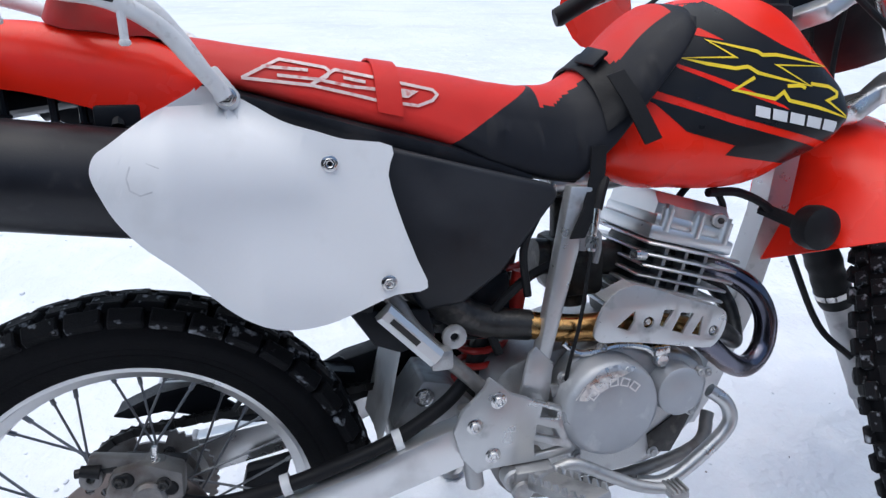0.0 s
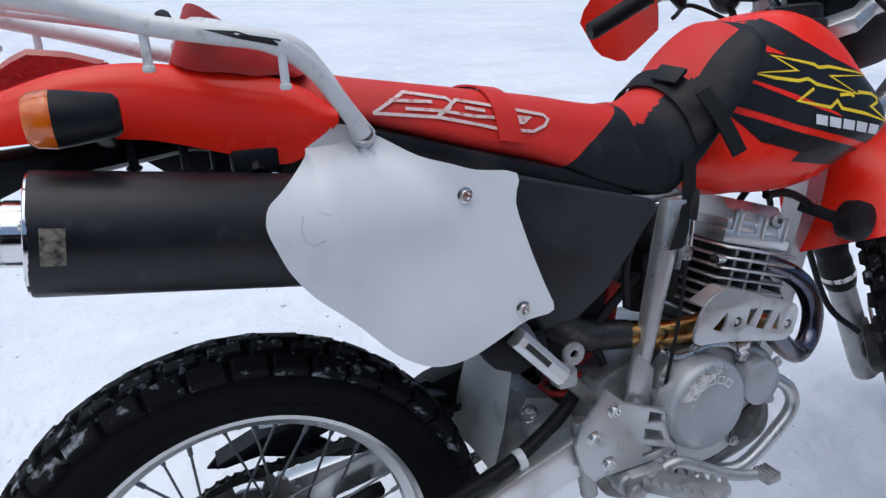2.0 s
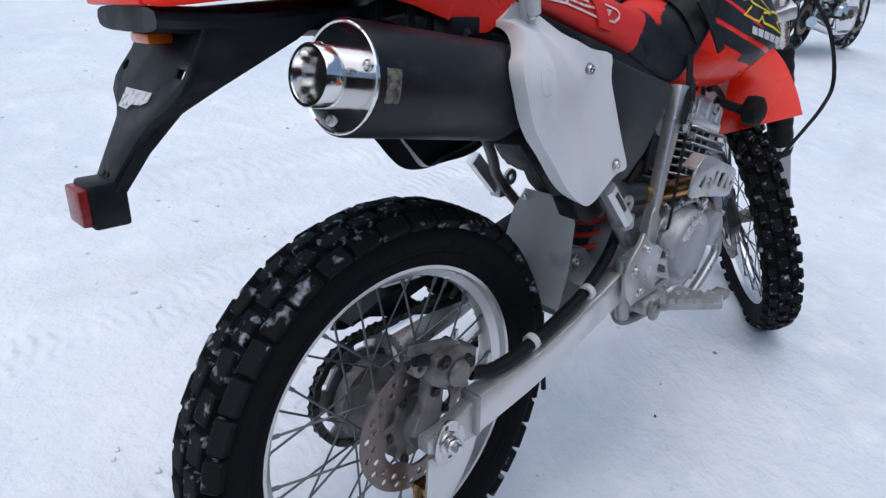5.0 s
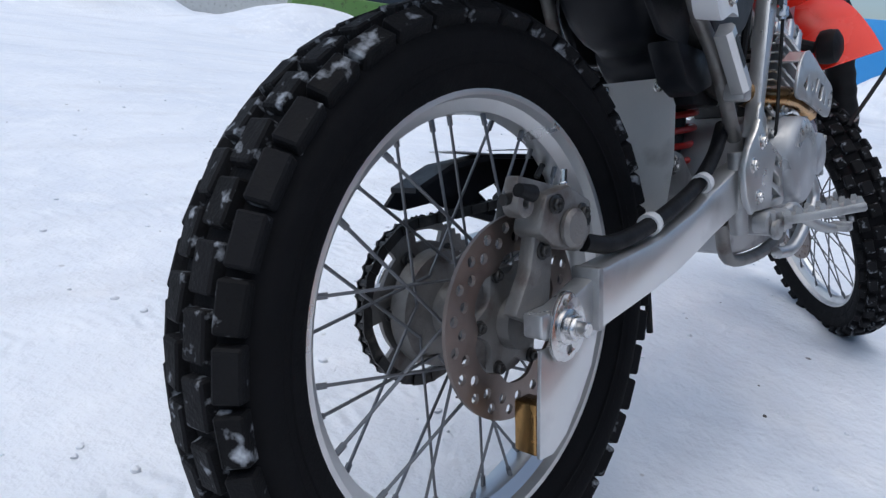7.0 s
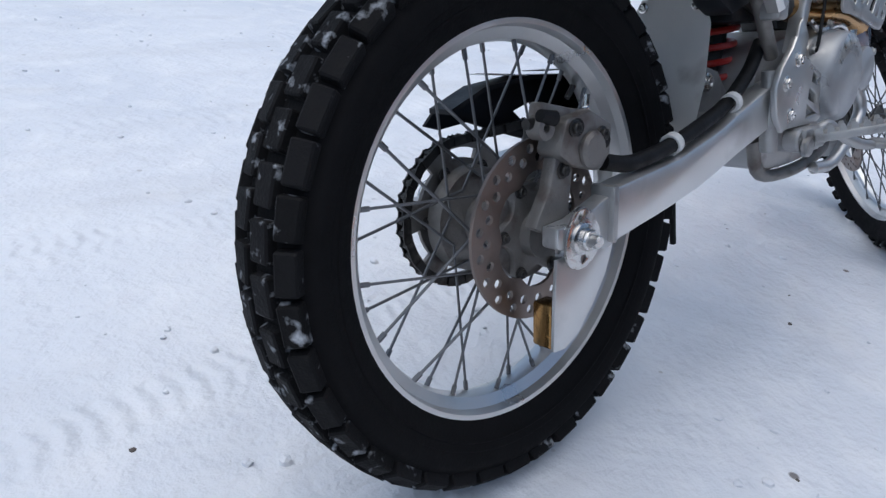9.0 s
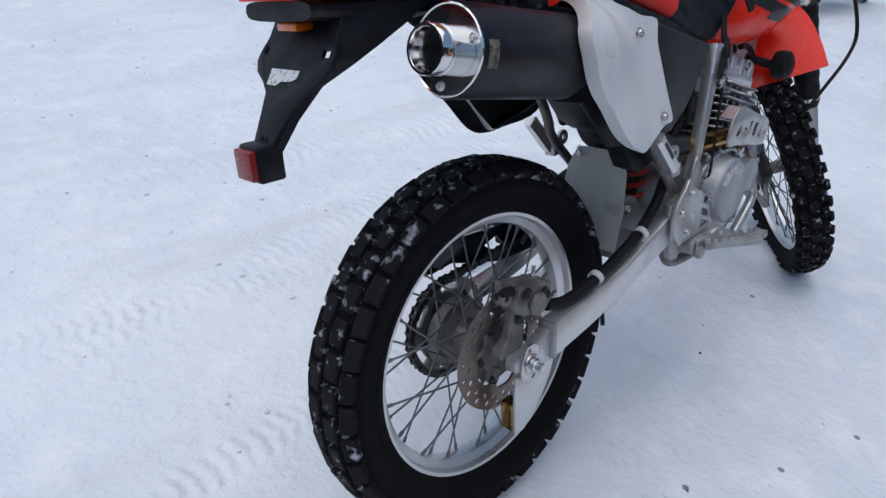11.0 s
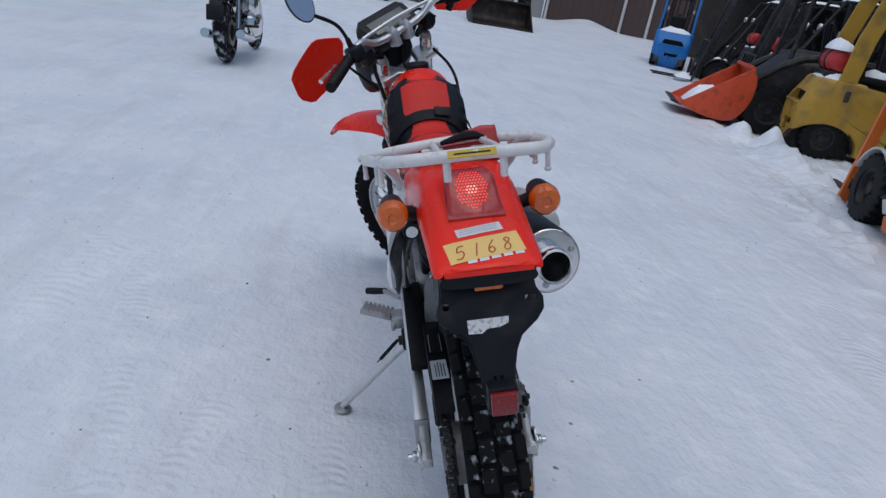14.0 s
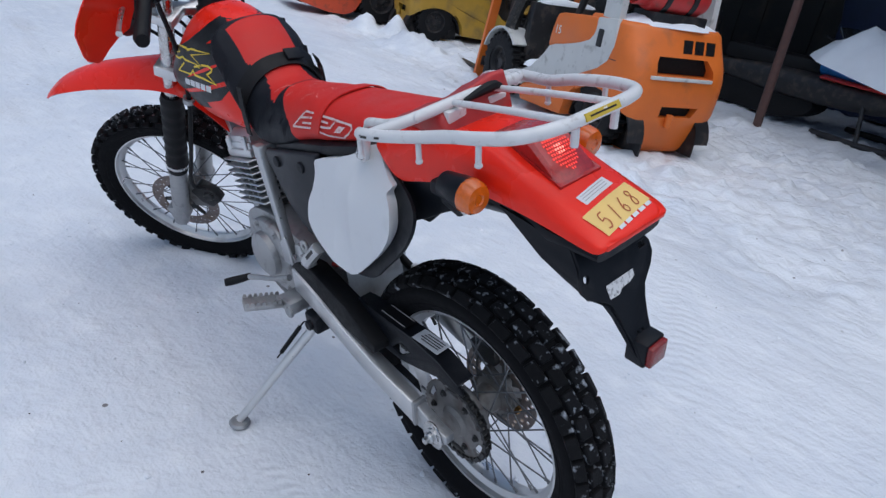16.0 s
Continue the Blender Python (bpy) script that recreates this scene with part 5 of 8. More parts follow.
part("lock_face", moved(disc(0.011, 0, -0.003, axis="x", n=16), pose(-0.0755, 0.10, 0.905)), STEEL, bike)

# black under-tail and number bracket
part("inner_fender", prism(smoothed([(-0.06, 0.925), (0.09, 0.915), (0.115, 0.85), (0.11, 0.81), (0.07, 0.81), (0.0, 0.855), (-0.05, 0.89)], 2, True), 0.078, 0.086, 0.003), BLACK, bike, "black plastic inner fender")
part("under_tail", loft([super_ring(x, 0, z, w, h, 3.5, 16) for x, z, w, h in ((-0.31, 0.912, 0.074, 0.012), (-0.22, 0.908, 0.076, 0.014), (-0.12, 0.91, 0.06, 0.02), (0.02, 0.925, 0.06, 0.014), (0.10, 0.905, 0.07, 0.018))]), BLACK, bike)
brk = prism(smoothed([(0.072, 0.055), (0.072, 0.018), (0.081, -0.002), (0.083, -0.015), (0.074, -0.030), (0.047, -0.045), (0.036, -0.056), (0.030, -0.085), (0.022, -0.128), (0.022, -0.165), (-0.022, -0.165), (-0.022, -0.127), (-0.027, -0.100), (-0.035, -0.075), (-0.045, -0.055), (-0.072, -0.034), (-0.084, -0.018), (-0.085, 0.0), (-0.076, 0.016), (-0.072, 0.055)], 1),
            -0.004, 0.004, 0.002, [ring_hole(0.067, 0.0, 0.0058, 12), [(-0.074, 0.005), (-0.057, 0.005), (-0.057, -0.004), (-0.074, -0.004)], [(-0.007, -0.112), (-0.003, -0.112), (-0.003, -0.13), (-0.007, -0.13)], [(0.003, -0.112), (0.007, -0.112), (0.007, -0.13), (0.003, -0.13)]])
BRK = Matrix.Translation((-0.289, 0, 0.862)) @ Matrix.Rotation(radians(31.3), 4, "Y") @ Matrix(((0, -1, 0, 0), (1, 0, 0, 0), (0, 0, 1, 0), (0, 0, 0, 1)))
part("number_bracket", brk, BLACK, bike, "black plastic number bracket", BRK)
for s in (-1, 1):
    part("bracket_wall", loft([[(x, s * w, z), (x, s * (w - 0.004), z), (x + d, s * (w - 0.006), z + 0.01), (x + d, s * (w - 0.002), z + 0.01)] for x, z, w, d in ((-0.262, 0.906, 0.073, 0.14), (-0.277, 0.880, 0.074, 0.11), (-0.290, 0.860, 0.080, 0.075), (-0.303, 0.838, 0.074, 0.045), (-0.318, 0.813, 0.040, 0.035), (-0.341, 0.776, 0.029, 0.025), (-0.367, 0.733, 0.022, 0.02))]), BLACK, bike)
part("tail_reflector", box(-0.387, -0.376, -0.022, 0.018, 0.722, 0.760, 0.003), mat("dark_red_reflector", (0.20, 0.008, 0.008), 0.2, vary=0.2, scale=300, bump=0.4, bscale=500), bike, "red rear reflector")
part("reflector_box", box(-0.378, -0.342, -0.025, 0.021, 0.718, 0.764, 0.004), BLACK, bike)
part("bracket_label", moved(prism([(-0.027, -0.024), (0.037, -0.024), (0.037, -0.045), (0.016, -0.046), (0.008, -0.040), (-0.012, -0.039), (-0.026, -0.034)], 0.0045, 0.0052, 0.0), BRK), mat("torn_label", (0.66, 0.66, 0.66), 0.5, dirt=(0.15, 0.15, 0.15), dirt_amt=0.3, dirt_scale=150), bike, "torn white label")
part("plate_lamp", box(-0.300, -0.274, -0.022, 0.022, 0.888, 0.899, 0.003), AMBER, bike)

# side panels
def panel(outline, s, f, material, label):
    """Curved plastic panel: the outline in x, z with its outward bulge f(x, z)."""
    bm = bmesh.new()
    vs = [bm.verts.new((x, 0, z)) for x, z in smoothed(outline, 3, True)]
    es = [bm.edges.new((vs[i], vs[(i + 1) % len(vs)])) for i in range(len(vs))]
    bmesh.ops.triangle_fill(bm, edges=es, use_beauty=True)
    for _ in range(4):
        es = [e for e in bm.edges if e.calc_length() > 0.02]
        if not es:
            break
        bmesh.ops.subdivide_edges(bm, edges=es, cuts=1)
        bmesh.ops.triangulate(bm, faces=bm.faces[:])
    for v in bm.verts:
        v.co.y = s * f(v.co.x, v.co.z)
    bmesh.ops.recalc_face_normals(bm, faces=bm.faces)
    edge = [e for e in bm.edges if e.is_boundary]
    for inward, shrink in ((0.004, 0.004), (0.010, 0.014), (0.016, 0.03)):
        ext = bmesh.ops.extrude_edge_only(bm, edges=edge)
        edge = [g for g in ext["geom"] if isinstance(g, bmesh.types.BMEdge)]
        for g in ext["geom"]:
            if isinstance(g, bmesh.types.BMVert):
                g.co.y -= s * inward
                g.co.x += (0.24 - g.co.x) * shrink
                g.co.z += (0.77 - g.co.z) * shrink
    return part("side_panel", bm, material, bike, label, smooth=60)


def bulge_r(x, z):
    """Flat towards the front, swelling round the muffler towards the rear and down to the lower lip."""
    flat = 0.117 - 0.23 * (x - 0.368) - 0.19 * (z - 0.851) - 0.15 * max(0.0, 0.37 - x) - 0.3 * max(0.0, 0.26 - x)
    zc, yc = 0.855 - 0.148 * (x + 0.155), 0.128 - 0.07 * (x + 0.155)
    dz = (z - zc) / 0.09
    swell = yc + 0.092 * math.sqrt(max(0.0, 1 - dz * dz if z > zc else 1.0)) - 0.35 * max(0.0, x - 0.12)
    low = min(1.0, max(0.0, (zc - z) / 0.13))
    low = low * low * (3 - 2 * low)
    swell += (0.199 - 0.035 * max(0.0, min(x, 0.2) - 0.06) - 0.33 * max(0.0, x - 0.2) - swell) * low
    return 0.5 * (flat + swell + math.sqrt((flat - swell) ** 2 + 0.00004))


def bulge_l(x, z):
    flat = 0.117 - 0.23 * (x - 0.368) - 0.19 * (z - 0.851) - 0.15 * max(0.0, 0.37 - x) - 0.3 * max(0.0, 0.26 - x)
    swell = 0.148 - 0.35 * max(0.0, x - 0.2) - 5 * max(0.0, z - 0.80) ** 2 - 2 * max(0.0, 0.70 - z) ** 2
    return 0.5 * (flat + swell + math.sqrt((flat - swell) ** 2 + 0.0001))


PANEL = [(0.14, 0.921), (0.15, 0.928), (0.176, 0.922), (0.204, 0.907), (0.24, 0.885), (0.278, 0.872), (0.311, 0.861), (0.368, 0.85), (0.361, 0.815), (0.373, 0.761), (0.39, 0.709), (0.401, 0.672), (0.358, 0.67), (0.314, 0.657), (0.271, 0.648), (0.227, 0.651), (0.189, 0.668), (0.161, 0.69), (0.135, 0.719), (0.11, 0.744), (0.086, 0.767), (0.066, 0.795), (0.055, 0.821), (0.048, 0.844), (0.053, 0.862), (0.066, 0.872), (0.093, 0.893), (0.112, 0.906)]
right_panel = panel(PANEL, -1, bulge_r, WHITE, "scuffed white plastic side panel")
to3, dr = sidecast(-1)
SCUFF = mat("scuffed_plastic", (0.55, 0.55, 0.56), 0.6, vary=0.2, scale=120)
for line, wd in (([(0.085, 0.850), (0.081, 0.838), (0.083, 0.826), (0.092, 0.820), (0.104, 0.823)], 0.0016), ([(0.10, 0.852), (0.112, 0.846)], 0.001)):
    decal("scuff", strip(line, wd, False), bvh_of(right_panel), to3, dr, SCUFF, bike, 0.0003, "faint grey scuff")
PANEL_LEFT = [(0.346, 0.846), (0.266, 0.878), (0.211, 0.903), (0.169, 0.929), (0.142, 0.905), (0.113, 0.889), (0.094, 0.882), (0.100, 0.868), (0.081, 0.849), (0.071, 0.809), (0.102, 0.754), (0.163, 0.686), (0.205, 0.652), (0.254, 0.660), (0.327, 0.678), (0.369, 0.703), (0.373, 0.743), (0.355, 0.781), (0.345, 0.819)]
panel(PANEL_LEFT, 1, bulge_l, WHITE, "white plastic side panel")
LINER = [(0.16, 0.90), (0.083, 0.885), (0.030, 0.868), (0.012, 0.845), (0.020, 0.81), (0.055, 0.765), (0.098, 0.718), (0.145, 0.668), (0.19, 0.653), (0.25, 0.651), (0.34, 0.660), (0.37, 0.70), (0.35, 0.80), (0.26, 0.86)]
lb = bmesh.new()
lv = [lb.verts.new((x, bulge_l(x, z) - 0.014 + 0.008 * min(1.0, max(0.0, (0.07 - x) / 0.05)), z)) for x, z in smoothed(LINER, 3, True)]
lf = lb.faces.new(lv)
bmesh.ops.triangulate(lb, faces=[lf])
bmesh.ops.solidify(lb, geom=lb.faces[:], thickness=0.006)
part("panel_liner", lb, BLACK, bike, "black plastic liner behind the side panel", smooth=30)
hexbolts(bike, [(0.29, -bulge_r(0.29, 0.834) - 0.001, 0.834), (0.351, -bulge_r(0.351, 0.686) - 0.001, 0.686)], 0.0075)
# luggage rack
rack = new("luggage_rack")
rack.parent = bike
for s in (-1, 1):
    y = lambda v: v * s
    out = -0.008 if s < 0 else 0.004
    k_, up = (1.0, 0.0) if s > 0 else (0.92, 0.010)
    RAIL = [(0.178, 0.110, 0.914, 0), (0.170, 0.114, 0.928, 0), (0.150, 0.128, 0.955, 0), (0.122, 0.150, 0.984, 0.5), (0.080, 0.174, 1.004, 1), (0.030, 0.168, 1.014, 1), (-0.03, 0.150, 1.026, 1), (-0.09, 0.144, 1.044, 1), (-0.15, 0.142, 1.060, 0.6), (-0.195, 0.130, 1.071, 0.3), (-0.222, 0.102, 1.078, 0), (-0.235, 0.060, 1.082, 0), (-0.238, 0.0, 1.084, 0)]
    part("rail", tube([(x, y(w_ * (k_ if x < 0.13 and x > -0.2 else 1)), z + up * q) for x, w_, z, q in RAIL], 0.0098, 14, 5), WHITE_PAINT, rack, "white painted tubular rail, scuffed")
    part("rail_brace", tube([(0.160, y(0.118), 0.945), (0.135, y(0.125), 0.985), (0.108, y(0.138 * k_), 1.004 + up), (0.06, y(0.135 * k_), 1.015 + up), (0.02, y(0.110), 1.030)], 0.008, 10, 5), WHITE_PAINT, rack)
    part("leg_foot", prism([(0.158, 0.945), (0.172, 0.95), (0.195, 0.917), (0.193, 0.903), (0.18, 0.897), (0.168, 0.905)], (0.102 + out) * s, (0.113 + out) * s, 0.003), WHITE_PAINT, rack)
    part("leg_bolt", bolt((0.18, (0.113 + out) * s, 0.915), 0.0085, (0, s, 0)), STEEL, rack)
    part("long_bar", tube([(0.012, y(0.045), 1.038), (-0.11, y(0.047), 1.060), (-0.236, y(0.047), 1.080)], 0.0055, 10, 2), WHITE_PAINT, rack)
    part("mount_tab", box(-0.002, 0.026, min(y(0.025), y(0.065)), max(y(0.025), y(0.065)), 1.008, 1.03, 0.003), WHITE_PAINT, rack)
    for (x, yy, z) in ((0.09, 0.174 * k_, 1.000 + up), (-0.03, 0.150 * k_, 1.024 + up), (-0.150, 0.142 * k_, 1.058)):
        part("cord_peg", join(tube([(x, y(yy), z), (x, y(yy), z - 0.035)], 0.0045, 8, 1), disc(0.006, z - 0.041, z - 0.034, (x, y(yy), 0), "z", 10, 0.002)), WHITE_PAINT, rack)
    part("cord_peg", tube([(-0.232, y(0.043), 1.08), (-0.232, y(0.043), 1.043)], 0.006, 8, 1), WHITE_PAINT, rack)
part("front_cross_tube", tube([(0.06, -0.158, 1.020), (0.025, -0.11, 1.034), (0.012, 0, 1.040), (0.025, 0.11, 1.028), (0.06, 0.170, 1.009)], 0.0095, 12, 4), WHITE_PAINT, rack)
part("warning_strip", moved(box(-0.0016, 0.0016, -0.036, 0.036, -0.0055, 0.0055, 0.0), pose(-0.2455, 0.006, 1.087, 0, 35, 0)), mat("yellow_label", (0.55, 0.38, 0.03), 0.45), rack, "yellow and black warning strip")
part("warning_line", moved(box(-0.0022, -0.001, -0.027, 0.027, -0.0012, 0.0012), pose(-0.2455, 0.006, 1.087, 0, 35, 0)), INK_BLACK, rack)
for s in (-1, 1):
    rt = bvh_of([c for c in rack.children if c.name.startswith("rail") and (c.data.vertices[0].co.y > 0) == (s > 0)][0])
    to3, dr = sidecast(s)
    decal("paint_scrape", [[(0.02, 1.028), (0.05, 1.025), (0.06, 1.021), (0.09, 1.016), (0.085, 1.010), (0.05, 1.018)]] if s < 0 else [[(0.055, 1.011), (0.075, 1.008), (0.072, 1.004), (0.056, 1.006)], [(0.03, 1.016), (0.04, 1.014), (0.04, 1.010), (0.03, 1.012)]], rt, to3, dr, DARKSTEEL, rack, 0.0006)

# ---- exhaust ----
muf = new("muffler")
muf.parent = bike
MT = pose(-0.155, -0.128, 0.855, 0, 8.5, 4) @ Matrix.Diagonal((1, 0.96, 0.96, 1))
part("can", loft([[(x, 0.0 + 0.060 * rr * math.cos(a), 0.060 * rr * math.sin(a) * 1.04) for a in [2 * math.pi * k / 40 for k in range(40)]] for x, rr in ((0.0, 0.985), (0.003, 1.0), (0.12, 1.02), (0.255, 1.05), (0.30, 0.78), (0.34, 0.43))]), MUFFLER, muf, "matt black muffler can, chipped at its end", MT)
part("end_cap", lathe([(0.0315, -0.0015), (0.0565, -0.0015), (0.0582, -0.003), (0.0595, -0.002), (0.0595, 0.004), (0.057, 0.004)], "x", 48), CHROME, muf, "polished end cap ring", MT)
part("end_face", lathe([(0.0, 0.004), (0.058, 0.003)], "x", 40), STEEL, muf, m=MT)
part("outlet", lathe([(0.0325, 0.004), (0.0325, -0.020), (0.0315, -0.0205), (0.0315, -0.0218), (0.0325, -0.0222), (0.0325, -0.040), (0.0312, -0.0415), (0.0278, -0.0412), (0.0266, -0.0395), (0.0266, 0.05), (0.0, 0.05)], "x", 40), CHROME, muf, "polished steel outlet pipe", MT)
for k in range(3):
    a = radians(40 + 120 * k)
    part("bolt", bolt((-0.0015, 0.046 * math.cos(a), 0.046 * math.sin(a)), 0.0048, (-1, 0, 0), 0.004), STEEL, muf, m=MT)
# black disc across the bore stands in for the shade inside the pipe
part("inner_pipe_dark", lathe([(0.0, 0.0), (0.0264, 0.0)], "x", 24), SOFT, muf, m=MT)
part("chip_mark", moved(lathe([(0.0608, 0.010), (0.0608, 0.03)], "x", 8, arc=34, start=165), MT), mat("chipped_paint", (0.20, 0.17, 0.13), 0.7, vary=0.3, scale=200, dirt=(0.02, 0.02, 0.02), dirt_amt=0.6, dirt_scale=120), muf)
part("muffler_shield", prism([(0.10, 0.80), (0.30, 0.80), (0.345, 0.70), (0.335, 0.632), (0.26, 0.642), (0.17, 0.735), (0.10, 0.748)], -0.105, -0.095, 0.003), BLACK, bike)
part("muffler_bracket", join(tube([(0.06, -0.08, 0.91), (0.06, -0.10, 0.885)], 0.008, 8, 1), box(0.035, 0.085, -0.10, -0.07, 0.885, 0.91, 0.004)), BLACK, bike)
hexbolts(bike, [(0.075, -0.106, 0.872)], 0.009)
for (x, z) in ((0.02, 0.893), (-0.01, 0.895), (-0.06, 0.905)):
    part("fender_screw", join(tube([(x, -0.075, z + 0.03), (x, -0.075, z - 0.004)], 0.005, 8, 1), disc(0.008, z - 0.008, z - 0.002, (x, -0.075, 0), "z", 10, 0.002)), BLACK, bike)

# ---- engine ----
CASE = [(0.50, 0.47), (0.53, 0.52), (0.62, 0.54), (0.69, 0.548), (0.78, 0.535), (0.845, 0.50), (0.862, 0.46), (0.857, 0.404), (0.815, 0.355), (0.76, 0.322), (0.60, 0.315), (0.53, 0.335), (0.50, 0.38)]
part("crankcase", prism(smoothed(CASE, 3, True), -0.085, 0.085, 0.008), ALU, bike, "cast aluminium crankcase")
part("right_case_cover", prism(smoothed([(0.60, 0.40), (0.585, 0.47), (0.605, 0.525), (0.65, 0.552), (0.70, 0.548), (0.735, 0.535), (0.79, 0.525), (0.828, 0.495), (0.835, 0.455), (0.80, 0.41), (0.76, 0.365), (0.70, 0.345), (0.63, 0.355)], 3, True), -0.085, -0.125, 0.01, seg=3), ALU, bike)
clutch = new("clutch_cover")
clutch.parent = bike
part("cover", lathe([(0, -0.165), (0.062, -0.165), (0.069, -0.161), (0.073, -0.152), (0.075, -0.12), (0.0, -0.12)], "y", 56, (0.658, 0, 0.470)), mat("grey_engine_paint", (0.34, 0.35, 0.37), 0.36, 0.3, vary=0.06, scale=30, bump=0.1, bscale=300, dirt=(0.5, 0.5, 0.5), dirt_amt=0.12, dirt_scale=25), clutch, "dull grey round clutch cover, scraped")
# scraped upper edge and raised maker's mark
cct = bvh_of(clutch.children[0])
to3r, drr = sidecast(-1)
decal("scrape", [[(0.598, 0.495), (0.61, 0.512), (0.64, 0.536), (0.675, 0.540), (0.69, 0.530), (0.662, 0.520), (0.64, 0.506), (0.615, 0.492)]], cct, to3r, drr, mat("scraped_metal", (0.66, 0.65, 0.63), 0.3, 0.8, vary=0.3, scale=90, dirt=(0.35, 0.35, 0.36), dirt_amt=0.3, dirt_scale=60), clutch, 0.0006)
mk = []
for k in range(5):
    a = radians(138 - 22 * k)
    cxx, czz = 0.658 + 0.045 * math.cos(a), 0.470 + 0.045 * math.sin(a)
    t = Vector((math.sin(a), -math.cos(a)))
    n_ = Vector((math.cos(a), math.sin(a)))
    c = Vector((cxx, czz))
    mk.append([tuple(c + t * i * 0.0058 + n_ * j * 0.0052) for i, j in ((-1, -1), (1, -1), (1, 1), (-1, 1))])
decal("raised_mark", [q for m4 in mk for q in strip(m4, 0.0022)], cct, to3r, drr, ALU_SAT, clutch, 0.0012)
part("oil_filter_cover", lathe([(0, -0.158), (0.032, -0.158), (0.037, -0.154), (0.039, -0.12), (0, -0.12)], "y", 40, (0.770, 0, 0.478)), clutch.children[0].data.materials[0], bike, "round grey oil filter cover")
hexbolts(bike, [(0.595, -0.127, 0.515), (0.655, -0.127, 0.553), (0.74, -0.127, 0.535), (0.83, -0.127, 0.49), (0.745, -0.127, 0.37), (0.62, -0.127, 0.385), (0.80, -0.150, 0.505), (0.79, -0.150, 0.445)], 0.0065, material=ALU)
# raised dark patch: the shade of a hollow put on as colour
part("case_recess", prism([(0.735, 0.40), (0.80, 0.44), (0.818, 0.445), (0.79, 0.39), (0.775, 0.365), (0.74, 0.37)], -0.124, -0.128, 0.001), DARKSTEEL, bike)
part("left_case_cover", lathe([(0, 0.135), (0.05, 0.135), (0.062, 0.128), (0.07, 0.085), (0, 0.085)], "y", 48, (0.70, 0, 0.440)), ALU, bike)
part("left_case", prism(smoothed([(0.60, 0.36), (0.58, 0.44), (0.63, 0.53), (0.74, 0.53), (0.80, 0.47), (0.78, 0.38), (0.70, 0.345)], 3, True), 0.085, 0.112, 0.008), ALU, bike)
part("sprocket_cover", prism([(0.52, 0.38), (0.53, 0.47), (0.58, 0.49), (0.61, 0.44), (0.60, 0.37)], 0.085, 0.105, 0.008), ALU, bike)
hexbolts(bike, [(0.61, 0.112, 0.37), (0.64, 0.112, 0.52), (0.735, 0.112, 0.52), (0.785, 0.112, 0.46), (0.76, 0.112, 0.375)], 0.0065, (0, 1, 0), ALU)
# cylinder: fins lean forwards
CY = pose(0.772, 0, 0.53, 0, 16, 0)
part("barrel", box(-0.06, 0.065, -0.06, 0.06, 0.0, 0.15, 0.02), DARKSTEEL, bike, m=CY)
for k in range(8):
    w = 0.080 + (0.008 if k > 4 else 0.0)
    part("cooling_fin", box(-0.075, 0.088, -w - 0.012, w + 0.012, 0.026 + 0.0168 * k, 0.0305 + 0.0168 * k, 0.002, 1), ALU_SAT, bike, m=CY)
for s in (-1, 1):
    for x in (-0.03, 0.005, 0.04):
        part("fin_web", box(x - 0.003, x + 0.003, s * 0.06 - 0.022, s * 0.06 + 0.022, 0.02, 0.148, 0.0), ALU, bike, m=CY)
HEAD = CY @ pose(0, 0, 0.150) @ Matrix.Diagonal((1, 1, 0.8, 1))
part("cylinder_head", join(box(-0.07, 0.08, -0.085, 0.085, 0.0, 0.028, 0.006), box(-0.062, 0.075, -0.078, 0.078, 0.02, 0.05, 0.008), box(0.045, 0.085, -0.04, 0.04, 0.0, 0.04, 0.01)), ALU_SAT, bike, "cast aluminium cylinder head", HEAD)
part("rocker_cover", join(loft([[(x, yy * w, zz) for yy, zz in ((-1, 0.045), (-1, 0.068), (-0.75, 0.088), (0.75, 0.088), (1, 0.068), (1, 0.045))] for x, w in ((-0.06, 0.068), (-0.045, 0.074), (0.05, 0.074), (0.072, 0.066))])), ALU_SAT, bike, "cast rocker cover", HEAD)
for (x, y) in ((-0.045, -0.078), (0.06, -0.078), (-0.045, 0.078), (0.06, 0.078), (0.01, -0.078)):
    part("head_bolt", join(tube([(x, y, 0.02), (x, y, 0.062)], 0.009, 12, 1), tube([(x, y, 0.06), (x, y, 0.07)], 0.0065, 6, 1)), ALU_SAT, bike, m=HEAD)
part("cam_plug", disc(0.014, -0.074, -0.082, (0.045, 0, 0.062), r_edge=0.002, n=20), ALU, bike, m=HEAD)
# dark disc on the plug face imitates a shaded socket, nothing is cut
part("cam_plug_hole", disc(0.006, -0.081, -0.0826, (0.045, 0, 0.062), n=12), DARKSTEEL, bike, m=HEAD)
part("spark_plug_lead", tube([(0.80, -0.03, 0.70), (0.83, -0.045, 0.755), (0.86, -0.04, 0.77), (0.90, -0.03, 0.74), (0.92, -0.02, 0.71), (0.90, -0.03, 0.69)], 0.0055, 8, 5), SOFT, bike)
part("breather_hose", tube([(0.86, -0.06, 0.75), (0.92, -0.05, 0.745), (0.98, -0.04, 0.72), (1.0, -0.035, 0.70)], 0.007, 8, 4), SOFT, bike)
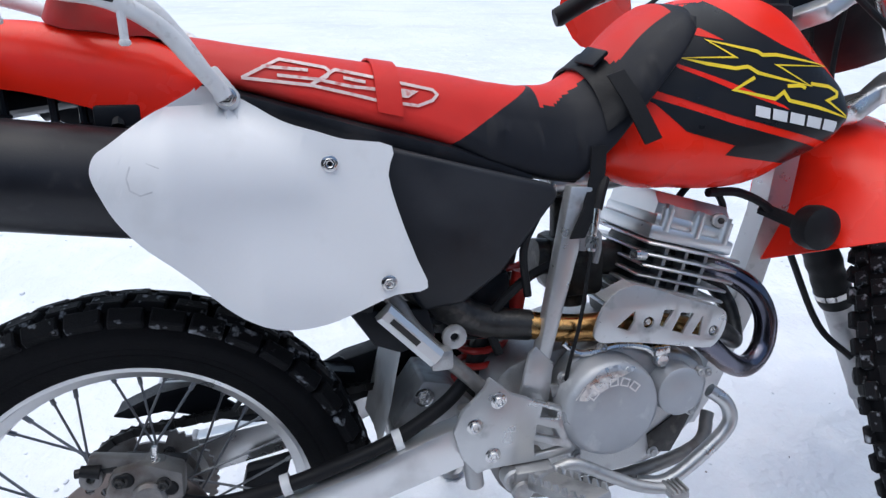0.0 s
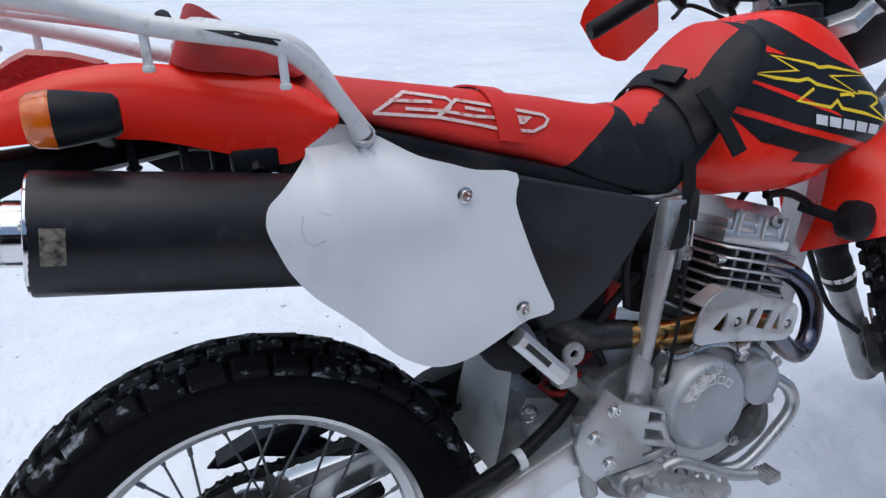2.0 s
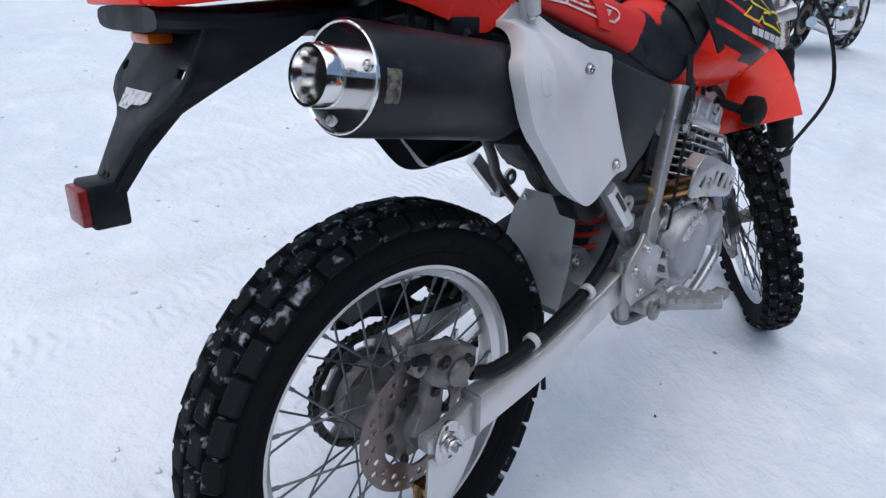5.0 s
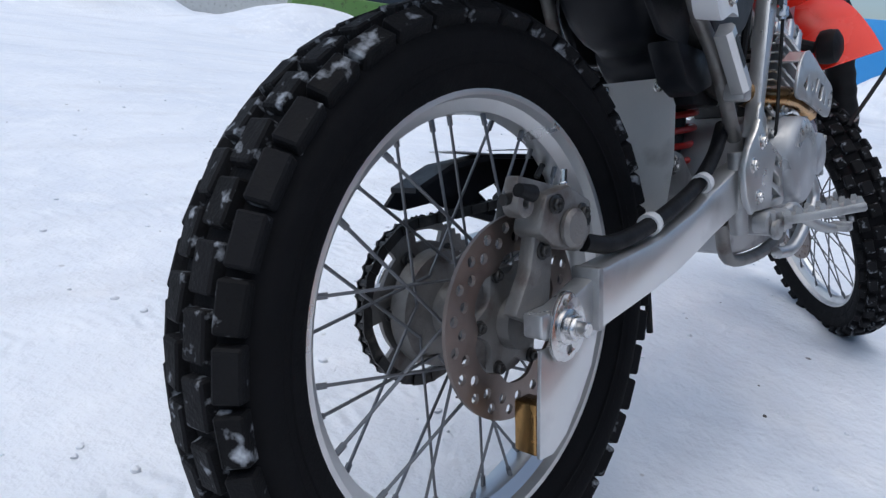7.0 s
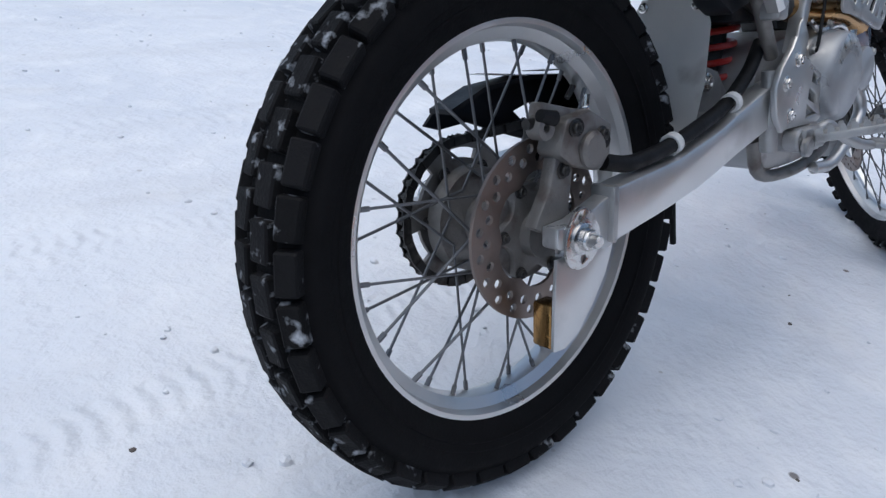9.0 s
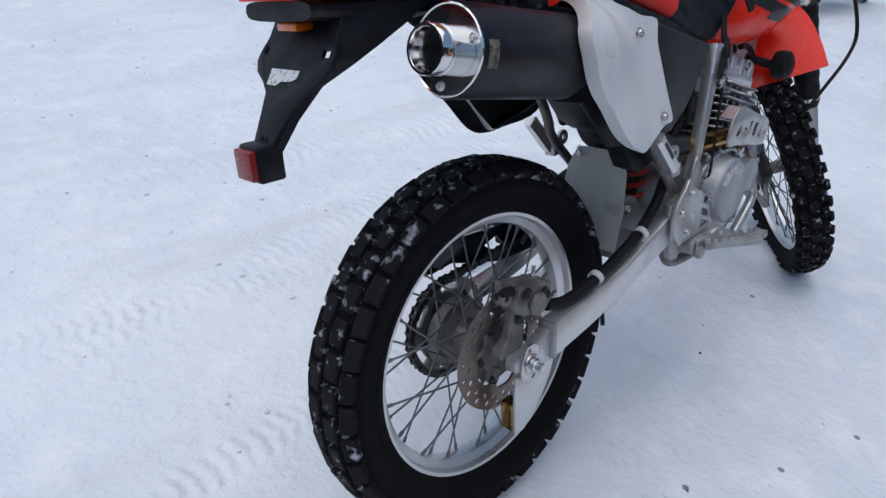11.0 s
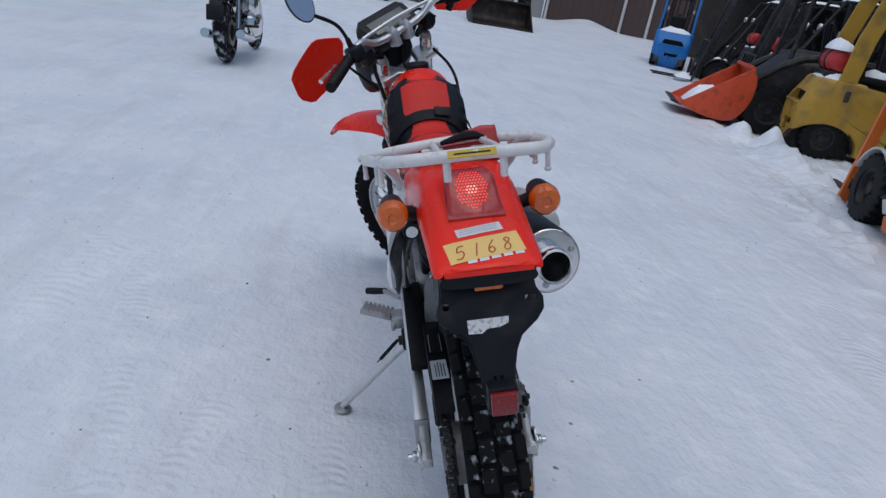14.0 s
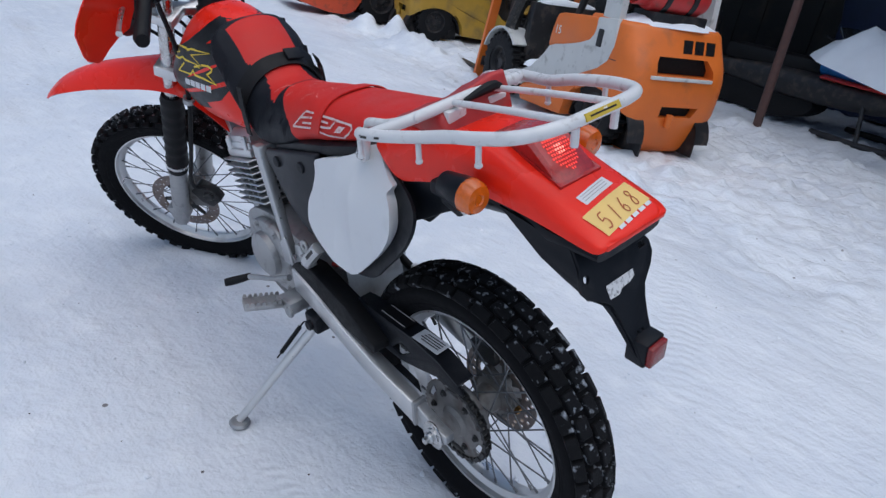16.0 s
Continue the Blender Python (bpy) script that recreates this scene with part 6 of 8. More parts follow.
# heat shield
GUARD = [(0.628, 0.581), (0.634, 0.606), (0.650, 0.634), (0.687, 0.649), (0.755, 0.625), (0.815, 0.604), (0.835, 0.592), (0.834, 0.567), (0.82, 0.546), (0.799, 0.543), (0.728, 0.558), (0.67, 0.568), (0.642, 0.570)]
GH = [[(0.662, 0.591), (0.690, 0.612), (0.689, 0.596), (0.681, 0.583)], [(0.728, 0.585), (0.735, 0.608), (0.750, 0.606), (0.735, 0.582)], [(0.748, 0.575), (0.762, 0.601), (0.782, 0.597), (0.766, 0.569)], [(0.780, 0.566), (0.797, 0.592), (0.794, 0.562)], ring_hole(0.711, 0.592, 0.0085, 12), ring_hole(0.816, 0.567, 0.0080, 12)]
part("heat_shield", prism(smoothed(GUARD, 2, True), -0.150, -0.155, 0.002, GH), SILVER, bike, "silver pressed exhaust heat shield with slots")
part("heat_shield_lip", loft([[(x, -0.150, z), (x, -0.155, z + 0.001), (x - 0.002, -0.125, z + 0.004), (x - 0.002, -0.122, z)] for x, z in ((0.645, 0.628), (0.687, 0.646), (0.755, 0.623), (0.83, 0.595))]), SILVER, bike)
for (x, z) in ((0.711, 0.592), (0.816, 0.567)):
    part("shield_screw", bolt((x, -0.146, z), 0.0052), STEEL, bike)
part("header_pipe", tube([(0.845, -0.03, 0.635), (0.905, -0.045, 0.618), (0.95, -0.065, 0.588), (0.972, -0.075, 0.54), (0.965, -0.08, 0.492), (0.93, -0.09, 0.470), (0.885, -0.105, 0.488), (0.835, -0.115, 0.53), (0.80, -0.115, 0.56)], 0.0175, 16, 5), BLUEPIPE, bike, "heat-blued steel header pipe")
part("header_pipe", tube([(0.85, 0.02, 0.62), (0.91, 0.01, 0.60), (0.94, -0.02, 0.55), (0.935, -0.05, 0.50), (0.89, -0.085, 0.53), (0.83, -0.105, 0.558)], 0.0145, 14, 5), DARKSTEEL, bike)
part("mid_pipe", tube([(0.82, -0.115, 0.55), (0.72, -0.115, 0.575), (0.62, -0.10, 0.575), (0.55, -0.088, 0.585)], 0.0205, 16, 4), BRASS, bike, "straw-coloured heat-tinted pipe")
part("rear_pipe", tube([(0.56, -0.088, 0.583), (0.48, -0.082, 0.60), (0.40, -0.085, 0.66), (0.33, -0.085, 0.74), (0.22, -0.095, 0.805)], [0.022, 0.024, 0.026, 0.028, 0.03], 16, 4), DARKSTEEL, bike)
# carburettor side
part("carburettor", join(box(0.62, 0.70, -0.05, 0.05, 0.60, 0.69, 0.015), tube([(0.66, 0, 0.58), (0.66, 0, 0.75)], 0.03, 14, 1), tube([(0.60, 0, 0.66), (0.74, 0, 0.645)], 0.028, 14, 1)), DARKSTEEL, bike, "dark carburettor body")
part("throttle_linkage", join(disc(0.022, -0.06, -0.066, (0.655, 0, 0.70), n=20), tube([(0.64, -0.068, 0.735), (0.675, -0.068, 0.70), (0.67, -0.068, 0.66)], 0.006, 8, 2)), ALU, bike)
part("choke_knob", tube([(0.735, -0.095, 0.672), (0.715, -0.10, 0.676)], 0.008, 10, 1), STEEL, bike)
part("clutch_cable", tube([(0.64, -0.125, 0.745), (0.632, -0.128, 0.68), (0.62, -0.13, 0.60), (0.60, -0.135, 0.53), (0.598, -0.13, 0.50)], 0.0028, 8, 4), SOFT, bike)
part("cable_adjuster", join(tube([(0.642, -0.125, 0.755), (0.634, -0.127, 0.695)], 0.006, 10, 1), tube([(0.6365, -0.1265, 0.715), (0.6345, -0.127, 0.700)], 0.009, 6, 1)), STEEL, bike)
part("cable_sleeve", tube([(0.66, -0.11, 0.79), (0.65, -0.12, 0.775), (0.642, -0.125, 0.752)], 0.008, 8, 3), SOFT, bike)
part("clutch_arm", prism([(0.575, 0.505), (0.61, 0.500), (0.615, 0.488), (0.58, 0.485)], -0.128, -0.120, 0.002), ALU, bike)
part("oil_line", tube([(0.60, -0.118, 0.562), (0.625, -0.125, 0.545), (0.68, -0.13, 0.552), (0.72, -0.13, 0.545), (0.745, -0.128, 0.525)], 0.005, 8, 4), STEEL, bike)
part("oil_banjo", join(disc(0.011, -0.125, -0.138, (0.748, 0, 0.522), n=14, r_edge=0.002), box(0.735, 0.76, -0.138, -0.124, 0.53, 0.545, 0.003)), STEEL, bike)
part("wiring_loom", tube([(0.60, -0.06, 0.66), (0.55, -0.09, 0.65), (0.50, -0.09, 0.60), (0.51, -0.10, 0.55)], 0.007, 8, 4), SOFT, bike)
part("wiring_loom", tube([(0.57, -0.10, 0.75), (0.545, -0.105, 0.70), (0.555, -0.095, 0.63)], 0.006, 8, 4), SOFT, bike)
part("battery_box", box(0.44, 0.54, -0.07, 0.07, 0.56, 0.66, 0.01), BLACK, bike)
part("horn", join(lathe([(0, -0.026), (0.020, -0.026), (0.033, -0.018), (0.0355, -0.004), (0.033, 0.012), (0.018, 0.02), (0, 0.02)], "y", 28, (1.027, -0.095, 0.69)), tube([(1.02, -0.075, 0.69), (0.99, -0.02, 0.71)], 0.011, 8, 1)), SOFT, bike, "round black horn")
# pedals, pegs, stand
part("brake_pedal", tube([(0.505, -0.150, 0.385), (0.542, -0.155, 0.38), (0.575, -0.160, 0.392), (0.60, -0.165, 0.398), (0.645, -0.172, 0.376), (0.69, -0.185, 0.358), (0.73, -0.195, 0.352)], [0.012, 0.010, 0.009, 0.009, 0.009, 0.009, 0.008], 10, 4), ALU, bike, "forged aluminium brake pedal")
part("brake_pedal_tip", join(box(0.722, 0.750, -0.218, -0.185, 0.347, 0.358, 0.003), *[box(0.724 + 0.007 * k, 0.728 + 0.007 * k, -0.217, -0.187, 0.357, 0.363, 0.001) for k in range(4)]), ALU, bike)
part("brake_pivot", join(disc(0.017, -0.135, -0.16, (0.512, 0, 0.383), n=18, r_edge=0.003), disc(0.006, -0.159, -0.162, (0.512, 0, 0.383), n=10)), ALU, bike)
part("brake_cylinder", tube([(0.452, -0.128, 0.49), (0.455, -0.130, 0.43), (0.462, -0.132, 0.37)], 0.013, 14, 2), ALU, bike, "rear brake master cylinder")
for s in (-1, 1):
    fp = new("footpeg")
    fp.parent = bike
    rot = pose(0.545 if s < 0 else 0.56, 0.165 * s, 0.385, 12 * s, 0, -22 * s if s < 0 else -18)
    y0, y1 = (-0.11, 0.0) if s < 0 else (0.0, 0.095)
    part("peg_body", join(box(-0.024, 0.024, y0, y1, -0.008, 0.006, 0.004), box(-0.010, 0.010, -0.012, 0.012, -0.016, 0.012, 0.003)), ALU, fp, "cleated metal footpeg", rot)
    for k in range(7):
        for x in (-0.022, 0.019):
            yk = y0 + (y1 - y0) * (k + 0.5) / 7
            part("peg_tooth", loft([[(x, yk - 0.006, 0.004), (x + 0.003, yk - 0.006, 0.004), (x + 0.003, yk + 0.006, 0.004), (x, yk + 0.006, 0.004)], [(x, yk - 0.003, 0.015), (x + 0.003, yk - 0.003, 0.015), (x + 0.003, yk + 0.003, 0.015), (x, yk + 0.003, 0.015)]]), ALU, fp, m=rot, smooth=0)
    part("peg_bracket", join(box(0.51, 0.57, min(0.10 * s, 0.168 * s), max(0.10 * s, 0.168 * s), 0.362, 0.40, 0.006), disc(0.016, 0.16 * s, 0.172 * s, (0.52, 0, 0.372), n=16, r_edge=0.003)), ALU, bike)
part("shift_lever", tube([(0.56, 0.13, 0.44), (0.62, 0.15, 0.415), (0.66, 0.165, 0.405), (0.695, 0.185, 0.40)], [0.009, 0.007, 0.007, 0.008], 10, 4), ALU, bike, "gear shift lever")
part("shift_rubber", tube([(0.692, 0.178, 0.40), (0.71, 0.215, 0.395), (0.722, 0.24, 0.393)], [0.009, 0.0115, 0.0105], 12, 2), SOFT, bike, "black rubber shift pad")
# side stand reaches the snow
foot_w = Vector((0.550, 0.284, 0.004))
foot_b = bike.matrix_world.inverted() @ foot_w
stand = new("side_stand")
stand.parent = bike
top = Vector((0.455, 0.128, 0.352))
dd = (foot_b - top)
part("stand_leg", tube([top, top + dd * 0.5, foot_b], [0.0125, 0.0115, 0.0105], 14, 1), ALU_SAT, stand, "silver side stand tube")
fm = bike.matrix_world.inverted() @ pose(foot_w.x, foot_w.y, -0.009)
part("stand_foot", lathe([(0, 0.0), (0.026, 0.0), (0.028, 0.004), (0.024, 0.010), (0, 0.012)], "z", 24), ALU, stand, m=fm)
part("stand_pivot", join(box(0.43, 0.485, 0.10, 0.145, 0.335, 0.385, 0.008), disc(0.014, 0.14, 0.155, (0.457, 0, 0.357), n=16, r_edge=0.002)), BLACK, stand)
sp = []
a, b = top + Vector((0.03, 0.02, 0.0)), top + dd * 0.42 + Vector((0.022, 0.004, 0.012))
for k in range(121):
    q = k / 120
    e = a + (b - a) * (0.15 + 0.7 * q)
    sp.append(e + Vector((math.cos(2 * math.pi * k / 8), 0.3 * math.sin(2 * math.pi * k / 8), 0.6 * math.sin(2 * math.pi * k / 8))) * 0.006)
part("stand_spring", join(tube(sp, 0.0018, 5, 1), tube([a, a + (b - a) * 0.15], 0.002, 6, 1), tube([a + (b - a) * 0.85, b], 0.002, 6, 1), tube([a + (b - a) * 0.15, a + (b - a) * 0.85], 0.0055, 8, 1)), SOFT, stand)
part("drain_hose", tube([(0.32, -0.05, 0.40), (0.322, -0.055, 0.33), (0.335, -0.055, 0.235)], 0.005, 8, 2), SOFT, bike, "thin black overflow hose")

# ---- handlebar and controls ----
STEERH = pose(-0.02, -0.03, 0.04) @ STEERM @ pose(0, 0, 0.018) @ Matrix.Diagonal((1, 0.88, 1, 1))
bar = new("handlebar")
bar.parent = bike
part("bar_tube", tube([(0.985, 0.40, 1.085), (1.02, 0.27, 1.115), (1.045, 0.19, 1.132), (1.07, 0.12, 1.105), (1.072, 0.06, 1.098), (1.072, 0.0, 1.098), (1.072, -0.06, 1.098), (1.07, -0.12, 1.105), (1.045, -0.19, 1.132), (1.02, -0.27, 1.115), (0.985, -0.40, 1.085)], 0.0112, 14, 5), ALU_SAT, bar, "silver handlebar tube", STEERH)
part("cross_bar", tube([(1.06, 0.165, 1.135), (1.065, 0.0, 1.140), (1.06, -0.165, 1.135)], 0.006, 10, 3), ALU_SAT, bar, m=STEERH)
LEFTGUARD = Matrix(((0.8873, -0.2235, -0.4944, 0.4971), (0.2436, 0.7017, -0.0393, -0.1514), (0.3917, 0.0698, 1.1442, -0.6606), (0, 0, 0, 1)))
for s in (-1, 1):
    part("bar_clamp", join(box(1.05, 1.094, 0.033 * s - 0.013, 0.033 * s + 0.013, 1.06, 1.116, 0.006), bolt((1.06, 0.033 * s, 1.115), 0.006, (0, 0, 1)), bolt((1.085, 0.033 * s, 1.115), 0.006, (0, 0, 1))), ALU_SAT, bar, m=STEERH)
    part("grip", tube([(0.98, 0.41 * s, 1.083), (0.985, 0.405 * s, 1.084), (1.018, 0.285 * s, 1.112), (1.02, 0.28 * s, 1.113)], [0.016, 0.0175, 0.0165, 0.019], 16, 1), SOFT, bar, "black rubber grip", STEERH)
    part("switch_box", join(moved(box(-0.03, 0.03, -0.024, 0.024, -0.022, 0.022, 0.008), pose(1.02, 0.245 * s, 1.118, 0, 0, -12 * s)), tube([(1.03, 0.24 * s, 1.10), (1.05, 0.23 * s, 1.08)], 0.012, 10, 1)), BLACK, bar, m=STEERH)
    part("lever_perch", moved(box(-0.02, 0.028, -0.016, 0.016, -0.014, 0.014, 0.005), pose(1.045, 0.215 * s, 1.122, 0, 0, -12 * s)), BLACK, bar, m=STEERH)
    part("lever", tube([(1.065, 0.22 * s, 1.118), (1.075, 0.27 * s, 1.112), (1.062, 0.33 * s, 1.105), (1.045, 0.38 * s, 1.10), (1.035, 0.40 * s, 1.098)], [0.007, 0.006, 0.0055, 0.0055, 0.0075], 10, 4), ALU_SAT, bar, "bare aluminium lever", STEERH)
    gout = [(0.215, 1.20), (0.225, 1.215), (0.29, 1.208), (0.305, 1.20), (0.372, 1.135), (0.384, 1.115), (0.372, 1.065), (0.362, 1.05), (0.335, 1.036), (0.32, 1.036), (0.235, 1.09), (0.22, 1.13)]
    gs = bmesh.new()
    vs = [gs.verts.new((0, y_, z_)) for y_, z_ in [(0.285 + (a - 0.27) * 1.38, 1.12 + (b - 1.13) * 0.92) for a, b in gout]]
    gs.faces.new(vs)
    bmesh.ops.poke(gs, faces=gs.faces[:])
    bmesh.ops.subdivide_edges(gs, edges=gs.edges[:], cuts=2, use_grid_fill=True)
    for v in gs.verts:
        v.co.x = 1.115 - 1.6 * (v.co.y - 0.285) ** 2 - 1.2 * (v.co.z - 1.13) ** 2
        v.co.y *= s
    bmesh.ops.recalc_face_normals(gs, faces=gs.faces[:])
    bmesh.ops.solidify(gs, geom=gs.faces[:], thickness=0.003)
    part("hand_guard", gs, RED, bar, "red plastic hand guard", LEFTGUARD if s > 0 else STEERH)
    part("front_turn_signal", join(lathe([(0, -0.03), (0.02, -0.03), (0.029, -0.018), (0.031, 0.0), (0, 0.0)], "x", 28, (1.10, 0.155 * s, 1.075)), tube([(1.10, 0.14 * s, 1.07), (1.10, 0.09 * s, 1.05)], 0.010, 10, 1)), BLACK, bar, m=STEERH)
    part("front_signal_lens", lathe([(0.031, 0.0), (0.030, 0.016), (0.02, 0.024), (0, 0.025)], "x", 28, (1.10, 0.155 * s, 1.075)), AMBER, bar, m=STEERH)
mir = new("mirror")
mir.parent = bike
part("mirror_stem", tube([(1.04, 0.235, 1.125), (1.045, 0.235, 1.17), (1.05, 0.25, 1.215), (1.055, 0.31, 1.265), (1.06, 0.335, 1.285)], 0.006, 10, 4), BLACK, mir, m=STEERH)
part("stem_boot", tube([(1.04, 0.235, 1.128), (1.042, 0.235, 1.165)], [0.011, 0.008], 12, 1), SOFT, mir, m=STEERH)
MM = pose(-0.005, -0.022, -0.028) @ STEERH @ pose(1.06, 0.345, 1.345, 0, 9, 12)
part("mirror_shell", lathe([(0, 0.02), (0.03, 0.017), (0.048, 0.008), (0.052, 0.0), (0.050, -0.003), (0.048, -0.001)], "x", 36), BLACK, mir, m=MM @ Matrix.Diagonal((1, 1.0, 1.15, 1)))
part("mirror_glass", lathe([(0, -0.0015), (0.0485, -0.0015)], "x", 36), mat("mirror_glass", (0.85, 0.87, 0.88), 0.03, 1.0, vary=0.0, rvar=0.0), mir, m=MM @ Matrix.Diagonal((1, 1.0, 1.15, 1)))
# instruments and headlight shell
dash = new("instrument_panel")
dash.parent = bike
DM = pose(-0.054, -0.073, -0.015) @ STEERM @ pose(1.185, -0.01, 1.19, 0, -38, 0)
part("dash_shell", loft([[(x, yy * w, z) for yy, z in ((-1, 0.0), (-0.92, 0.03), (0.92, 0.03), (1, 0.0), (0.9, -0.03), (-0.9, -0.03))] for x, w in ((-0.052, 0.085), (-0.045, 0.10), (0.03, 0.105), (0.05, 0.09))]), BLACK, dash, "black instrument housing", DM)
part("dash_display", box(-0.035, 0.022, -0.075, 0.075, 0.030, 0.0325, 0.001), mat("display_window", (0.10, 0.11, 0.10), 0.15), dash, "dark grey display window", DM)
part("dash_cluster", box(-0.047, -0.037, -0.07, 0.07, 0.029, 0.034, 0.001), INK_BLACK, dash, m=DM)
for k in range(4):
    part("indicator", disc(0.004, 0.034, 0.0355, (-0.042, -0.045 + 0.03 * k, 0), "z", 10), (AMBER, PAPER, AMBER, REDLENS)[k], dash, m=DM)
part("headlight_shell", loft([super_ring(x, 0, z, w, h, 3.0, 24) for x, z, w, h in ((1.14, 1.06, 0.085, 0.06), (1.18, 1.05, 0.10, 0.085), (1.24, 1.02, 0.10, 0.09), (1.27, 1.0, 0.09, 0.08))]), BLACK, bike, "black headlight shell", pose(0.05, -0.03, 0.03) @ STEERM)
part("headlight_glass", moved(lathe([(0, 0.012), (0.05, 0.008), (0.068, 0.0)], "x", 28), pose(1.27, 0, 1.0, 0, 10, 0)), mat("headlight_glass", (0.6, 0.62, 0.64), 0.08, 0.6), bike, m=pose(0.05, -0.03, 0.03) @ STEERM)
for i, y in enumerate((0.16, 0.05, -0.05, -0.15)):
    part("control_cable", tube([(1.05, y * 1.3, 1.12), (1.11, y * 1.1, 1.14 + 0.02 * (i % 2)), (1.16, y * 0.6, 1.05), (1.10, y * 0.35, 0.93), (1.02, y * 0.3, 0.84)], 0.0045, 8, 5), SOFT, bar, m=STEERM)

# ---- yard: materials ----
ORANGE = mat("orange_machine_paint", (0.70, 0.16, 0.02), 0.42, vary=0.06, scale=6, dirt=(0.5, 0.13, 0.03), dirt_amt=0.1, dirt_scale=4)
OCHRE = mat("worn_yellow_paint", (0.46, 0.27, 0.03), 0.5, vary=0.1, scale=8, dirt=(0.22, 0.14, 0.04), dirt_amt=0.35, dirt_scale=4)
BLUEP = mat("blue_machine_paint", (0.02, 0.16, 0.48), 0.4, vary=0.06, scale=6)
REDP = mat("orange_red_paint", (0.58, 0.07, 0.02), 0.5, vary=0.1, scale=8, dirt=(0.30, 0.05, 0.02), dirt_amt=0.3, dirt_scale=9)
CREAM = mat("off_white_machine_paint", (0.58, 0.58, 0.56), 0.42, vary=0.05, scale=8, dirt=(0.35, 0.34, 0.32), dirt_amt=0.15)
IRON = mat("black_machine_iron", (0.018, 0.018, 0.020), 0.5, vary=0.35, scale=12, dirt=(0.06, 0.045, 0.038), dirt_amt=0.3, spec=0.4)
WORNIRON = mat("worn_bucket_steel", (0.035, 0.028, 0.024), 0.5, 0.4, vary=0.3, scale=5, dirt=(0.085, 0.06, 0.045), dirt_amt=0.3, dirt_scale=4)
GASRED = mat("red_gas_bottle", (0.50, 0.03, 0.03), 0.4, dirt=(0.3, 0.05, 0.04), dirt_amt=0.2)
FRESH = mat("fresh_snow", (0.82, 0.85, 0.90), 0.7, vary=0.02, scale=10, bump=0.5, bscale=50)
GLASS = mat("dark_car_glass", (0.02, 0.024, 0.03), 0.08, spec=0.6)
LAMP = mat("car_lamp_glass", (0.55, 0.56, 0.58), 0.1, 0.3)
RUST = mat("rust_brown_paint", (0.10, 0.05, 0.042), 0.6, vary=0.2, scale=20)
YARD = Matrix.Rotation(radians(-19), 4, "Z")


def thing(name, m, label, category, group=""):
    ob = new(name)
    ob.matrix_world = m
    return tagged(ob, label, category, group)


def snow_cap(name, m, sx, sy, h, label, seed=1.0):
    """Soft uneven snow lying on something: a low dome with a ragged edge."""
    secs = []
    n = 48
    for q in (1.0, 0.97, 0.9, 0.8, 0.66, 0.5, 0.3, 0.02):
        ring = []
        for k in range(n):
            a = 2 * math.pi * k / n
            c, s = math.cos(a), math.sin(a)
            e = 1 + (0.12 * noise.noise((c * 2 + seed, s * 2, seed)) + 0.09 * noise.noise((c * 7, s * 7 + seed, q))) * min(1.0, q * 1.5) - 0.06
            x, y = math.copysign(abs(c) ** 0.7, c) * sx * q * e, math.copysign(abs(s) ** 0.7, s) * sy * q * e
            lump = 1 + 0.45 * noise.noise((x * 5, y * 5, seed)) + 0.3 * noise.noise((x * 14, y * 14, seed + 3))
            ring.append((x, y, h * (1 - q ** 3) * lump if q < 1 else -0.01))
        secs.append(ring)
    ob = part(name, loft(secs), FRESH, smooth=80)
    ob.matrix_world = m
    return tagged(ob, label, "snow", kind="stuff")


def machine_tyre(parent, x, y, r, w, rim_mat, lugs=24):
    """Solid industrial tyre with cross lugs, and its rim."""
    whl = new("wheel")
    whl.parent = parent
    at = (x, y, r)
    body = lathe([(r * 0.55, -w / 2), (r * 0.62, -w * 0.5), (r * 0.88, -w * 0.49), (r * 0.97, -w * 0.47), (r, -w * 0.42), (r, -w * 0.05), (r * 0.985, 0.0), (r, w * 0.05), (r, w * 0.42), (r * 0.97, w * 0.47), (r * 0.88, w * 0.49), (r * 0.62, w * 0.5), (r * 0.55, w / 2)], "y", lugs * 4, at)
    for v in body.verts:
        d = Vector((v.co.x - x, 0, v.co.z - r))
        if d.length > r * 0.96:
            turn = (math.atan2(d.z, d.x) / (2 * math.pi) * lugs + (0.5 if v.co.y > y else 0.0) + 0.125) % 1.0
            if turn > 0.5:
                v.co -= d * 0.085
    part("tyre", body, SOFT, whl, smooth=25)
    sg = 1 if y > 0 else -1
    part("rim", lathe([(0, w * 0.30 * sg), (r * 0.16, w * 0.34 * sg), (r * 0.2, w * 0.22 * sg), (r * 0.45, w * 0.2 * sg), (r * 0.5, w * 0.42 * sg), (r * 0.57, w * 0.46 * sg), (r * 0.57, -w * 0.4 * sg)], "y", 28, at), rim_mat, whl)
    for k in range(6):
        a = 2 * math.pi * k / 6
        part("wheel_nut", bolt((x + r * 0.3 * math.cos(a), y + w * 0.22 * sg, r + r * 0.3 * math.sin(a)), 0.013, (0, sg, 0), 0.014), DARKSTEEL, whl)


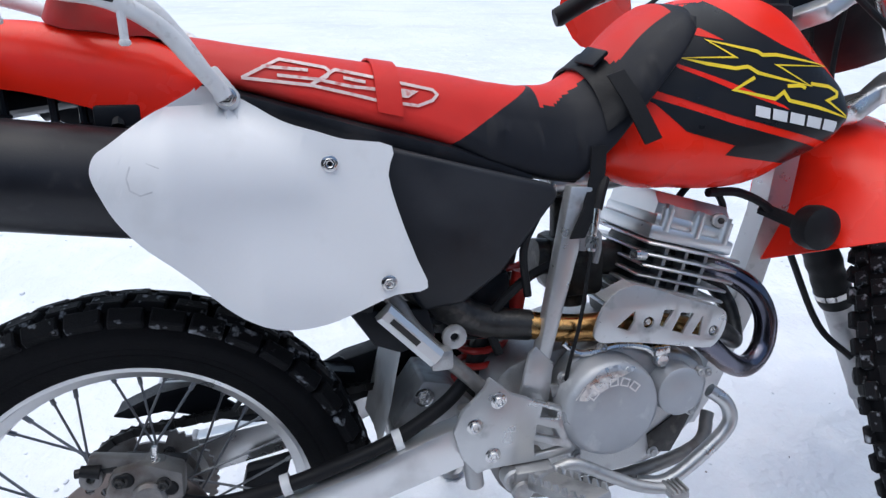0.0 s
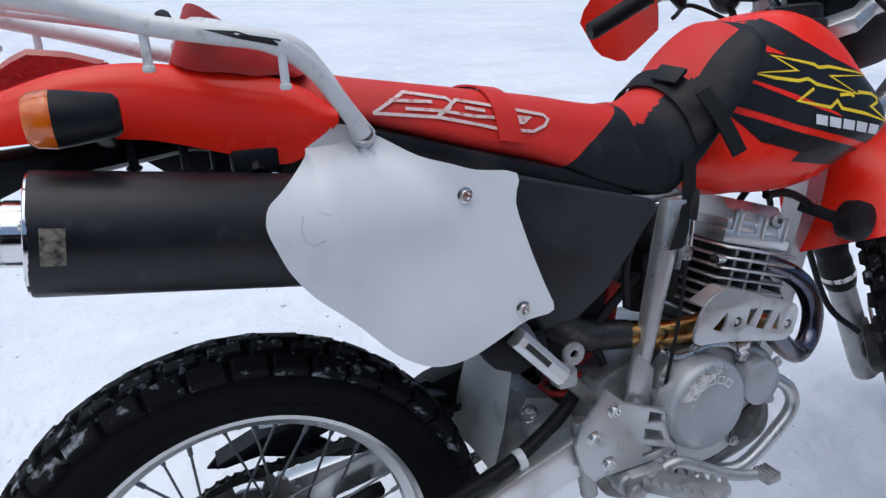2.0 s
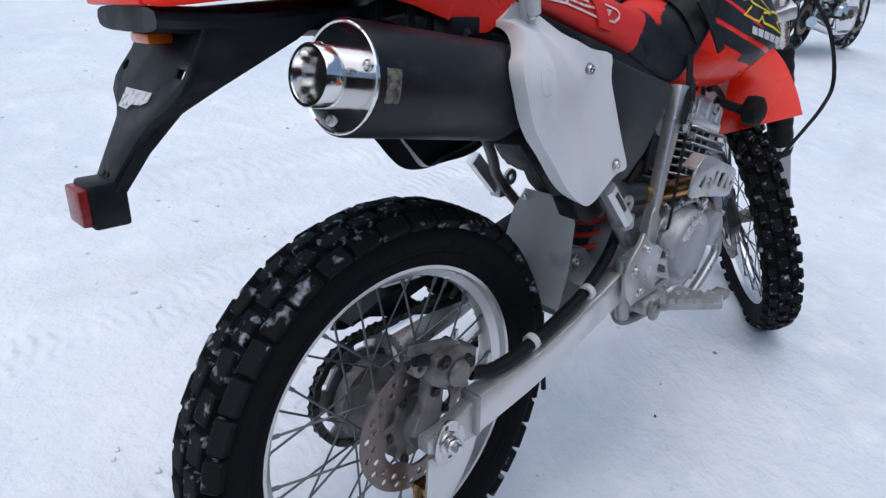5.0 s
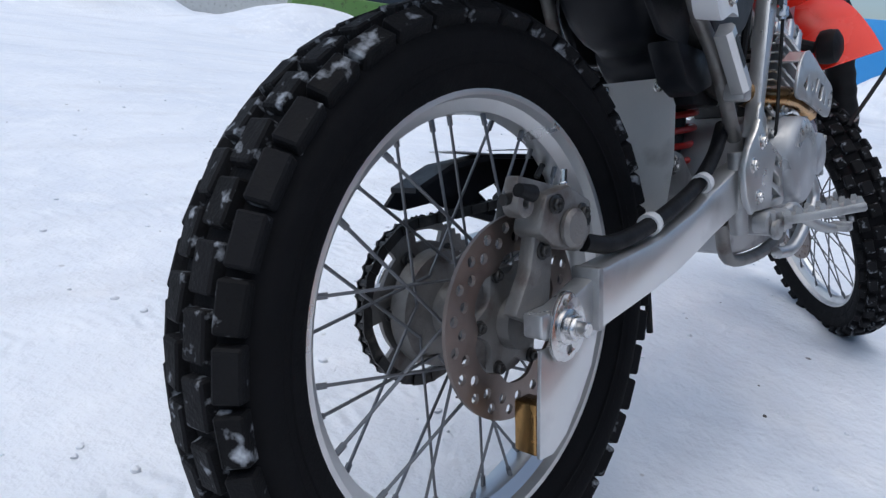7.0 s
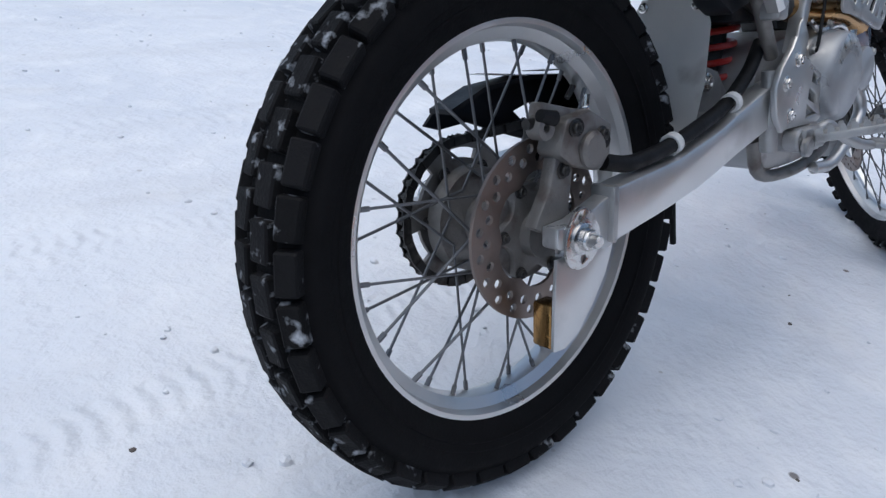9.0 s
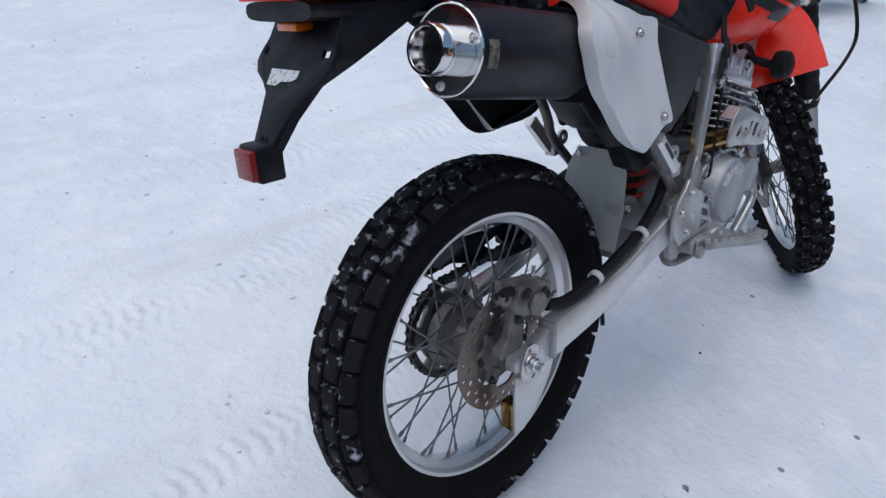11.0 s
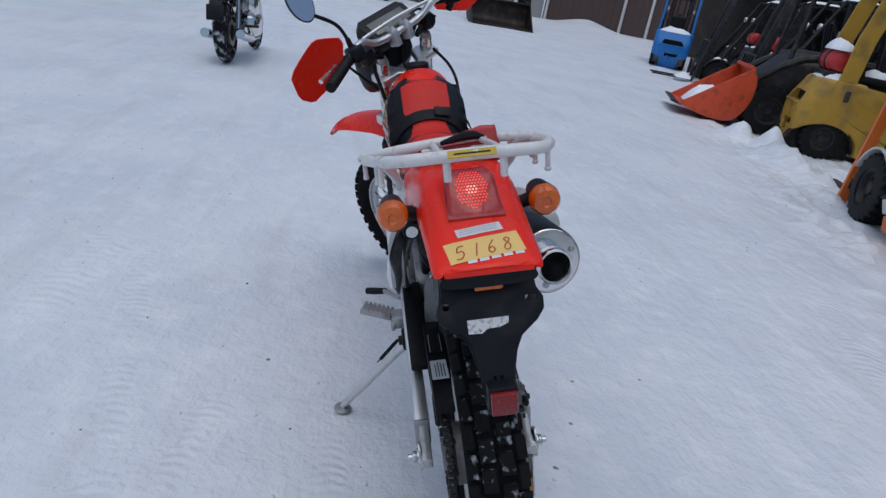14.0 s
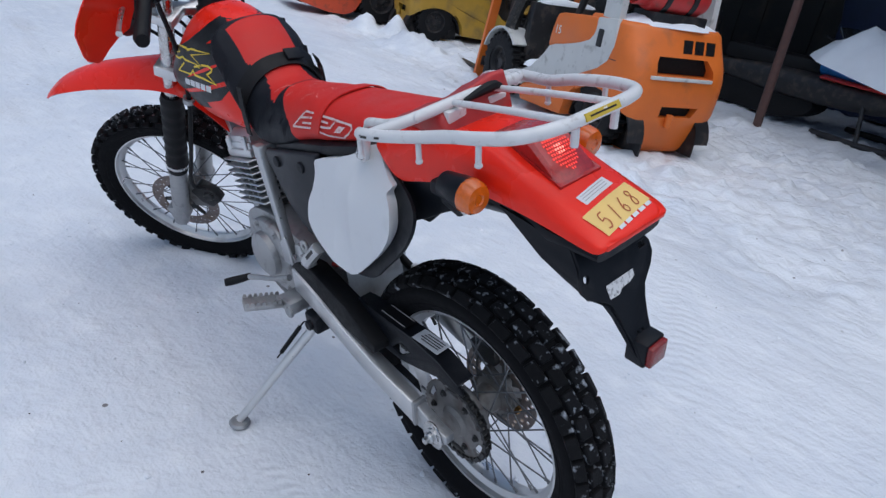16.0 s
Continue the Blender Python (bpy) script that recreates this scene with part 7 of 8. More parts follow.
def cut(bm, cutters):
    """Subtracts closed shapes from a closed shape."""
    me = bpy.data.meshes.new("tmp")
    bm.to_mesh(me)
    ob = new("tmp", me)
    obs = []
    for c in cutters:
        mc_ = bpy.data.meshes.new("tmp")
        bmesh.ops.recalc_face_normals(c, faces=c.faces)
        c.to_mesh(mc_)
        oc = new("tmp", mc_)
        md = ob.modifiers.new("cut", "BOOLEAN")
        md.operation, md.object, md.solver = "DIFFERENCE", oc, "EXACT"
        obs.append(oc)
    res = bpy.data.meshes.new_from_object(ob.evaluated_get(bpy.context.evaluated_depsgraph_get()))
    for o in [ob] + obs:
        bpy.data.objects.remove(o)
    out = bmesh.new()
    out.from_mesh(res)
    return out


def forklift(m, paint, cowl, label, group="forklifts along the shed", number="", marks=False, bottle=True, mast_h=2.1):
    """Counterbalance forklift: heading +x, origin on the ground under its middle."""
    f = thing("forklift", m, label, "forklift", group)
    w = 0.52
    for y in (-0.44, 0.44):
        machine_tyre(f, 1.14, y, 0.31, 0.2, IRON)
        machine_tyre(f, -0.50, y * 0.95, 0.27, 0.16, IRON, 20)
    # counterweight: bulging block with rounded corners, arches cut over the steering wheels
    secs = []
    for z, xr, hw, rc in smoothed([(0.015, -0.74, 0.40, 0.07), (0.08, -0.79, 0.45, 0.08), (0.28, -0.86, 0.51, 0.10), (0.55, -0.885, 0.52, 0.11), (0.70, -0.86, 0.52, 0.11), (0.82, -0.80, 0.52, 0.11), (0.92, -0.75, 0.515, 0.11), (0.975, -0.72, 0.51, 0.10), (1.0, -0.69, 0.49, 0.09)], 3):
        half = [(-0.22, hw), (xr + rc * 2.2, hw), (xr + rc * 1.2, hw - 0.012), (xr + rc * 0.5, hw - 0.045), (xr + rc * 0.15, hw - 0.10), (xr, hw - 0.17)]
        secs.append([(x, y, z) for x, y in half] + [(x, -y, z) for x, y in reversed(half)])
    ARCH = [(-0.50 + 0.42 * math.cos(a), 0.13 + 0.33 * math.sin(a)) for a in [math.pi * k / 18 for k in range(19)]] + [(-0.92, 0.02), (-0.08, 0.02)]
    REARWARD = Matrix.Translation((-0.86, 0, 0)) @ Matrix.Rotation(radians(-90), 4, "Z")
    OPENING = [(-0.24, 0.79), (0.25, 0.79), (0.31, 0.71), (0.31, 0.655), (-0.27, 0.655), (-0.27, 0.74)]
    RECESS = [(-0.14, 0.42), (0.24, 0.42), (0.20, 0.34), (-0.14, 0.33)]
    part("counterweight", cut(loft(secs), [prism(ARCH, 0.28, 0.70, 0.0), prism(ARCH, -0.70, -0.28, 0.0), moved(prism(OPENING, -0.10, 0.10, 0.0), REARWARD), moved(prism(RECESS, -0.06, 0.06, 0.0), REARWARD)]), paint, f, smooth=45)
    for s in (-1, 1):
        part("arch_liner", prism([(-0.50 + 0.425 * math.cos(a), 0.13 + 0.335 * math.sin(a)) for a in [math.pi * k / 18 for k in range(19)]] + [(-0.50 + 0.405 * math.cos(a), 0.13 + 0.315 * math.sin(a)) for a in [math.pi * k / 18 for k in range(18, -1, -1)]], s * 0.27, s * 0.42, 0.0), IRON, f)
        part("arch_wall", prism(ARCH, s * 0.27, s * 0.283, 0.0), IRON, f)
    # black plate at the back of the cut opening stands in for its shade
    part("grille_opening", box(-0.77, -0.755, -0.31, 0.27, 0.66, 0.785, 0.0), SOFT, f, "black plate standing in for shade inside the ventilation opening")
    part("opening_ledge", box(-0.90, -0.84, -0.29, 0.33, 0.625, 0.652, 0.006), CREAM if paint is ORANGE else paint, f)
    # likewise a black plate for the shade in the tow pocket
    part("tow_recess", box(-0.81, -0.798, -0.24, 0.14, 0.33, 0.42, 0.0), SOFT, f)
    part("tow_pin", tube([(-0.89, 0.04, 0.36), (-0.89, 0.04, 0.26)], 0.03, 12, 1), paint, f)
    part("panel_seam", box(-0.66, -0.24, 0.5185, 0.5215, 0.70, 0.706), IRON, f)
    # body and floor
    part("chassis", prism([(-0.07, 0.12), (0.62, 0.08), (0.68, 0.19), (0.60, 0.24), (0.05, 0.40), (-0.24, 0.51), (-0.24, 0.42), (-0.17, 0.36), (-0.10, 0.27)], -w, w, 0.012), paint, f)
    part("step_panel", prism([(0.80, 0.30), (0.70, 0.20), (0.60, 0.242), (0.05, 0.402), (-0.24, 0.512), (-0.45, 0.60), (-0.56, 0.68), (-0.60, 0.80), (-0.58, 1.0), (-0.33, 0.98), (-0.28, 0.80), (0.26, 0.68), (0.36, 0.56), (0.52, 0.42)], -w - 0.006, w + 0.006, 0.012), cowl, f)
    part("engine_hood", loft([super_ring(x, 0, (a + b) / 2, ww, (b - a) / 2, 5, 20) for x, a, b, ww in ((-0.40, 0.55, 0.99, 0.48), (-0.2, 0.55, 0.99, 0.48), (0.12, 0.55, 0.95, 0.46), (0.22, 0.55, 0.88, 0.44))]), IRON, f)
    for s in (-1, 1):
        part("fuel_cover", prism(smoothed([(0.30, 0.655), (0.25, 0.89), (0.19, 0.935), (0.06, 0.95), (-0.28, 0.975), (-0.33, 0.95), (-0.335, 0.87), (-0.27, 0.79), (-0.05, 0.72), (0.2, 0.67)], 2, True), s * 0.36, s * (w + 0.012), 0.012), paint, f)
        part("floor_sill", box(0.62, 1.0, min(s * 0.2, s * w), max(s * 0.2, s * w), 0.30, 0.34, 0.01), IRON, f)
        part("front_fender", lathe([(0.34, s * 0.32), (0.36, s * 0.32), (0.36, s * 0.55), (0.34, s * 0.55), (0.34, s * 0.32)], "y", 16, (1.14, 0, 0.31), 120, 20), cowl, f)
        part("guard_rear_post", loft([[(x + dx, s * (0.47 - 0.02 * q) + dy, z) for dx, dy in ((-0.10, -0.03), (0.10, -0.03), (0.10, 0.03), (-0.10, 0.03))] for x, z, q in ((-0.45, 0.80, 0), (-0.45, 1.0, 0), (-0.41, 1.5, 1), (-0.30, 2.05, 1))]), cowl, f, smooth=30)
        part("post_socket", box(-0.445, -0.375, s * 0.522 - 0.01, s * 0.522 + 0.014, 0.76, 0.90, 0.02), IRON, f)
        part("guard_front_post", tube([(0.90, s * 0.46, 0.35), (1.12, s * 0.46, 0.68), (0.92, s * 0.45, 1.1), (0.62, s * 0.44, 1.7), (0.45, s * 0.43, 2.05)], [0.06, 0.07, 0.055, 0.03, 0.03], 8, 2), DARKSTEEL, f)
        part("guard_side_bar", box(-0.30, 0.48, s * 0.44 - 0.025, s * 0.44 + 0.025, 2.02, 2.07, 0.01), cowl, f)
        MAST = pose(1.66, 0, 0.06, 0, -11, 0) @ pose(-1.19, 0, -0.06)
        part("mast_rail", box(1.02, 1.12, s * 0.30 - 0.035, s * 0.30 + 0.035, 0.10, mast_h, 0.006), IRON, f, m=MAST)
        part("inner_mast_rail", box(1.06, 1.15, s * 0.22 - 0.03, s * 0.22 + 0.03, 0.12, mast_h - 0.05, 0.006), IRON, f, m=MAST)
        part("lift_chain", box(1.08, 1.10, s * 0.10 - 0.02, s * 0.10 + 0.02, 0.35, mast_h - 0.1), DARKSTEEL, f, m=MAST)
        part("fork", join(box(1.20, 2.10, s * 0.26 - 0.05, s * 0.26 + 0.05, 0.06, 0.09, 0.006), box(1.18, 1.23, s * 0.26 - 0.05, s * 0.26 + 0.05, 0.06, 0.55, 0.006)), IRON, f, m=pose(0.47, 0, 0))
        part("tilt_cylinder", tube([(0.85, s * 0.33, 0.48), (1.45, s * 0.33, 0.62)], 0.03, 10, 1), IRON, f)
        part("head_lamp", disc(0.06, 0.72, 0.66, (0, s * 0.40, 1.62), "x", 16, 0.01), LAMP, f)
    for k in range(5):
        part("roof_bar", box(-0.28 + 0.17 * k, -0.24 + 0.17 * k, -0.43, 0.43, 2.03, 2.06), cowl, f)
    for z in (0.30, 0.62, mast_h - 0.08):
        part("mast_cross", box(1.03, 1.10, -0.33, 0.33, z - 0.04, z + 0.04, 0.006), IRON, f, m=MAST)
    part("lift_ram", tube([(1.07, 0, 0.15), (1.07, 0, mast_h * 0.75)], 0.035, 12, 1), DARKSTEEL, f, m=MAST)
    for z in (0.25, 0.52):
        part("carriage_bar", box(1.15, 1.20, -0.48, 0.48, z - 0.05, z + 0.05, 0.006), IRON, f, m=MAST)
    for k in range(5):
        half = 0.045 if k in (0, 4) else 0.022
        part("backrest_bar", box(1.17, 1.21, -0.47 + 0.235 * k - half, -0.47 + 0.235 * k + half, 0.05 if k in (0, 4) else 0.5, 1.05), paint if k in (0, 4) else IRON, f, m=MAST)
    part("backrest_top", box(1.165, 1.205, -0.49, 0.49, 1.03, 1.07, 0.006), paint, f, m=MAST)
    part("seat", join(box(-0.26, 0.20, -0.22, 0.22, 0.98, 1.10, 0.04), moved(box(-0.05, 0.05, -0.21, 0.21, 0, 0.38, 0.04), pose(-0.24, 0, 1.05, 0, -10, 0))), SOFT, f)
    part("steering_column", tube([(0.85, 0, 0.5), (0.62, 0, 1.10)], 0.035, 10, 1), IRON, f)
    part("steering_wheel", moved(lathe([(0.135, -0.012), (0.148, -0.012), (0.148, 0.012), (0.135, 0.012), (0.135, -0.012)], "z", 24), pose(0.60, 0, 1.12, 0, -22, 0)), SOFT, f)
    part("dash_cowl", box(0.86, 0.96, -0.40, 0.40, 0.35, 0.95, 0.02), IRON, f)
    part("rear_lamp", box(-0.52, -0.46, 0.34, 0.43, 1.28, 1.50, 0.01), IRON, f)
    if bottle:
        g = moved(lathe([(0, -0.30), (0.06, -0.30), (0.12, -0.27), (0.15, -0.2), (0.15, 0.2), (0.12, 0.28), (0.05, 0.31), (0, 0.31)], "y", 28), pose(-0.55, 0.02, 1.22))
        part("gas_bottle", g, GASRED, f, "red gas bottle strapped on its side")
        part("bottle_collar", moved(lathe([(0.09, 0.28), (0.10, 0.28), (0.10, 0.40), (0.09, 0.40), (0.09, 0.28)], "y", 20), pose(-0.55, 0.02, 1.22)), GASRED, f)
        part("bottle_valve", tube([(-0.55, 0.33, 1.22), (-0.55, 0.40, 1.22)], 0.02, 10, 1), BRASS, f)
        for y in (-0.12, 0.14):
            part("bottle_strap", moved(lathe([(0.151, y), (0.158, y), (0.158, y + 0.05), (0.151, y + 0.05), (0.151, y)], "y", 24), pose(-0.55, 0.02, 1.22)), IRON, f)
        part("bottle_cradle", box(-0.68, -0.42, -0.26, 0.28, 0.99, 1.09, 0.01), IRON, f)
    if number:
        cu = bpy.data.curves.new("number", "FONT")
        cu.body, cu.size, cu.extrude = number, 0.10, 0.001
        tmp = new("tmp", cu)
        me = bpy.data.meshes.new_from_object(tmp.evaluated_get(bpy.context.evaluated_depsgraph_get()))
        bpy.data.objects.remove(tmp)
        me.materials.append(INK_WHITE)
        ob = new("fleet_number", me)
        ob.parent = f
        ob.matrix_basis = Matrix.Translation((0.235, w + 0.0135, 0.765)) @ Matrix.Rotation(radians(180), 4, "Z") @ Matrix.Rotation(radians(90), 4, "X")
    if marks:
        for k in range(3):
            b = prism([(-0.055, 0.0), (0.035, 0.0), (0.055, 0.105), (-0.035, 0.105)], -0.004, 0.004, 0.0)
            part("maker_mark", moved(b, Matrix.Translation((-0.797, -0.05 - 0.118 * k, 0.825)) @ Matrix.Rotation(radians(25), 4, "Y") @ Matrix.Rotation(radians(-90), 4, "Z")), INK_BLACK, f, "black maker's mark")
    return f


FL1 = pose(2.658, -4.31, -0.105, 0, 0, -18.4)
forklift(FL1, ORANGE, CREAM, "orange and white forklift with a red gas bottle, parked in snow", number="15", marks=True)
snow_cap("snow_on_forklift", FL1 @ pose(-0.50, 0.0, 0.998), 0.25, 0.49, 0.06, "fresh snow lying on the orange counterweight", 2.0)
snow_cap("snow_on_forklift", FL1 @ pose(0.60, 0.36, 0.40), 0.16, 0.16, 0.06, "snow lying on the forklift step", 5.0)
FL2 = pose(6.85, -6.30, -0.09, 0, 0, -112)
forklift(FL2, OCHRE, OCHRE, "worn yellow forklift with snow on its counterweight")
snow_cap("snow_on_forklift", FL2 @ pose(-0.5, 0.0, 0.998), 0.22, 0.48, 0.09, "thick snow lying on the yellow counterweight", 3.0)
snow_cap("snow_on_forklift", FL2 @ pose(-0.55, -0.02, 1.36), 0.16, 0.3, 0.12, "snow lying on the gas bottle", 7.0)
for j, (cx, cy, cz, ex, ey, eh) in enumerate(((0.0, 0.0, 1.095, 0.2, 0.2, 0.08), (0.91, 0.0, 0.95, 0.07, 0.36, 0.06), (-0.50, 0.43, 0.52, 0.14, 0.08, 0.06), (0.60, 0.34, 0.34, 0.2, 0.16, 0.10))):
    snow_cap("snow_on_forklift", FL2 @ pose(cx, cy, cz), ex, ey, eh, "snow lying on the yellow forklift", 31.0 + 0.7 * j)
for j, (cx, cy, cz, ex, ey, eh) in enumerate(((-0.02, 0.0, 1.095, 0.18, 0.18, 0.05), (0.91, 0.0, 0.95, 0.06, 0.36, 0.05), (-0.50, 0.40, 0.535, 0.16, 0.06, 0.03), (-0.55, 0.02, 1.365, 0.10, 0.2, 0.05))):
    snow_cap("snow_on_forklift", FL1 @ pose(cx, cy, cz), ex, ey, eh, "snow lying on the orange forklift", 41.0 + 0.7 * j)
FL3 = pose(18.4, -8.9, -0.09, 0, 0, -25)
forklift(FL3, BLUEP, BLUEP, "blue forklift dusted with snow", bottle=False)
snow_cap("snow_on_forklift", FL3 @ pose(-0.45, 0.0, 0.998), 0.3, 0.48, 0.12, "snow lying on the blue forklift", 4.0)
# shed shade on these forklifts is put into their black colour
for i, (x, y, rz) in enumerate(((4.7, -7.0, -110), (9.2, -7.6, 70), (11.6, -8.4, -108), (14.2, -9.4, 72), (5.6, -9.2, -19), (9.0, -10.2, 160), (16.0, -10.6, -108))):
    fm = pose(x, y, -0.09, 0, 0, rz)
    forklift(fm, IRON, IRON, "forklift under the open shed, its shade put into all-black paint", bottle=i % 2 == 0)
    for j, (cx, cy, cz, ex, ey, eh) in enumerate(((-0.5, 0.0, 0.998, 0.22, 0.42, 0.09), (-0.02, 0.0, 1.095, 0.18, 0.18, 0.06), (0.91, 0.0, 0.95, 0.07, 0.36, 0.05), (1.14, 0.44, 0.655, 0.16, 0.10, 0.06), (0.1, 0.0, 2.06, 0.34, 0.38, 0.07), (1.72, 0.1, 0.09, 0.34, 0.36, 0.10))):
        snow_cap("snow_on_forklift", fm @ pose(cx, cy, cz), ex, ey, eh, "snow lying on a dark forklift", 8.0 + i + 0.37 * j)

# loader bucket standing at the edge of the yard
def bucket(m, width, depth, height, paint, label):
    b = thing("loader_bucket", m, label, "loader bucket")
    prof = [(depth * 0.52, 0.0), (0.0, 0.0), (-depth * 0.35, height * 0.12), (-depth * 0.46, height * 0.45), (-depth * 0.40, height * 0.8), (-depth * 0.25, height)]
    p = smoothed(prof, 4)
    inner = [(x + 0.03 * (1 if x < 0 else 0.2), z + 0.025) for x, z in p]
    shell = loft([[(x, y, z) for x, z in p] + [(x, y, z) for x, z in reversed(inner)] for y in (-width / 2, 0, width / 2)])
    part("bucket_shell", shell, paint, b, smooth=50)
    for s in (-1, 1):
        part("bucket_side", prism(p + [(depth * 0.50, 0.04)], s * width / 2, s * (width / 2 + 0.025), 0.004), paint, b)
    part("cutting_edge", box(depth * 0.46, depth * 0.62, -width / 2 - 0.02, width / 2 + 0.02, -0.012, 0.018, 0.004), WORNIRON, b)
    part("top_lip", box(-depth * 0.27, -depth * 0.20, -width / 2, width / 2, height - 0.03, height + 0.02, 0.006), paint, b)
    return b


BK = pose(8.68, -5.07, -0.06, 0, -14, 71) @ pose(0, 0, 0.08)
bucket(BK, 1.1, 0.92, 0.88, REDP, "orange-red loader bucket holding snow")
snow_cap("snow_in_bucket", BK @ pose(0.02, 0.05, 0.06), 0.38, 0.48, 0.34, "snow lying in the red bucket", 11.0)
arm = thing("mini_loader", pose(8.35, -6.3, -0.09, 0, 0, 71), "dark compact loader behind its red bucket", "loader")
for y in (-0.55, 0.55):
    for x in (-0.45, 0.45):
        machine_tyre(arm, x, y, 0.36, 0.22, IRON)
part("loader_body", loft([super_ring(x, 0, (a + b) / 2, w_, (b - a) / 2, 4, 16) for x, a, b, w_ in ((-0.95, 0.4, 1.1, 0.4), (-0.8, 0.3, 1.25, 0.5), (0.3, 0.3, 1.2, 0.5), (0.7, 0.3, 0.8, 0.4))]), IRON, arm)
for s in (-1, 1):
    part("lift_arm", tube([(-0.7, s * 0.6, 1.2), (0.2, s * 0.6, 1.15), (0.9, s * 0.55, 0.6), (1.1, s * 0.5, 0.3)], 0.06, 8, 3), IRON, arm)
    part("cab_post", tube([(0.35, s * 0.45, 1.1), (0.3, s * 0.42, 2.0)], 0.035, 8, 1), IRON, arm)
    part("cab_post", tube([(-0.5, s * 0.45, 1.2), (-0.45, s * 0.42, 2.0)], 0.035, 8, 1), IRON, arm)

# ---- open shed behind the machines ----
def wall(name, x0, y0, x1, y1, z0, z1, thick, material, label, ribs=0.0, rib_w=0.03):
    """Upright wall between two plan points, with optional vertical ribs."""
    L = math.hypot(x1 - x0, y1 - y0)
    a = math.degrees(math.atan2(y1 - y0, x1 - x0))
    w_ = part(name, box(0, L, -thick / 2, thick / 2, z0, z1), material, smooth=0)
    w_.matrix_world = pose(x0, y0, 0, 0, 0, a)
    tagged(w_, label, "wall", kind="structure")
    if ribs:
        bm = bmesh.new()
        k = ribs / 2
        me = None
        pieces = []
        while k < L:
            for s in (-1, 1):
                pieces.append(box(k - rib_w, k + rib_w, s * thick / 2 - 0.018, s * thick / 2 + 0.018, z0, z1))
            k += ribs
        bm.free()
        r = part("trim", join(*pieces), material, w_, smooth=0)
    return w_


SHEDWALL = mat("dark_shed_sheet", (0.035, 0.028, 0.025), 0.6, vary=0.2, scale=3, dirt=(0.06, 0.045, 0.035), dirt_amt=0.3, dirt_scale=2)
wall("wall_shed_back", -6.0, -9.0, 22.0, -18.5, -0.2, 3.6, 0.08, SHEDWALL, "dark sheet-metal back wall of the shed", 0.6)
wall("wall_shed_end", -6.0, -9.0, -4.2, -4.0, -0.2, 3.6, 0.08, SHEDWALL, "dark sheet-metal end wall of the shed", 0.6)
wall("wall_shed_far_end", 22.0, -18.5, 24.2, -12.4, -0.2, 3.6, 0.08, SHEDWALL, "dark sheet-metal end wall of the shed", 0.6)
roof = part("roof_shed", loft([[(x, y, z) for x, y, z in ((-4.0, -4.2, 3.3 + t), (24.4, -13.8, 3.3 + t), (22.2, -19.0, 3.75 + t), (-6.2, -9.4, 3.75 + t))] for t in (0.0, 0.08)]), SHEDWALL, smooth=0)
tagged(roof, "dark sheet roof over the parked machines", "roof", kind="structure")
for k, (x, y) in enumerate(((2.05, -6.35), (6.8, -8.0), (11.6, -9.6), (16.4, -11.2))):
    post = part("shed_post", tube([(0, 0, -0.12), (0.02, 0.10, 3.4)], 0.045, 14, 1), RUST)
    post.matrix_world = pose(x, y, 0)
    tagged(post, "leaning rust-brown steel post of the shed", "post", "shed posts")

# snowmobile under the shed
sm = thing("snowmobile", pose(1.95, -7.55, -0.09, 0, 0, 172), "snowmobile with a snow-covered hood and blue and red trim", "snowmobile")
part("belly", loft([super_ring(x, 0, (a + b) / 2, w_, (b - a) / 2, 3, 20) for x, a, b, w_ in ((-1.3, 0.35, 0.55, 0.22), (-0.6, 0.28, 0.62, 0.26), (0.1, 0.28, 0.62, 0.34), (0.7, 0.32, 0.62, 0.40), (1.15, 0.40, 0.58, 0.30), (1.3, 0.46, 0.52, 0.15))]), IRON, sm)
part("hood", loft([super_ring(x, 0, (a + b) / 2, w_, (b - a) / 2, 2.6, 20) for x, a, b, w_ in ((0.0, 0.58, 0.95, 0.22), (0.25, 0.58, 0.95, 0.36), (0.7, 0.57, 0.82, 0.42), (1.1, 0.55, 0.68, 0.34), (1.28, 0.54, 0.60, 0.18))]), BLUEP, sm)
part("trim_band", loft([super_ring(x, 0, 0.60, w_, 0.03, 3, 20) for x, w_ in ((0.1, 0.35), (0.6, 0.44), (1.1, 0.36), (1.3, 0.2))]), GASRED, sm)
part("seat", box(-1.25, 0.0, -0.18, 0.18, 0.55, 0.75, 0.06), SOFT, sm)
part("windscreen", moved(box(-0.01, 0.01, -0.22, 0.22, 0, 0.25, 0.005), pose(0.2, 0, 0.92, 0, -35, 0)), GLASS, sm)
part("track", prism(smoothed([(-1.35, 0.20), (-1.25, 0.06), (-0.3, 0.04), (0.05, 0.20), (-0.1, 0.34), (-1.2, 0.34)], 3, True), -0.19, 0.19, 0.01), SOFT, sm)
for s in (-1, 1):
    part("ski", tube([(0.25, s * 0.42, 0.03), (1.0, s * 0.42, 0.03), (1.25, s * 0.42, 0.10), (1.35, s * 0.42, 0.20)], 0.035, 8, 3), IRON, sm)
    part("ski_strut", tube([(0.75, s * 0.42, 0.05), (0.65, s * 0.36, 0.45)], 0.025, 8, 1), IRON, sm)
    part("handle_grip", tube([(0.02, 0, 0.95), (0.0, s * 0.32, 1.02)], 0.015, 8, 1), SOFT, sm)
snow_cap("snow_on_snowmobile", pose(1.95, -7.55, -0.09, 0, 0, 172) @ pose(0.60, 0, 0.66, 0, 10, 0), 0.80, 0.52, 0.46, "heaped snow lying on the snowmobile hood", 13.0)
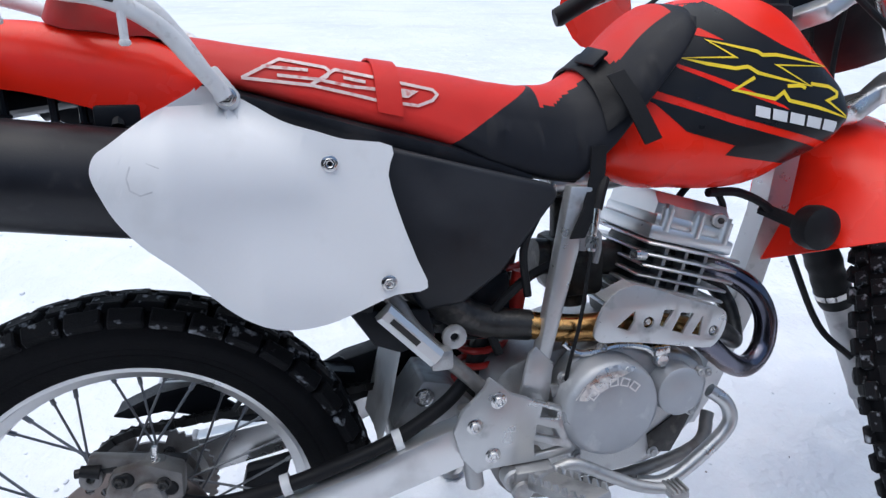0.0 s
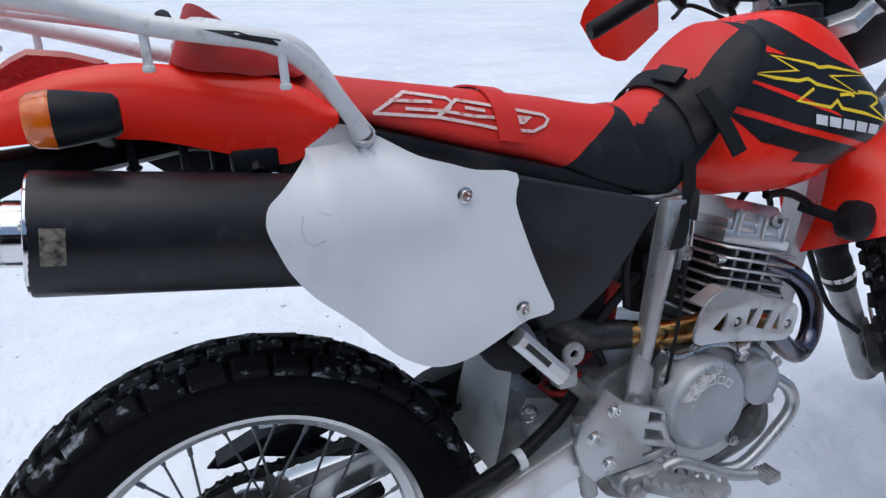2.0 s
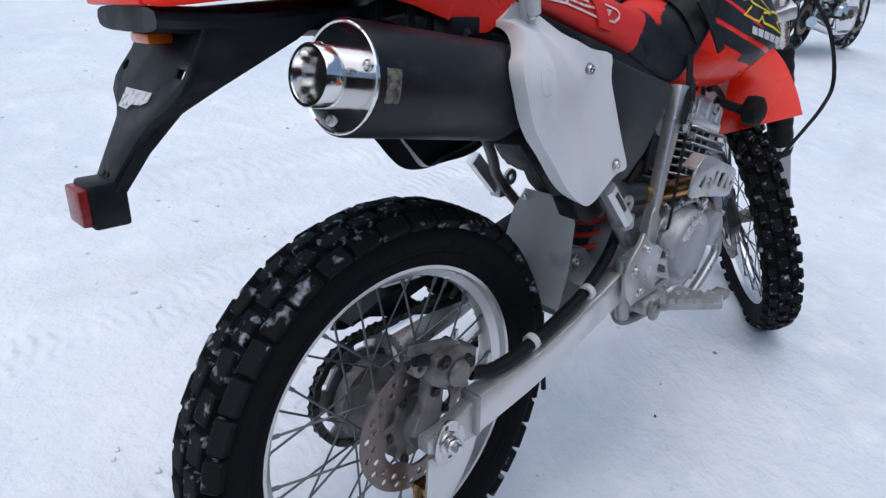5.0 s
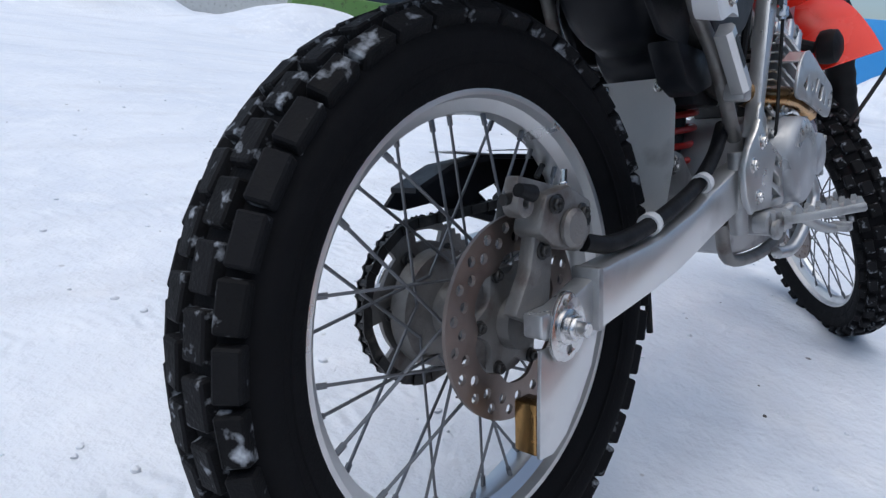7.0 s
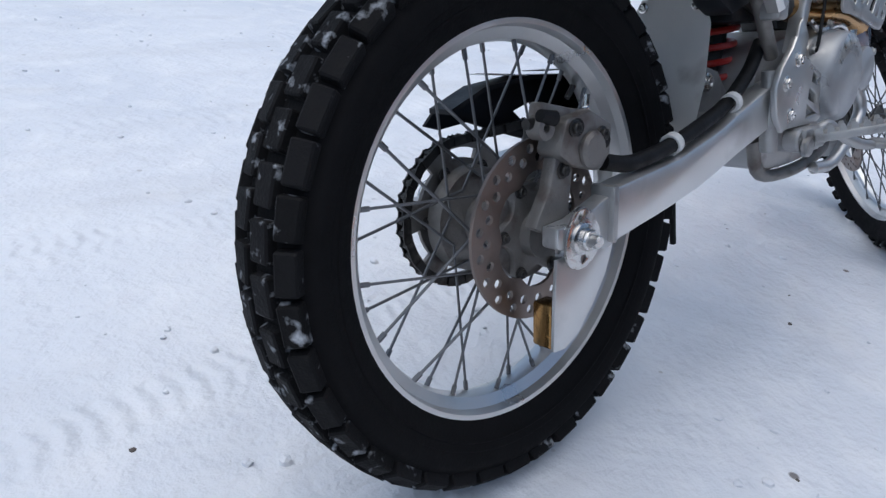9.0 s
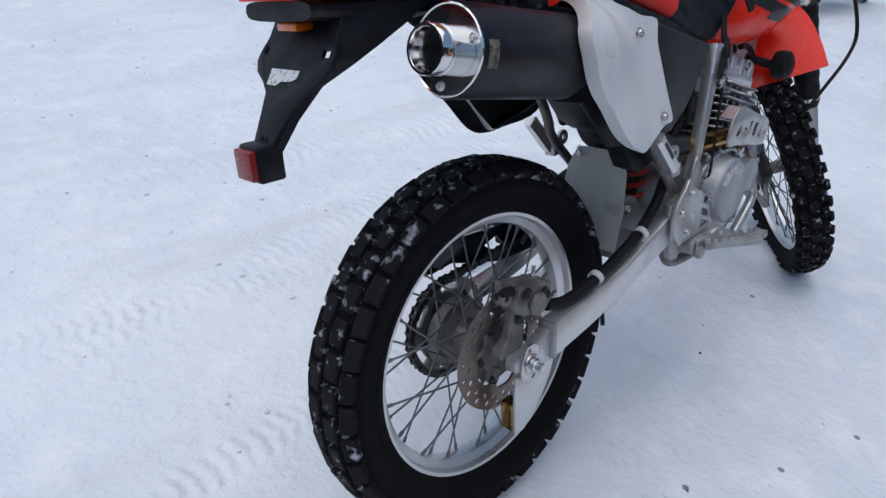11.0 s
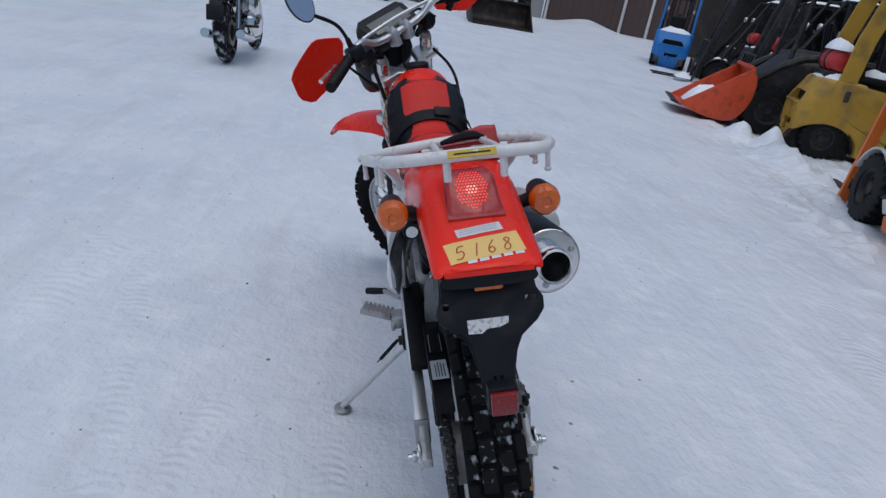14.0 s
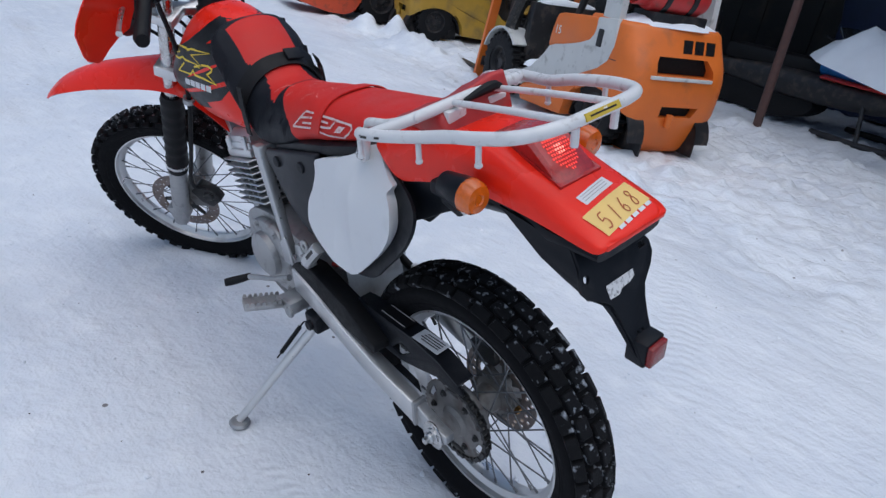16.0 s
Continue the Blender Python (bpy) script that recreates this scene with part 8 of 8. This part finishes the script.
TARP = mat("dark_blue_tarp", (0.012, 0.02, 0.06), 0.5, vary=0.2, scale=4, bump=0.4, bscale=8)
tp = thing("covered_stack", pose(1.0, -9.6, -0.09, 0, 0, -19), "stack under a dark blue tarpaulin inside the shed", "tarpaulin")
tb = box(-1.6, 1.6, -0.6, 0.6, 0, 1.9, 0.1, 3)
bmesh.ops.subdivide_edges(tb, edges=tb.edges[:], cuts=5, use_grid_fill=True)
for v in tb.verts:
    v.co += Vector((noise.noise(v.co * 1.7), noise.noise(v.co * 1.7 + Vector((5, 0, 0))), 0.5 * noise.noise(v.co * 1.3))) * 0.16
    v.co.z = max(0, v.co.z)
part("tarpaulin", tb, TARP, tp, smooth=60)

# ---- wheel loader and far building ----
wl = thing("wheel_loader", pose(25.7, -4.9, 0, 0, 0, 176), "grey wheel loader with a wide worn black bucket", "wheel loader")
for x in (-1.0, 0.9):
    for y in (-0.85, 0.85):
        machine_tyre(wl, x, y, 0.60, 0.42, IRON, 20)
part("front_frame", box(0.2, 1.4, -0.45, 0.45, 0.5, 1.0, 0.08), ALU, wl)
part("rear_frame", box(-2.0, 0.0, -0.6, 0.6, 0.55, 1.6, 0.15), ALU, wl)
part("cab", loft([[(x0, y, z), (x1, y, z), (x1, -y, z), (x0, -y, z)] for z, x0, x1, y in ((1.2, -0.5, 0.5, 0.6), (1.8, -0.5, 0.45, 0.62), (2.7, -0.45, 0.3, 0.56))]), GLASS, wl, smooth=0)
part("cab_roof", box(-0.55, 0.45, -0.66, 0.66, 2.7, 2.8, 0.04), ALU, wl)
for s in (-1, 1):
    part("lift_arm", tube([(0.5, s * 0.4, 1.35), (1.3, s * 0.45, 1.1), (1.9, s * 0.45, 0.45)], 0.09, 8, 3), ALU, wl)
    part("tilt_ram", tube([(0.5, s * 0.25, 1.1), (1.7, s * 0.3, 0.8)], 0.05, 8, 1), STEEL, wl)
wb = bucket(pose(23.0, -4.55, 0.0, 0, 0, 186), 2.2, 1.0, 0.85, WORNIRON, "wide worn dark steel loader bucket on the snow")
GREYWALL = mat("grey_cladding", (0.28, 0.28, 0.28), 0.5, vary=0.04, scale=1.2)
BROWNWALL = mat("brown_sheet_gate", (0.075, 0.045, 0.038), 0.5, vary=0.08, scale=1.5)
wall("wall_hall_grey", 41.0, -4.2, 39.0, -10.2, -0.4, 7.5, 0.2, GREYWALL, "grey ribbed cladding of a hall", 0.5, 0.02)
wall("wall_hall_brown", 38.9, -10.3, 32.5, -17.5, -0.4, 7.5, 0.2, BROWNWALL, "brown ribbed metal gate wall", 0.4, 0.015)
wall("wall_hall_side", 41.0, -4.2, 60.0, 2.0, -0.4, 7.5, 0.2, GREYWALL, "grey ribbed side of a hall")
for k, q in enumerate((0.02, 0.50, 0.66)):
    jx, jy = 38.9 + (32.5 - 38.9) * q, -10.3 + (-17.5 + 10.3) * q
    jm = part("trim", box(-0.07, 0.07, 0.10, 0.18, -0.2, 5.2 if k == 0 else 2.4), CREAM, smooth=0)
    jm.matrix_world = pose(jx, jy, 0, 0, 0, math.degrees(math.atan2(-7.2, -6.4))) @ pose(0, 0, 0, 0, 0, 180)
    tagged(jm, "pale steel frame of the brown gate", "trim", kind="structure")

# ---- parked vehicles ----
def vehicle(name, m, label, paint, prof, cabin, width, wheels, r, group="parked cars"):
    """Car or van: heading +x. prof: lower body side outline; cabin: greenhouse outline; wheels: axle stations."""
    v = thing(name, m, label, "van" if "van" in name else "car", group)
    h = width / 2
    arches = []
    part("body", prism(smoothed(prof, 2, True), -h, h, 0.06, seg=3), paint, v, smooth=60)
    cs = []
    zmin, zmax = min(z for _, z in cabin), max(z for _, z in cabin)
    secs = []
    for y in np.linspace(-1, 1, 9):
        k = 1 - 0.10 * abs(y) ** 4
        secs.append([(x, y * h * (0.97 - 0.16 * (z - zmin) / (zmax - zmin)), zmin + (z - zmin) * k) for x, z in cabin])
    part("greenhouse", bev(loft(secs), 0.03, 2, 45), GLASS, v, "dark window glass", smooth=50)
    top = [(x, z) for x, z in cabin if z > zmax - 0.05]
    x0, x1 = min(x for x, _ in top), max(x for x, _ in top)
    part("roof", loft([super_ring(x, 0, zmax - 0.01, h * 0.80, 0.035, 4, 20) for x in (x0 - 0.03, x0 + 0.1, (x0 + x1) / 2, x1 - 0.1, x1 + 0.03)]), paint, v)
    for s in (-1, 1):
        lo = [p for p in cabin if p[1] < zmin + 0.02]
        for (xa, za), (xb, zb) in zip(cabin, cabin[1:] + cabin[:1]):
            if abs(za - zb) > 0.2:
                part("pillar", tube([(xa, s * h * (0.975 - 0.16 * (za - zmin) / (zmax - zmin)), za), (xb, s * h * (0.975 - 0.16 * (zb - zmin) / (zmax - zmin)), zb)], 0.035, 8, 1), paint, v)
        xm = sum(x for x, _ in cabin) / len(cabin)
        part("pillar", tube([(xm, s * h * 0.975, zmin), (xm, s * h * 0.82, zmax)], 0.03, 8, 1), paint, v)
        part("door_mirror", moved(box(-0.05, 0.05, -0.07, 0.07, -0.06, 0.06, 0.025), pose(max(x for x, _ in lo) - 0.25, s * (h + 0.07), zmin + 0.08)), paint, v)
        xf = max(x for x, _ in prof)
        xr = min(x for x, _ in prof)
        part("head_lamp", box(xf - 0.14, xf - 0.02, s * h * 0.72 - 0.14, s * h * 0.72 + 0.14, 0.62, 0.76, 0.03), LAMP, v)
        part("tail_lamp", box(xr + 0.0, xr + 0.10, s * h * 0.82 - 0.09, s * h * 0.82 + 0.09, 0.70, 0.92, 0.02), REDLENS, v)
        for xw in wheels:
            wv = new("wheel")
            wv.parent = v
            at = (xw, s * (h - 0.10), r)
            part("wheel_arch", disc(r * 1.16, s * (h - 0.22), s * (h + 0.004), (xw, 0, r), n=28), IRON, v, smooth=0)
            part("tyre", lathe([(r * 0.62, -0.10), (r * 0.9, -0.105), (r * 0.98, -0.085), (r, -0.04), (r, 0.04), (r * 0.98, 0.085), (r * 0.9, 0.105), (r * 0.62, 0.10)], "y", 36, (xw, s * (h - 0.085), r)), RUBBER, wv)
            hub = [disc(r * 0.2, 0, s * 0.03, (xw, s * (h - 0.03), r), n=14), lathe([(r * 0.56, s * 0.0), (r * 0.63, s * 0.02), (r * 0.63, -s * 0.1), (r * 0.56, -s * 0.1)], "y", 32, (xw, s * (h - 0.01), r))]
            for k in range(5):
                hub.append(moved(box(0, r * 0.6, -0.012, 0.012, -r * 0.09, r * 0.09), Matrix.Translation((xw, s * (h - 0.01), r)) @ Matrix.Rotation(2 * math.pi * k / 5, 4, "Y")))
            part("rim", join(*hub), ALU, wv)
    xf = max(x for x, _ in prof)
    part("front_bumper", box(xf - 0.12, xf + 0.04, -h * 0.97, h * 0.97, 0.24, 0.52, 0.05), IRON if "van" in name else paint, v)
    part("grille", box(xf - 0.03, xf + 0.012, -h * 0.45, h * 0.45, 0.60, 0.74, 0.01), IRON, v)
    part("number_plate", box(xf + 0.03, xf + 0.05, -0.20, 0.20, 0.34, 0.45, 0.003), INK_WHITE, v)
    xr = min(x for x, _ in prof)
    part("rear_bumper", box(xr - 0.04, xr + 0.12, -h * 0.97, h * 0.97, 0.26, 0.54, 0.05), paint, v)
    return v


SEDAN = ([(2.1, 0.30), (2.15, 0.55), (2.0, 0.76), (1.2, 0.88), (0.9, 0.92), (-1.6, 0.96), (-2.05, 0.92), (-2.15, 0.6), (-2.1, 0.28), (0.0, 0.22)], [(1.1, 0.88), (0.35, 1.36), (-0.1, 1.42), (-1.0, 1.40), (-1.65, 0.92)])
SUV = ([(2.2, 0.35), (2.25, 0.6), (2.15, 0.95), (1.2, 1.05), (-2.0, 1.08), (-2.2, 1.0), (-2.25, 0.6), (-2.2, 0.35), (0, 0.30)], [(1.2, 1.03), (0.55, 1.62), (0.2, 1.68), (-1.7, 1.66), (-2.1, 1.06)])
VAN = ([(1.65, 0.28), (1.70, 0.55), (1.66, 0.98), (1.5, 1.05), (-1.6, 1.08), (-1.68, 0.9), (-1.68, 0.28), (0, 0.24)], [(1.58, 1.03), (1.15, 1.76), (0.9, 1.84), (-1.5, 1.84), (-1.64, 1.06)])
WHITECAR = mat("white_car_paint", (0.60, 0.61, 0.62), 0.3, coat=0.4, vary=0.03, scale=3, dirt=(0.4, 0.4, 0.4), dirt_amt=0.2)
SILVERCAR = mat("silver_car_paint", (0.34, 0.36, 0.40), 0.3, 0.5, coat=0.4, vary=0.04, scale=3)
BLACKCAR = mat("black_car_paint", (0.012, 0.012, 0.016), 0.25, coat=0.5, vary=0.1, scale=3)
BLUECAR = mat("blue_car_paint", (0.012, 0.03, 0.20), 0.25, coat=0.5)
REDCAR = mat("red_car_paint", (0.42, 0.02, 0.02), 0.3, coat=0.4)
GREENVAN = mat("green_van_paint", (0.12, 0.24, 0.06), 0.4, vary=0.05, scale=3, dirt=(0.08, 0.12, 0.04), dirt_amt=0.2)
vehicle("white_van", pose(28.6, -0.1, 0, 0, 0, 176), "small white van facing the yard", WHITECAR, VAN[0], VAN[1], 1.48, (1.05, -1.05), 0.28)
vehicle("silver_car", pose(31.5, 2.2, 0, 0, 0, 160), "silver estate car parked on snow", SILVERCAR, SEDAN[0], SEDAN[1], 1.7, (1.3, -1.3), 0.30)
vehicle("snowy_car", pose(33.2, -2.6, 0, 0, 0, 150), "white car half covered in snow", WHITECAR, SEDAN[0], SEDAN[1], 1.7, (1.3, -1.3), 0.30)
vehicle("red_car", pose(35.0, 4.6, 0, 0, 0, 100), "red hatchback at the edge of the yard", REDCAR, SEDAN[0], SEDAN[1], 1.7, (1.3, -1.3), 0.30)
vehicle("dark_car", pose(14.2, 6.1, 0, 0, 0, -30), "black off-road car parked at the edge of the yard", BLACKCAR, SUV[0], SUV[1], 1.8, (1.35, -1.35), 0.36)
vehicle("dark_car", pose(12.0, 9.0, 0, 0, 0, -30), "black off-road car parked at the edge of the yard", BLACKCAR, SUV[0], SUV[1], 1.8, (1.35, -1.35), 0.36)
vehicle("blue_car", pose(17.9, 4.9, 0, 0, 0, 185), "dark blue car with a pale number plate", BLUECAR, SEDAN[0], SEDAN[1], 1.7, (1.3, -1.3), 0.30)
vehicle("green_van", pose(11.2, 14.4, 0, 0, 0, 150), "green and white minibus behind a snow bank", GREENVAN, VAN[0], VAN[1], 1.9, (1.05, -1.05), 0.34)
snow_cap("snow_on_car", pose(33.2, -2.6, 1.40, 0, 0, 150), 1.0, 0.65, 0.14, "snow lying on the roof of a white car", 21.0)
snow_cap("snow_on_car", pose(33.2, -2.6, 0.88, 0, 0, 150) @ pose(1.5, 0, 0), 0.5, 0.7, 0.10, "snow lying on the bonnet of a white car", 22.0)
tr = thing("blue_truck", pose(30.5, 5.9, 0, 0, 0, 95), "bright blue box truck beyond the snow bank", "truck")
part("cargo_box", box(-3.0, 1.6, -1.1, 1.1, 0.9, 3.3, 0.04), mat("bright_blue_paint", (0.05, 0.30, 0.68), 0.4), tr)
part("cab", loft([super_ring(x, 0, (a + b) / 2, 1.05, (b - a) / 2, 6, 20) for x, a, b in ((1.65, 0.6, 2.5), (2.6, 0.6, 2.4), (3.0, 0.6, 1.6))]), WHITECAR, tr)
part("side_rail", box(-3.0, 1.6, -1.115, -1.10, 3.1, 3.2), CREAM, tr)
for s in (-1, 1):
    for x in (-1.9, 2.3):
        machine_tyre(tr, x, s * 0.9, 0.42, 0.25, IRON, 20)

# second motorcycle standing further into the yard
mc = thing("parked_motorcycle", pose(6.65, 1.75, 0, -6, 0, -4), "dark road motorcycle with a chromed engine and snow on its tyres", "motorcycle")
for x, r, w_ in ((0.0, 0.32, 0.13), (1.42, 0.32, 0.11)):
    wv = new("wheel")
    wv.parent = mc
    part("tyre", lathe(smoothed([(r * 0.62, -w_ * 0.3), (r * 0.8, -w_ * 0.5), (r * 0.95, -w_ * 0.36), (r, 0), (r * 0.95, w_ * 0.36), (r * 0.8, w_ * 0.5), (r * 0.62, w_ * 0.3)], 3), "y", 48, (x, 0, r)), mat("snowy_tyre", (0.008, 0.008, 0.009), 0.8, dirt=(0.5, 0.52, 0.55), dirt_amt=0.28, dirt_scale=14, spec=0.2), wv)
    part("rim", rim_mesh((x, 0, r), r * 0.66, w_ * 0.6), DARKSTEEL, wv)
    for k in range(6):
        part("rim_spoke", moved(box(0.02, r * 0.62, -0.012, 0.012, -0.02, 0.02, 0.004), Matrix.Translation((x, 0, r)) @ Matrix.Rotation(2 * math.pi * k / 6, 4, "Y")), DARKSTEEL, wv)
    part("brake_disc", lathe([(0.09, -0.075), (0.14, -0.075), (0.14, -0.07), (0.09, -0.07), (0.09, -0.075)], "y", 32, (x, 0, r)), DISC, wv)
part("engine", join(box(0.50, 0.95, -0.22, 0.22, 0.22, 0.48, 0.06), box(0.62, 0.92, -0.20, 0.20, 0.45, 0.70, 0.04)), CHROME, mc, "chromed engine")
for s in (-1, 1):
    for k in range(2):
        part("exhaust_pipe", tube([(0.95, s * (0.06 + 0.08 * k), 0.55), (1.05, s * (0.07 + 0.08 * k), 0.40), (0.95, s * (0.09 + 0.07 * k), 0.22), (0.60, s * 0.15, 0.20)], 0.02, 10, 4), CHROME, mc)
    part("muffler", tube([(0.60, s * 0.16, 0.21), (0.35, s * 0.18, 0.24), (-0.12, s * 0.19, 0.32)], [0.03, 0.045, 0.05], 16, 3), CHROME, mc)
    part("swingarm", tube([(0.0, s * 0.11, 0.32), (0.50, s * 0.10, 0.38)], 0.025, 10, 1), DARKSTEEL, mc)
    part("rear_shock", tube([(0.05, s * 0.13, 0.36), (0.14, s * 0.13, 0.72)], 0.025, 10, 1), CHROME, mc)
    part("fork_leg", tube([(1.42, s * 0.10, 0.32), (1.12, s * 0.10, 0.98)], 0.024, 12, 1), CHROME, mc)
    part("side_cover", prism(smoothed([(0.25, 0.55), (0.5, 0.52), (0.6, 0.7), (0.3, 0.72)], 3, True), s * 0.10, s * 0.13, 0.01), BLACKCAR, mc)
    part("turn_signal", tube([(-0.18, s * 0.06, 0.74), (-0.20, s * 0.18, 0.74)], [0.01, 0.025], 10, 1), AMBER, mc)
    part("foot_peg", tube([(0.45, s * 0.12, 0.36), (0.45, s * 0.27, 0.36)], 0.014, 8, 1), DARKSTEEL, mc)
part("rear_fender", sheet([(-0.36, 0.58, 0.06, 0.0), (-0.32, 0.66, 0.07, 0.02), (-0.18, 0.72, 0.08, 0.03), (0.1, 0.73, 0.08, 0.03)], 0.004), BLACK, mc)
part("tail_light", box(-0.30, -0.22, -0.06, 0.06, 0.68, 0.74, 0.015), REDLENS, mc)
part("plate_holder", moved(box(-0.006, 0.006, -0.09, 0.09, -0.08, 0.08, 0.004), pose(-0.36, 0, 0.55, 0, 15, 0)), BLACK, mc)
part("seat", loft([super_ring(x, 0, z, w_, 0.045, 3, 20) for x, z, w_ in ((-0.25, 0.80, 0.09), (0.1, 0.79, 0.13), (0.4, 0.78, 0.14), (0.6, 0.82, 0.10))]), BLACK_SEAT, mc)
part("fuel_tank", loft([super_ring(x, 0, z, w_, h_, 2.5, 24) for x, z, w_, h_ in ((0.55, 0.84, 0.10, 0.06), (0.7, 0.90, 0.16, 0.11), (0.95, 0.94, 0.17, 0.12), (1.08, 0.92, 0.10, 0.07))]), BLACKCAR, mc)
part("handlebar", tube([(0.95, 0.36, 1.08), (1.05, 0.22, 1.12), (1.08, 0.0, 1.08), (1.05, -0.22, 1.12), (0.95, -0.36, 1.08)], 0.012, 10, 4), STEEL, mc)
part("headlight", lathe([(0, -0.10), (0.07, -0.08), (0.09, 0.0), (0.085, 0.02), (0, 0.03)], "x", 24, (1.22, 0, 0.92)), CHROME, mc)
part("side_stand", tube([(0.55, 0.10, 0.28), (0.58, 0.24, 0.02)], 0.012, 8, 1), DARKSTEEL, mc)

# far edge: fence and pale block
FENCE = mat("green_fence_sheet", (0.16, 0.26, 0.08), 0.6, vary=0.1, scale=2)
wall("wall_fence_green", 44.0, -3.0, 42.0, 12.0, -0.2, 2.4, 0.08, FENCE, "green sheet fence beyond the parked cars", 0.5, 0.02)
wall("wall_fence_pale", 42.0, 12.0, -2.0, 34.0, -0.2, 2.2, 0.10, CREAM, "pale sheet fence along the yard", 0.8, 0.02)
# these last two fences are never in view, added to block the low sky
wall("wall_fence_near", -2.0, 34.0, -30.0, 10.0, -0.2, 2.2, 0.10, CREAM, "pale sheet fence along the yard", 0.8, 0.02)
wall("wall_fence_back", -30.0, 10.0, -12.0, -22.0, -0.2, 2.6, 0.10, CREAM, "unseen pale sheet fence added to close off the low sky", 0.8, 0.02)
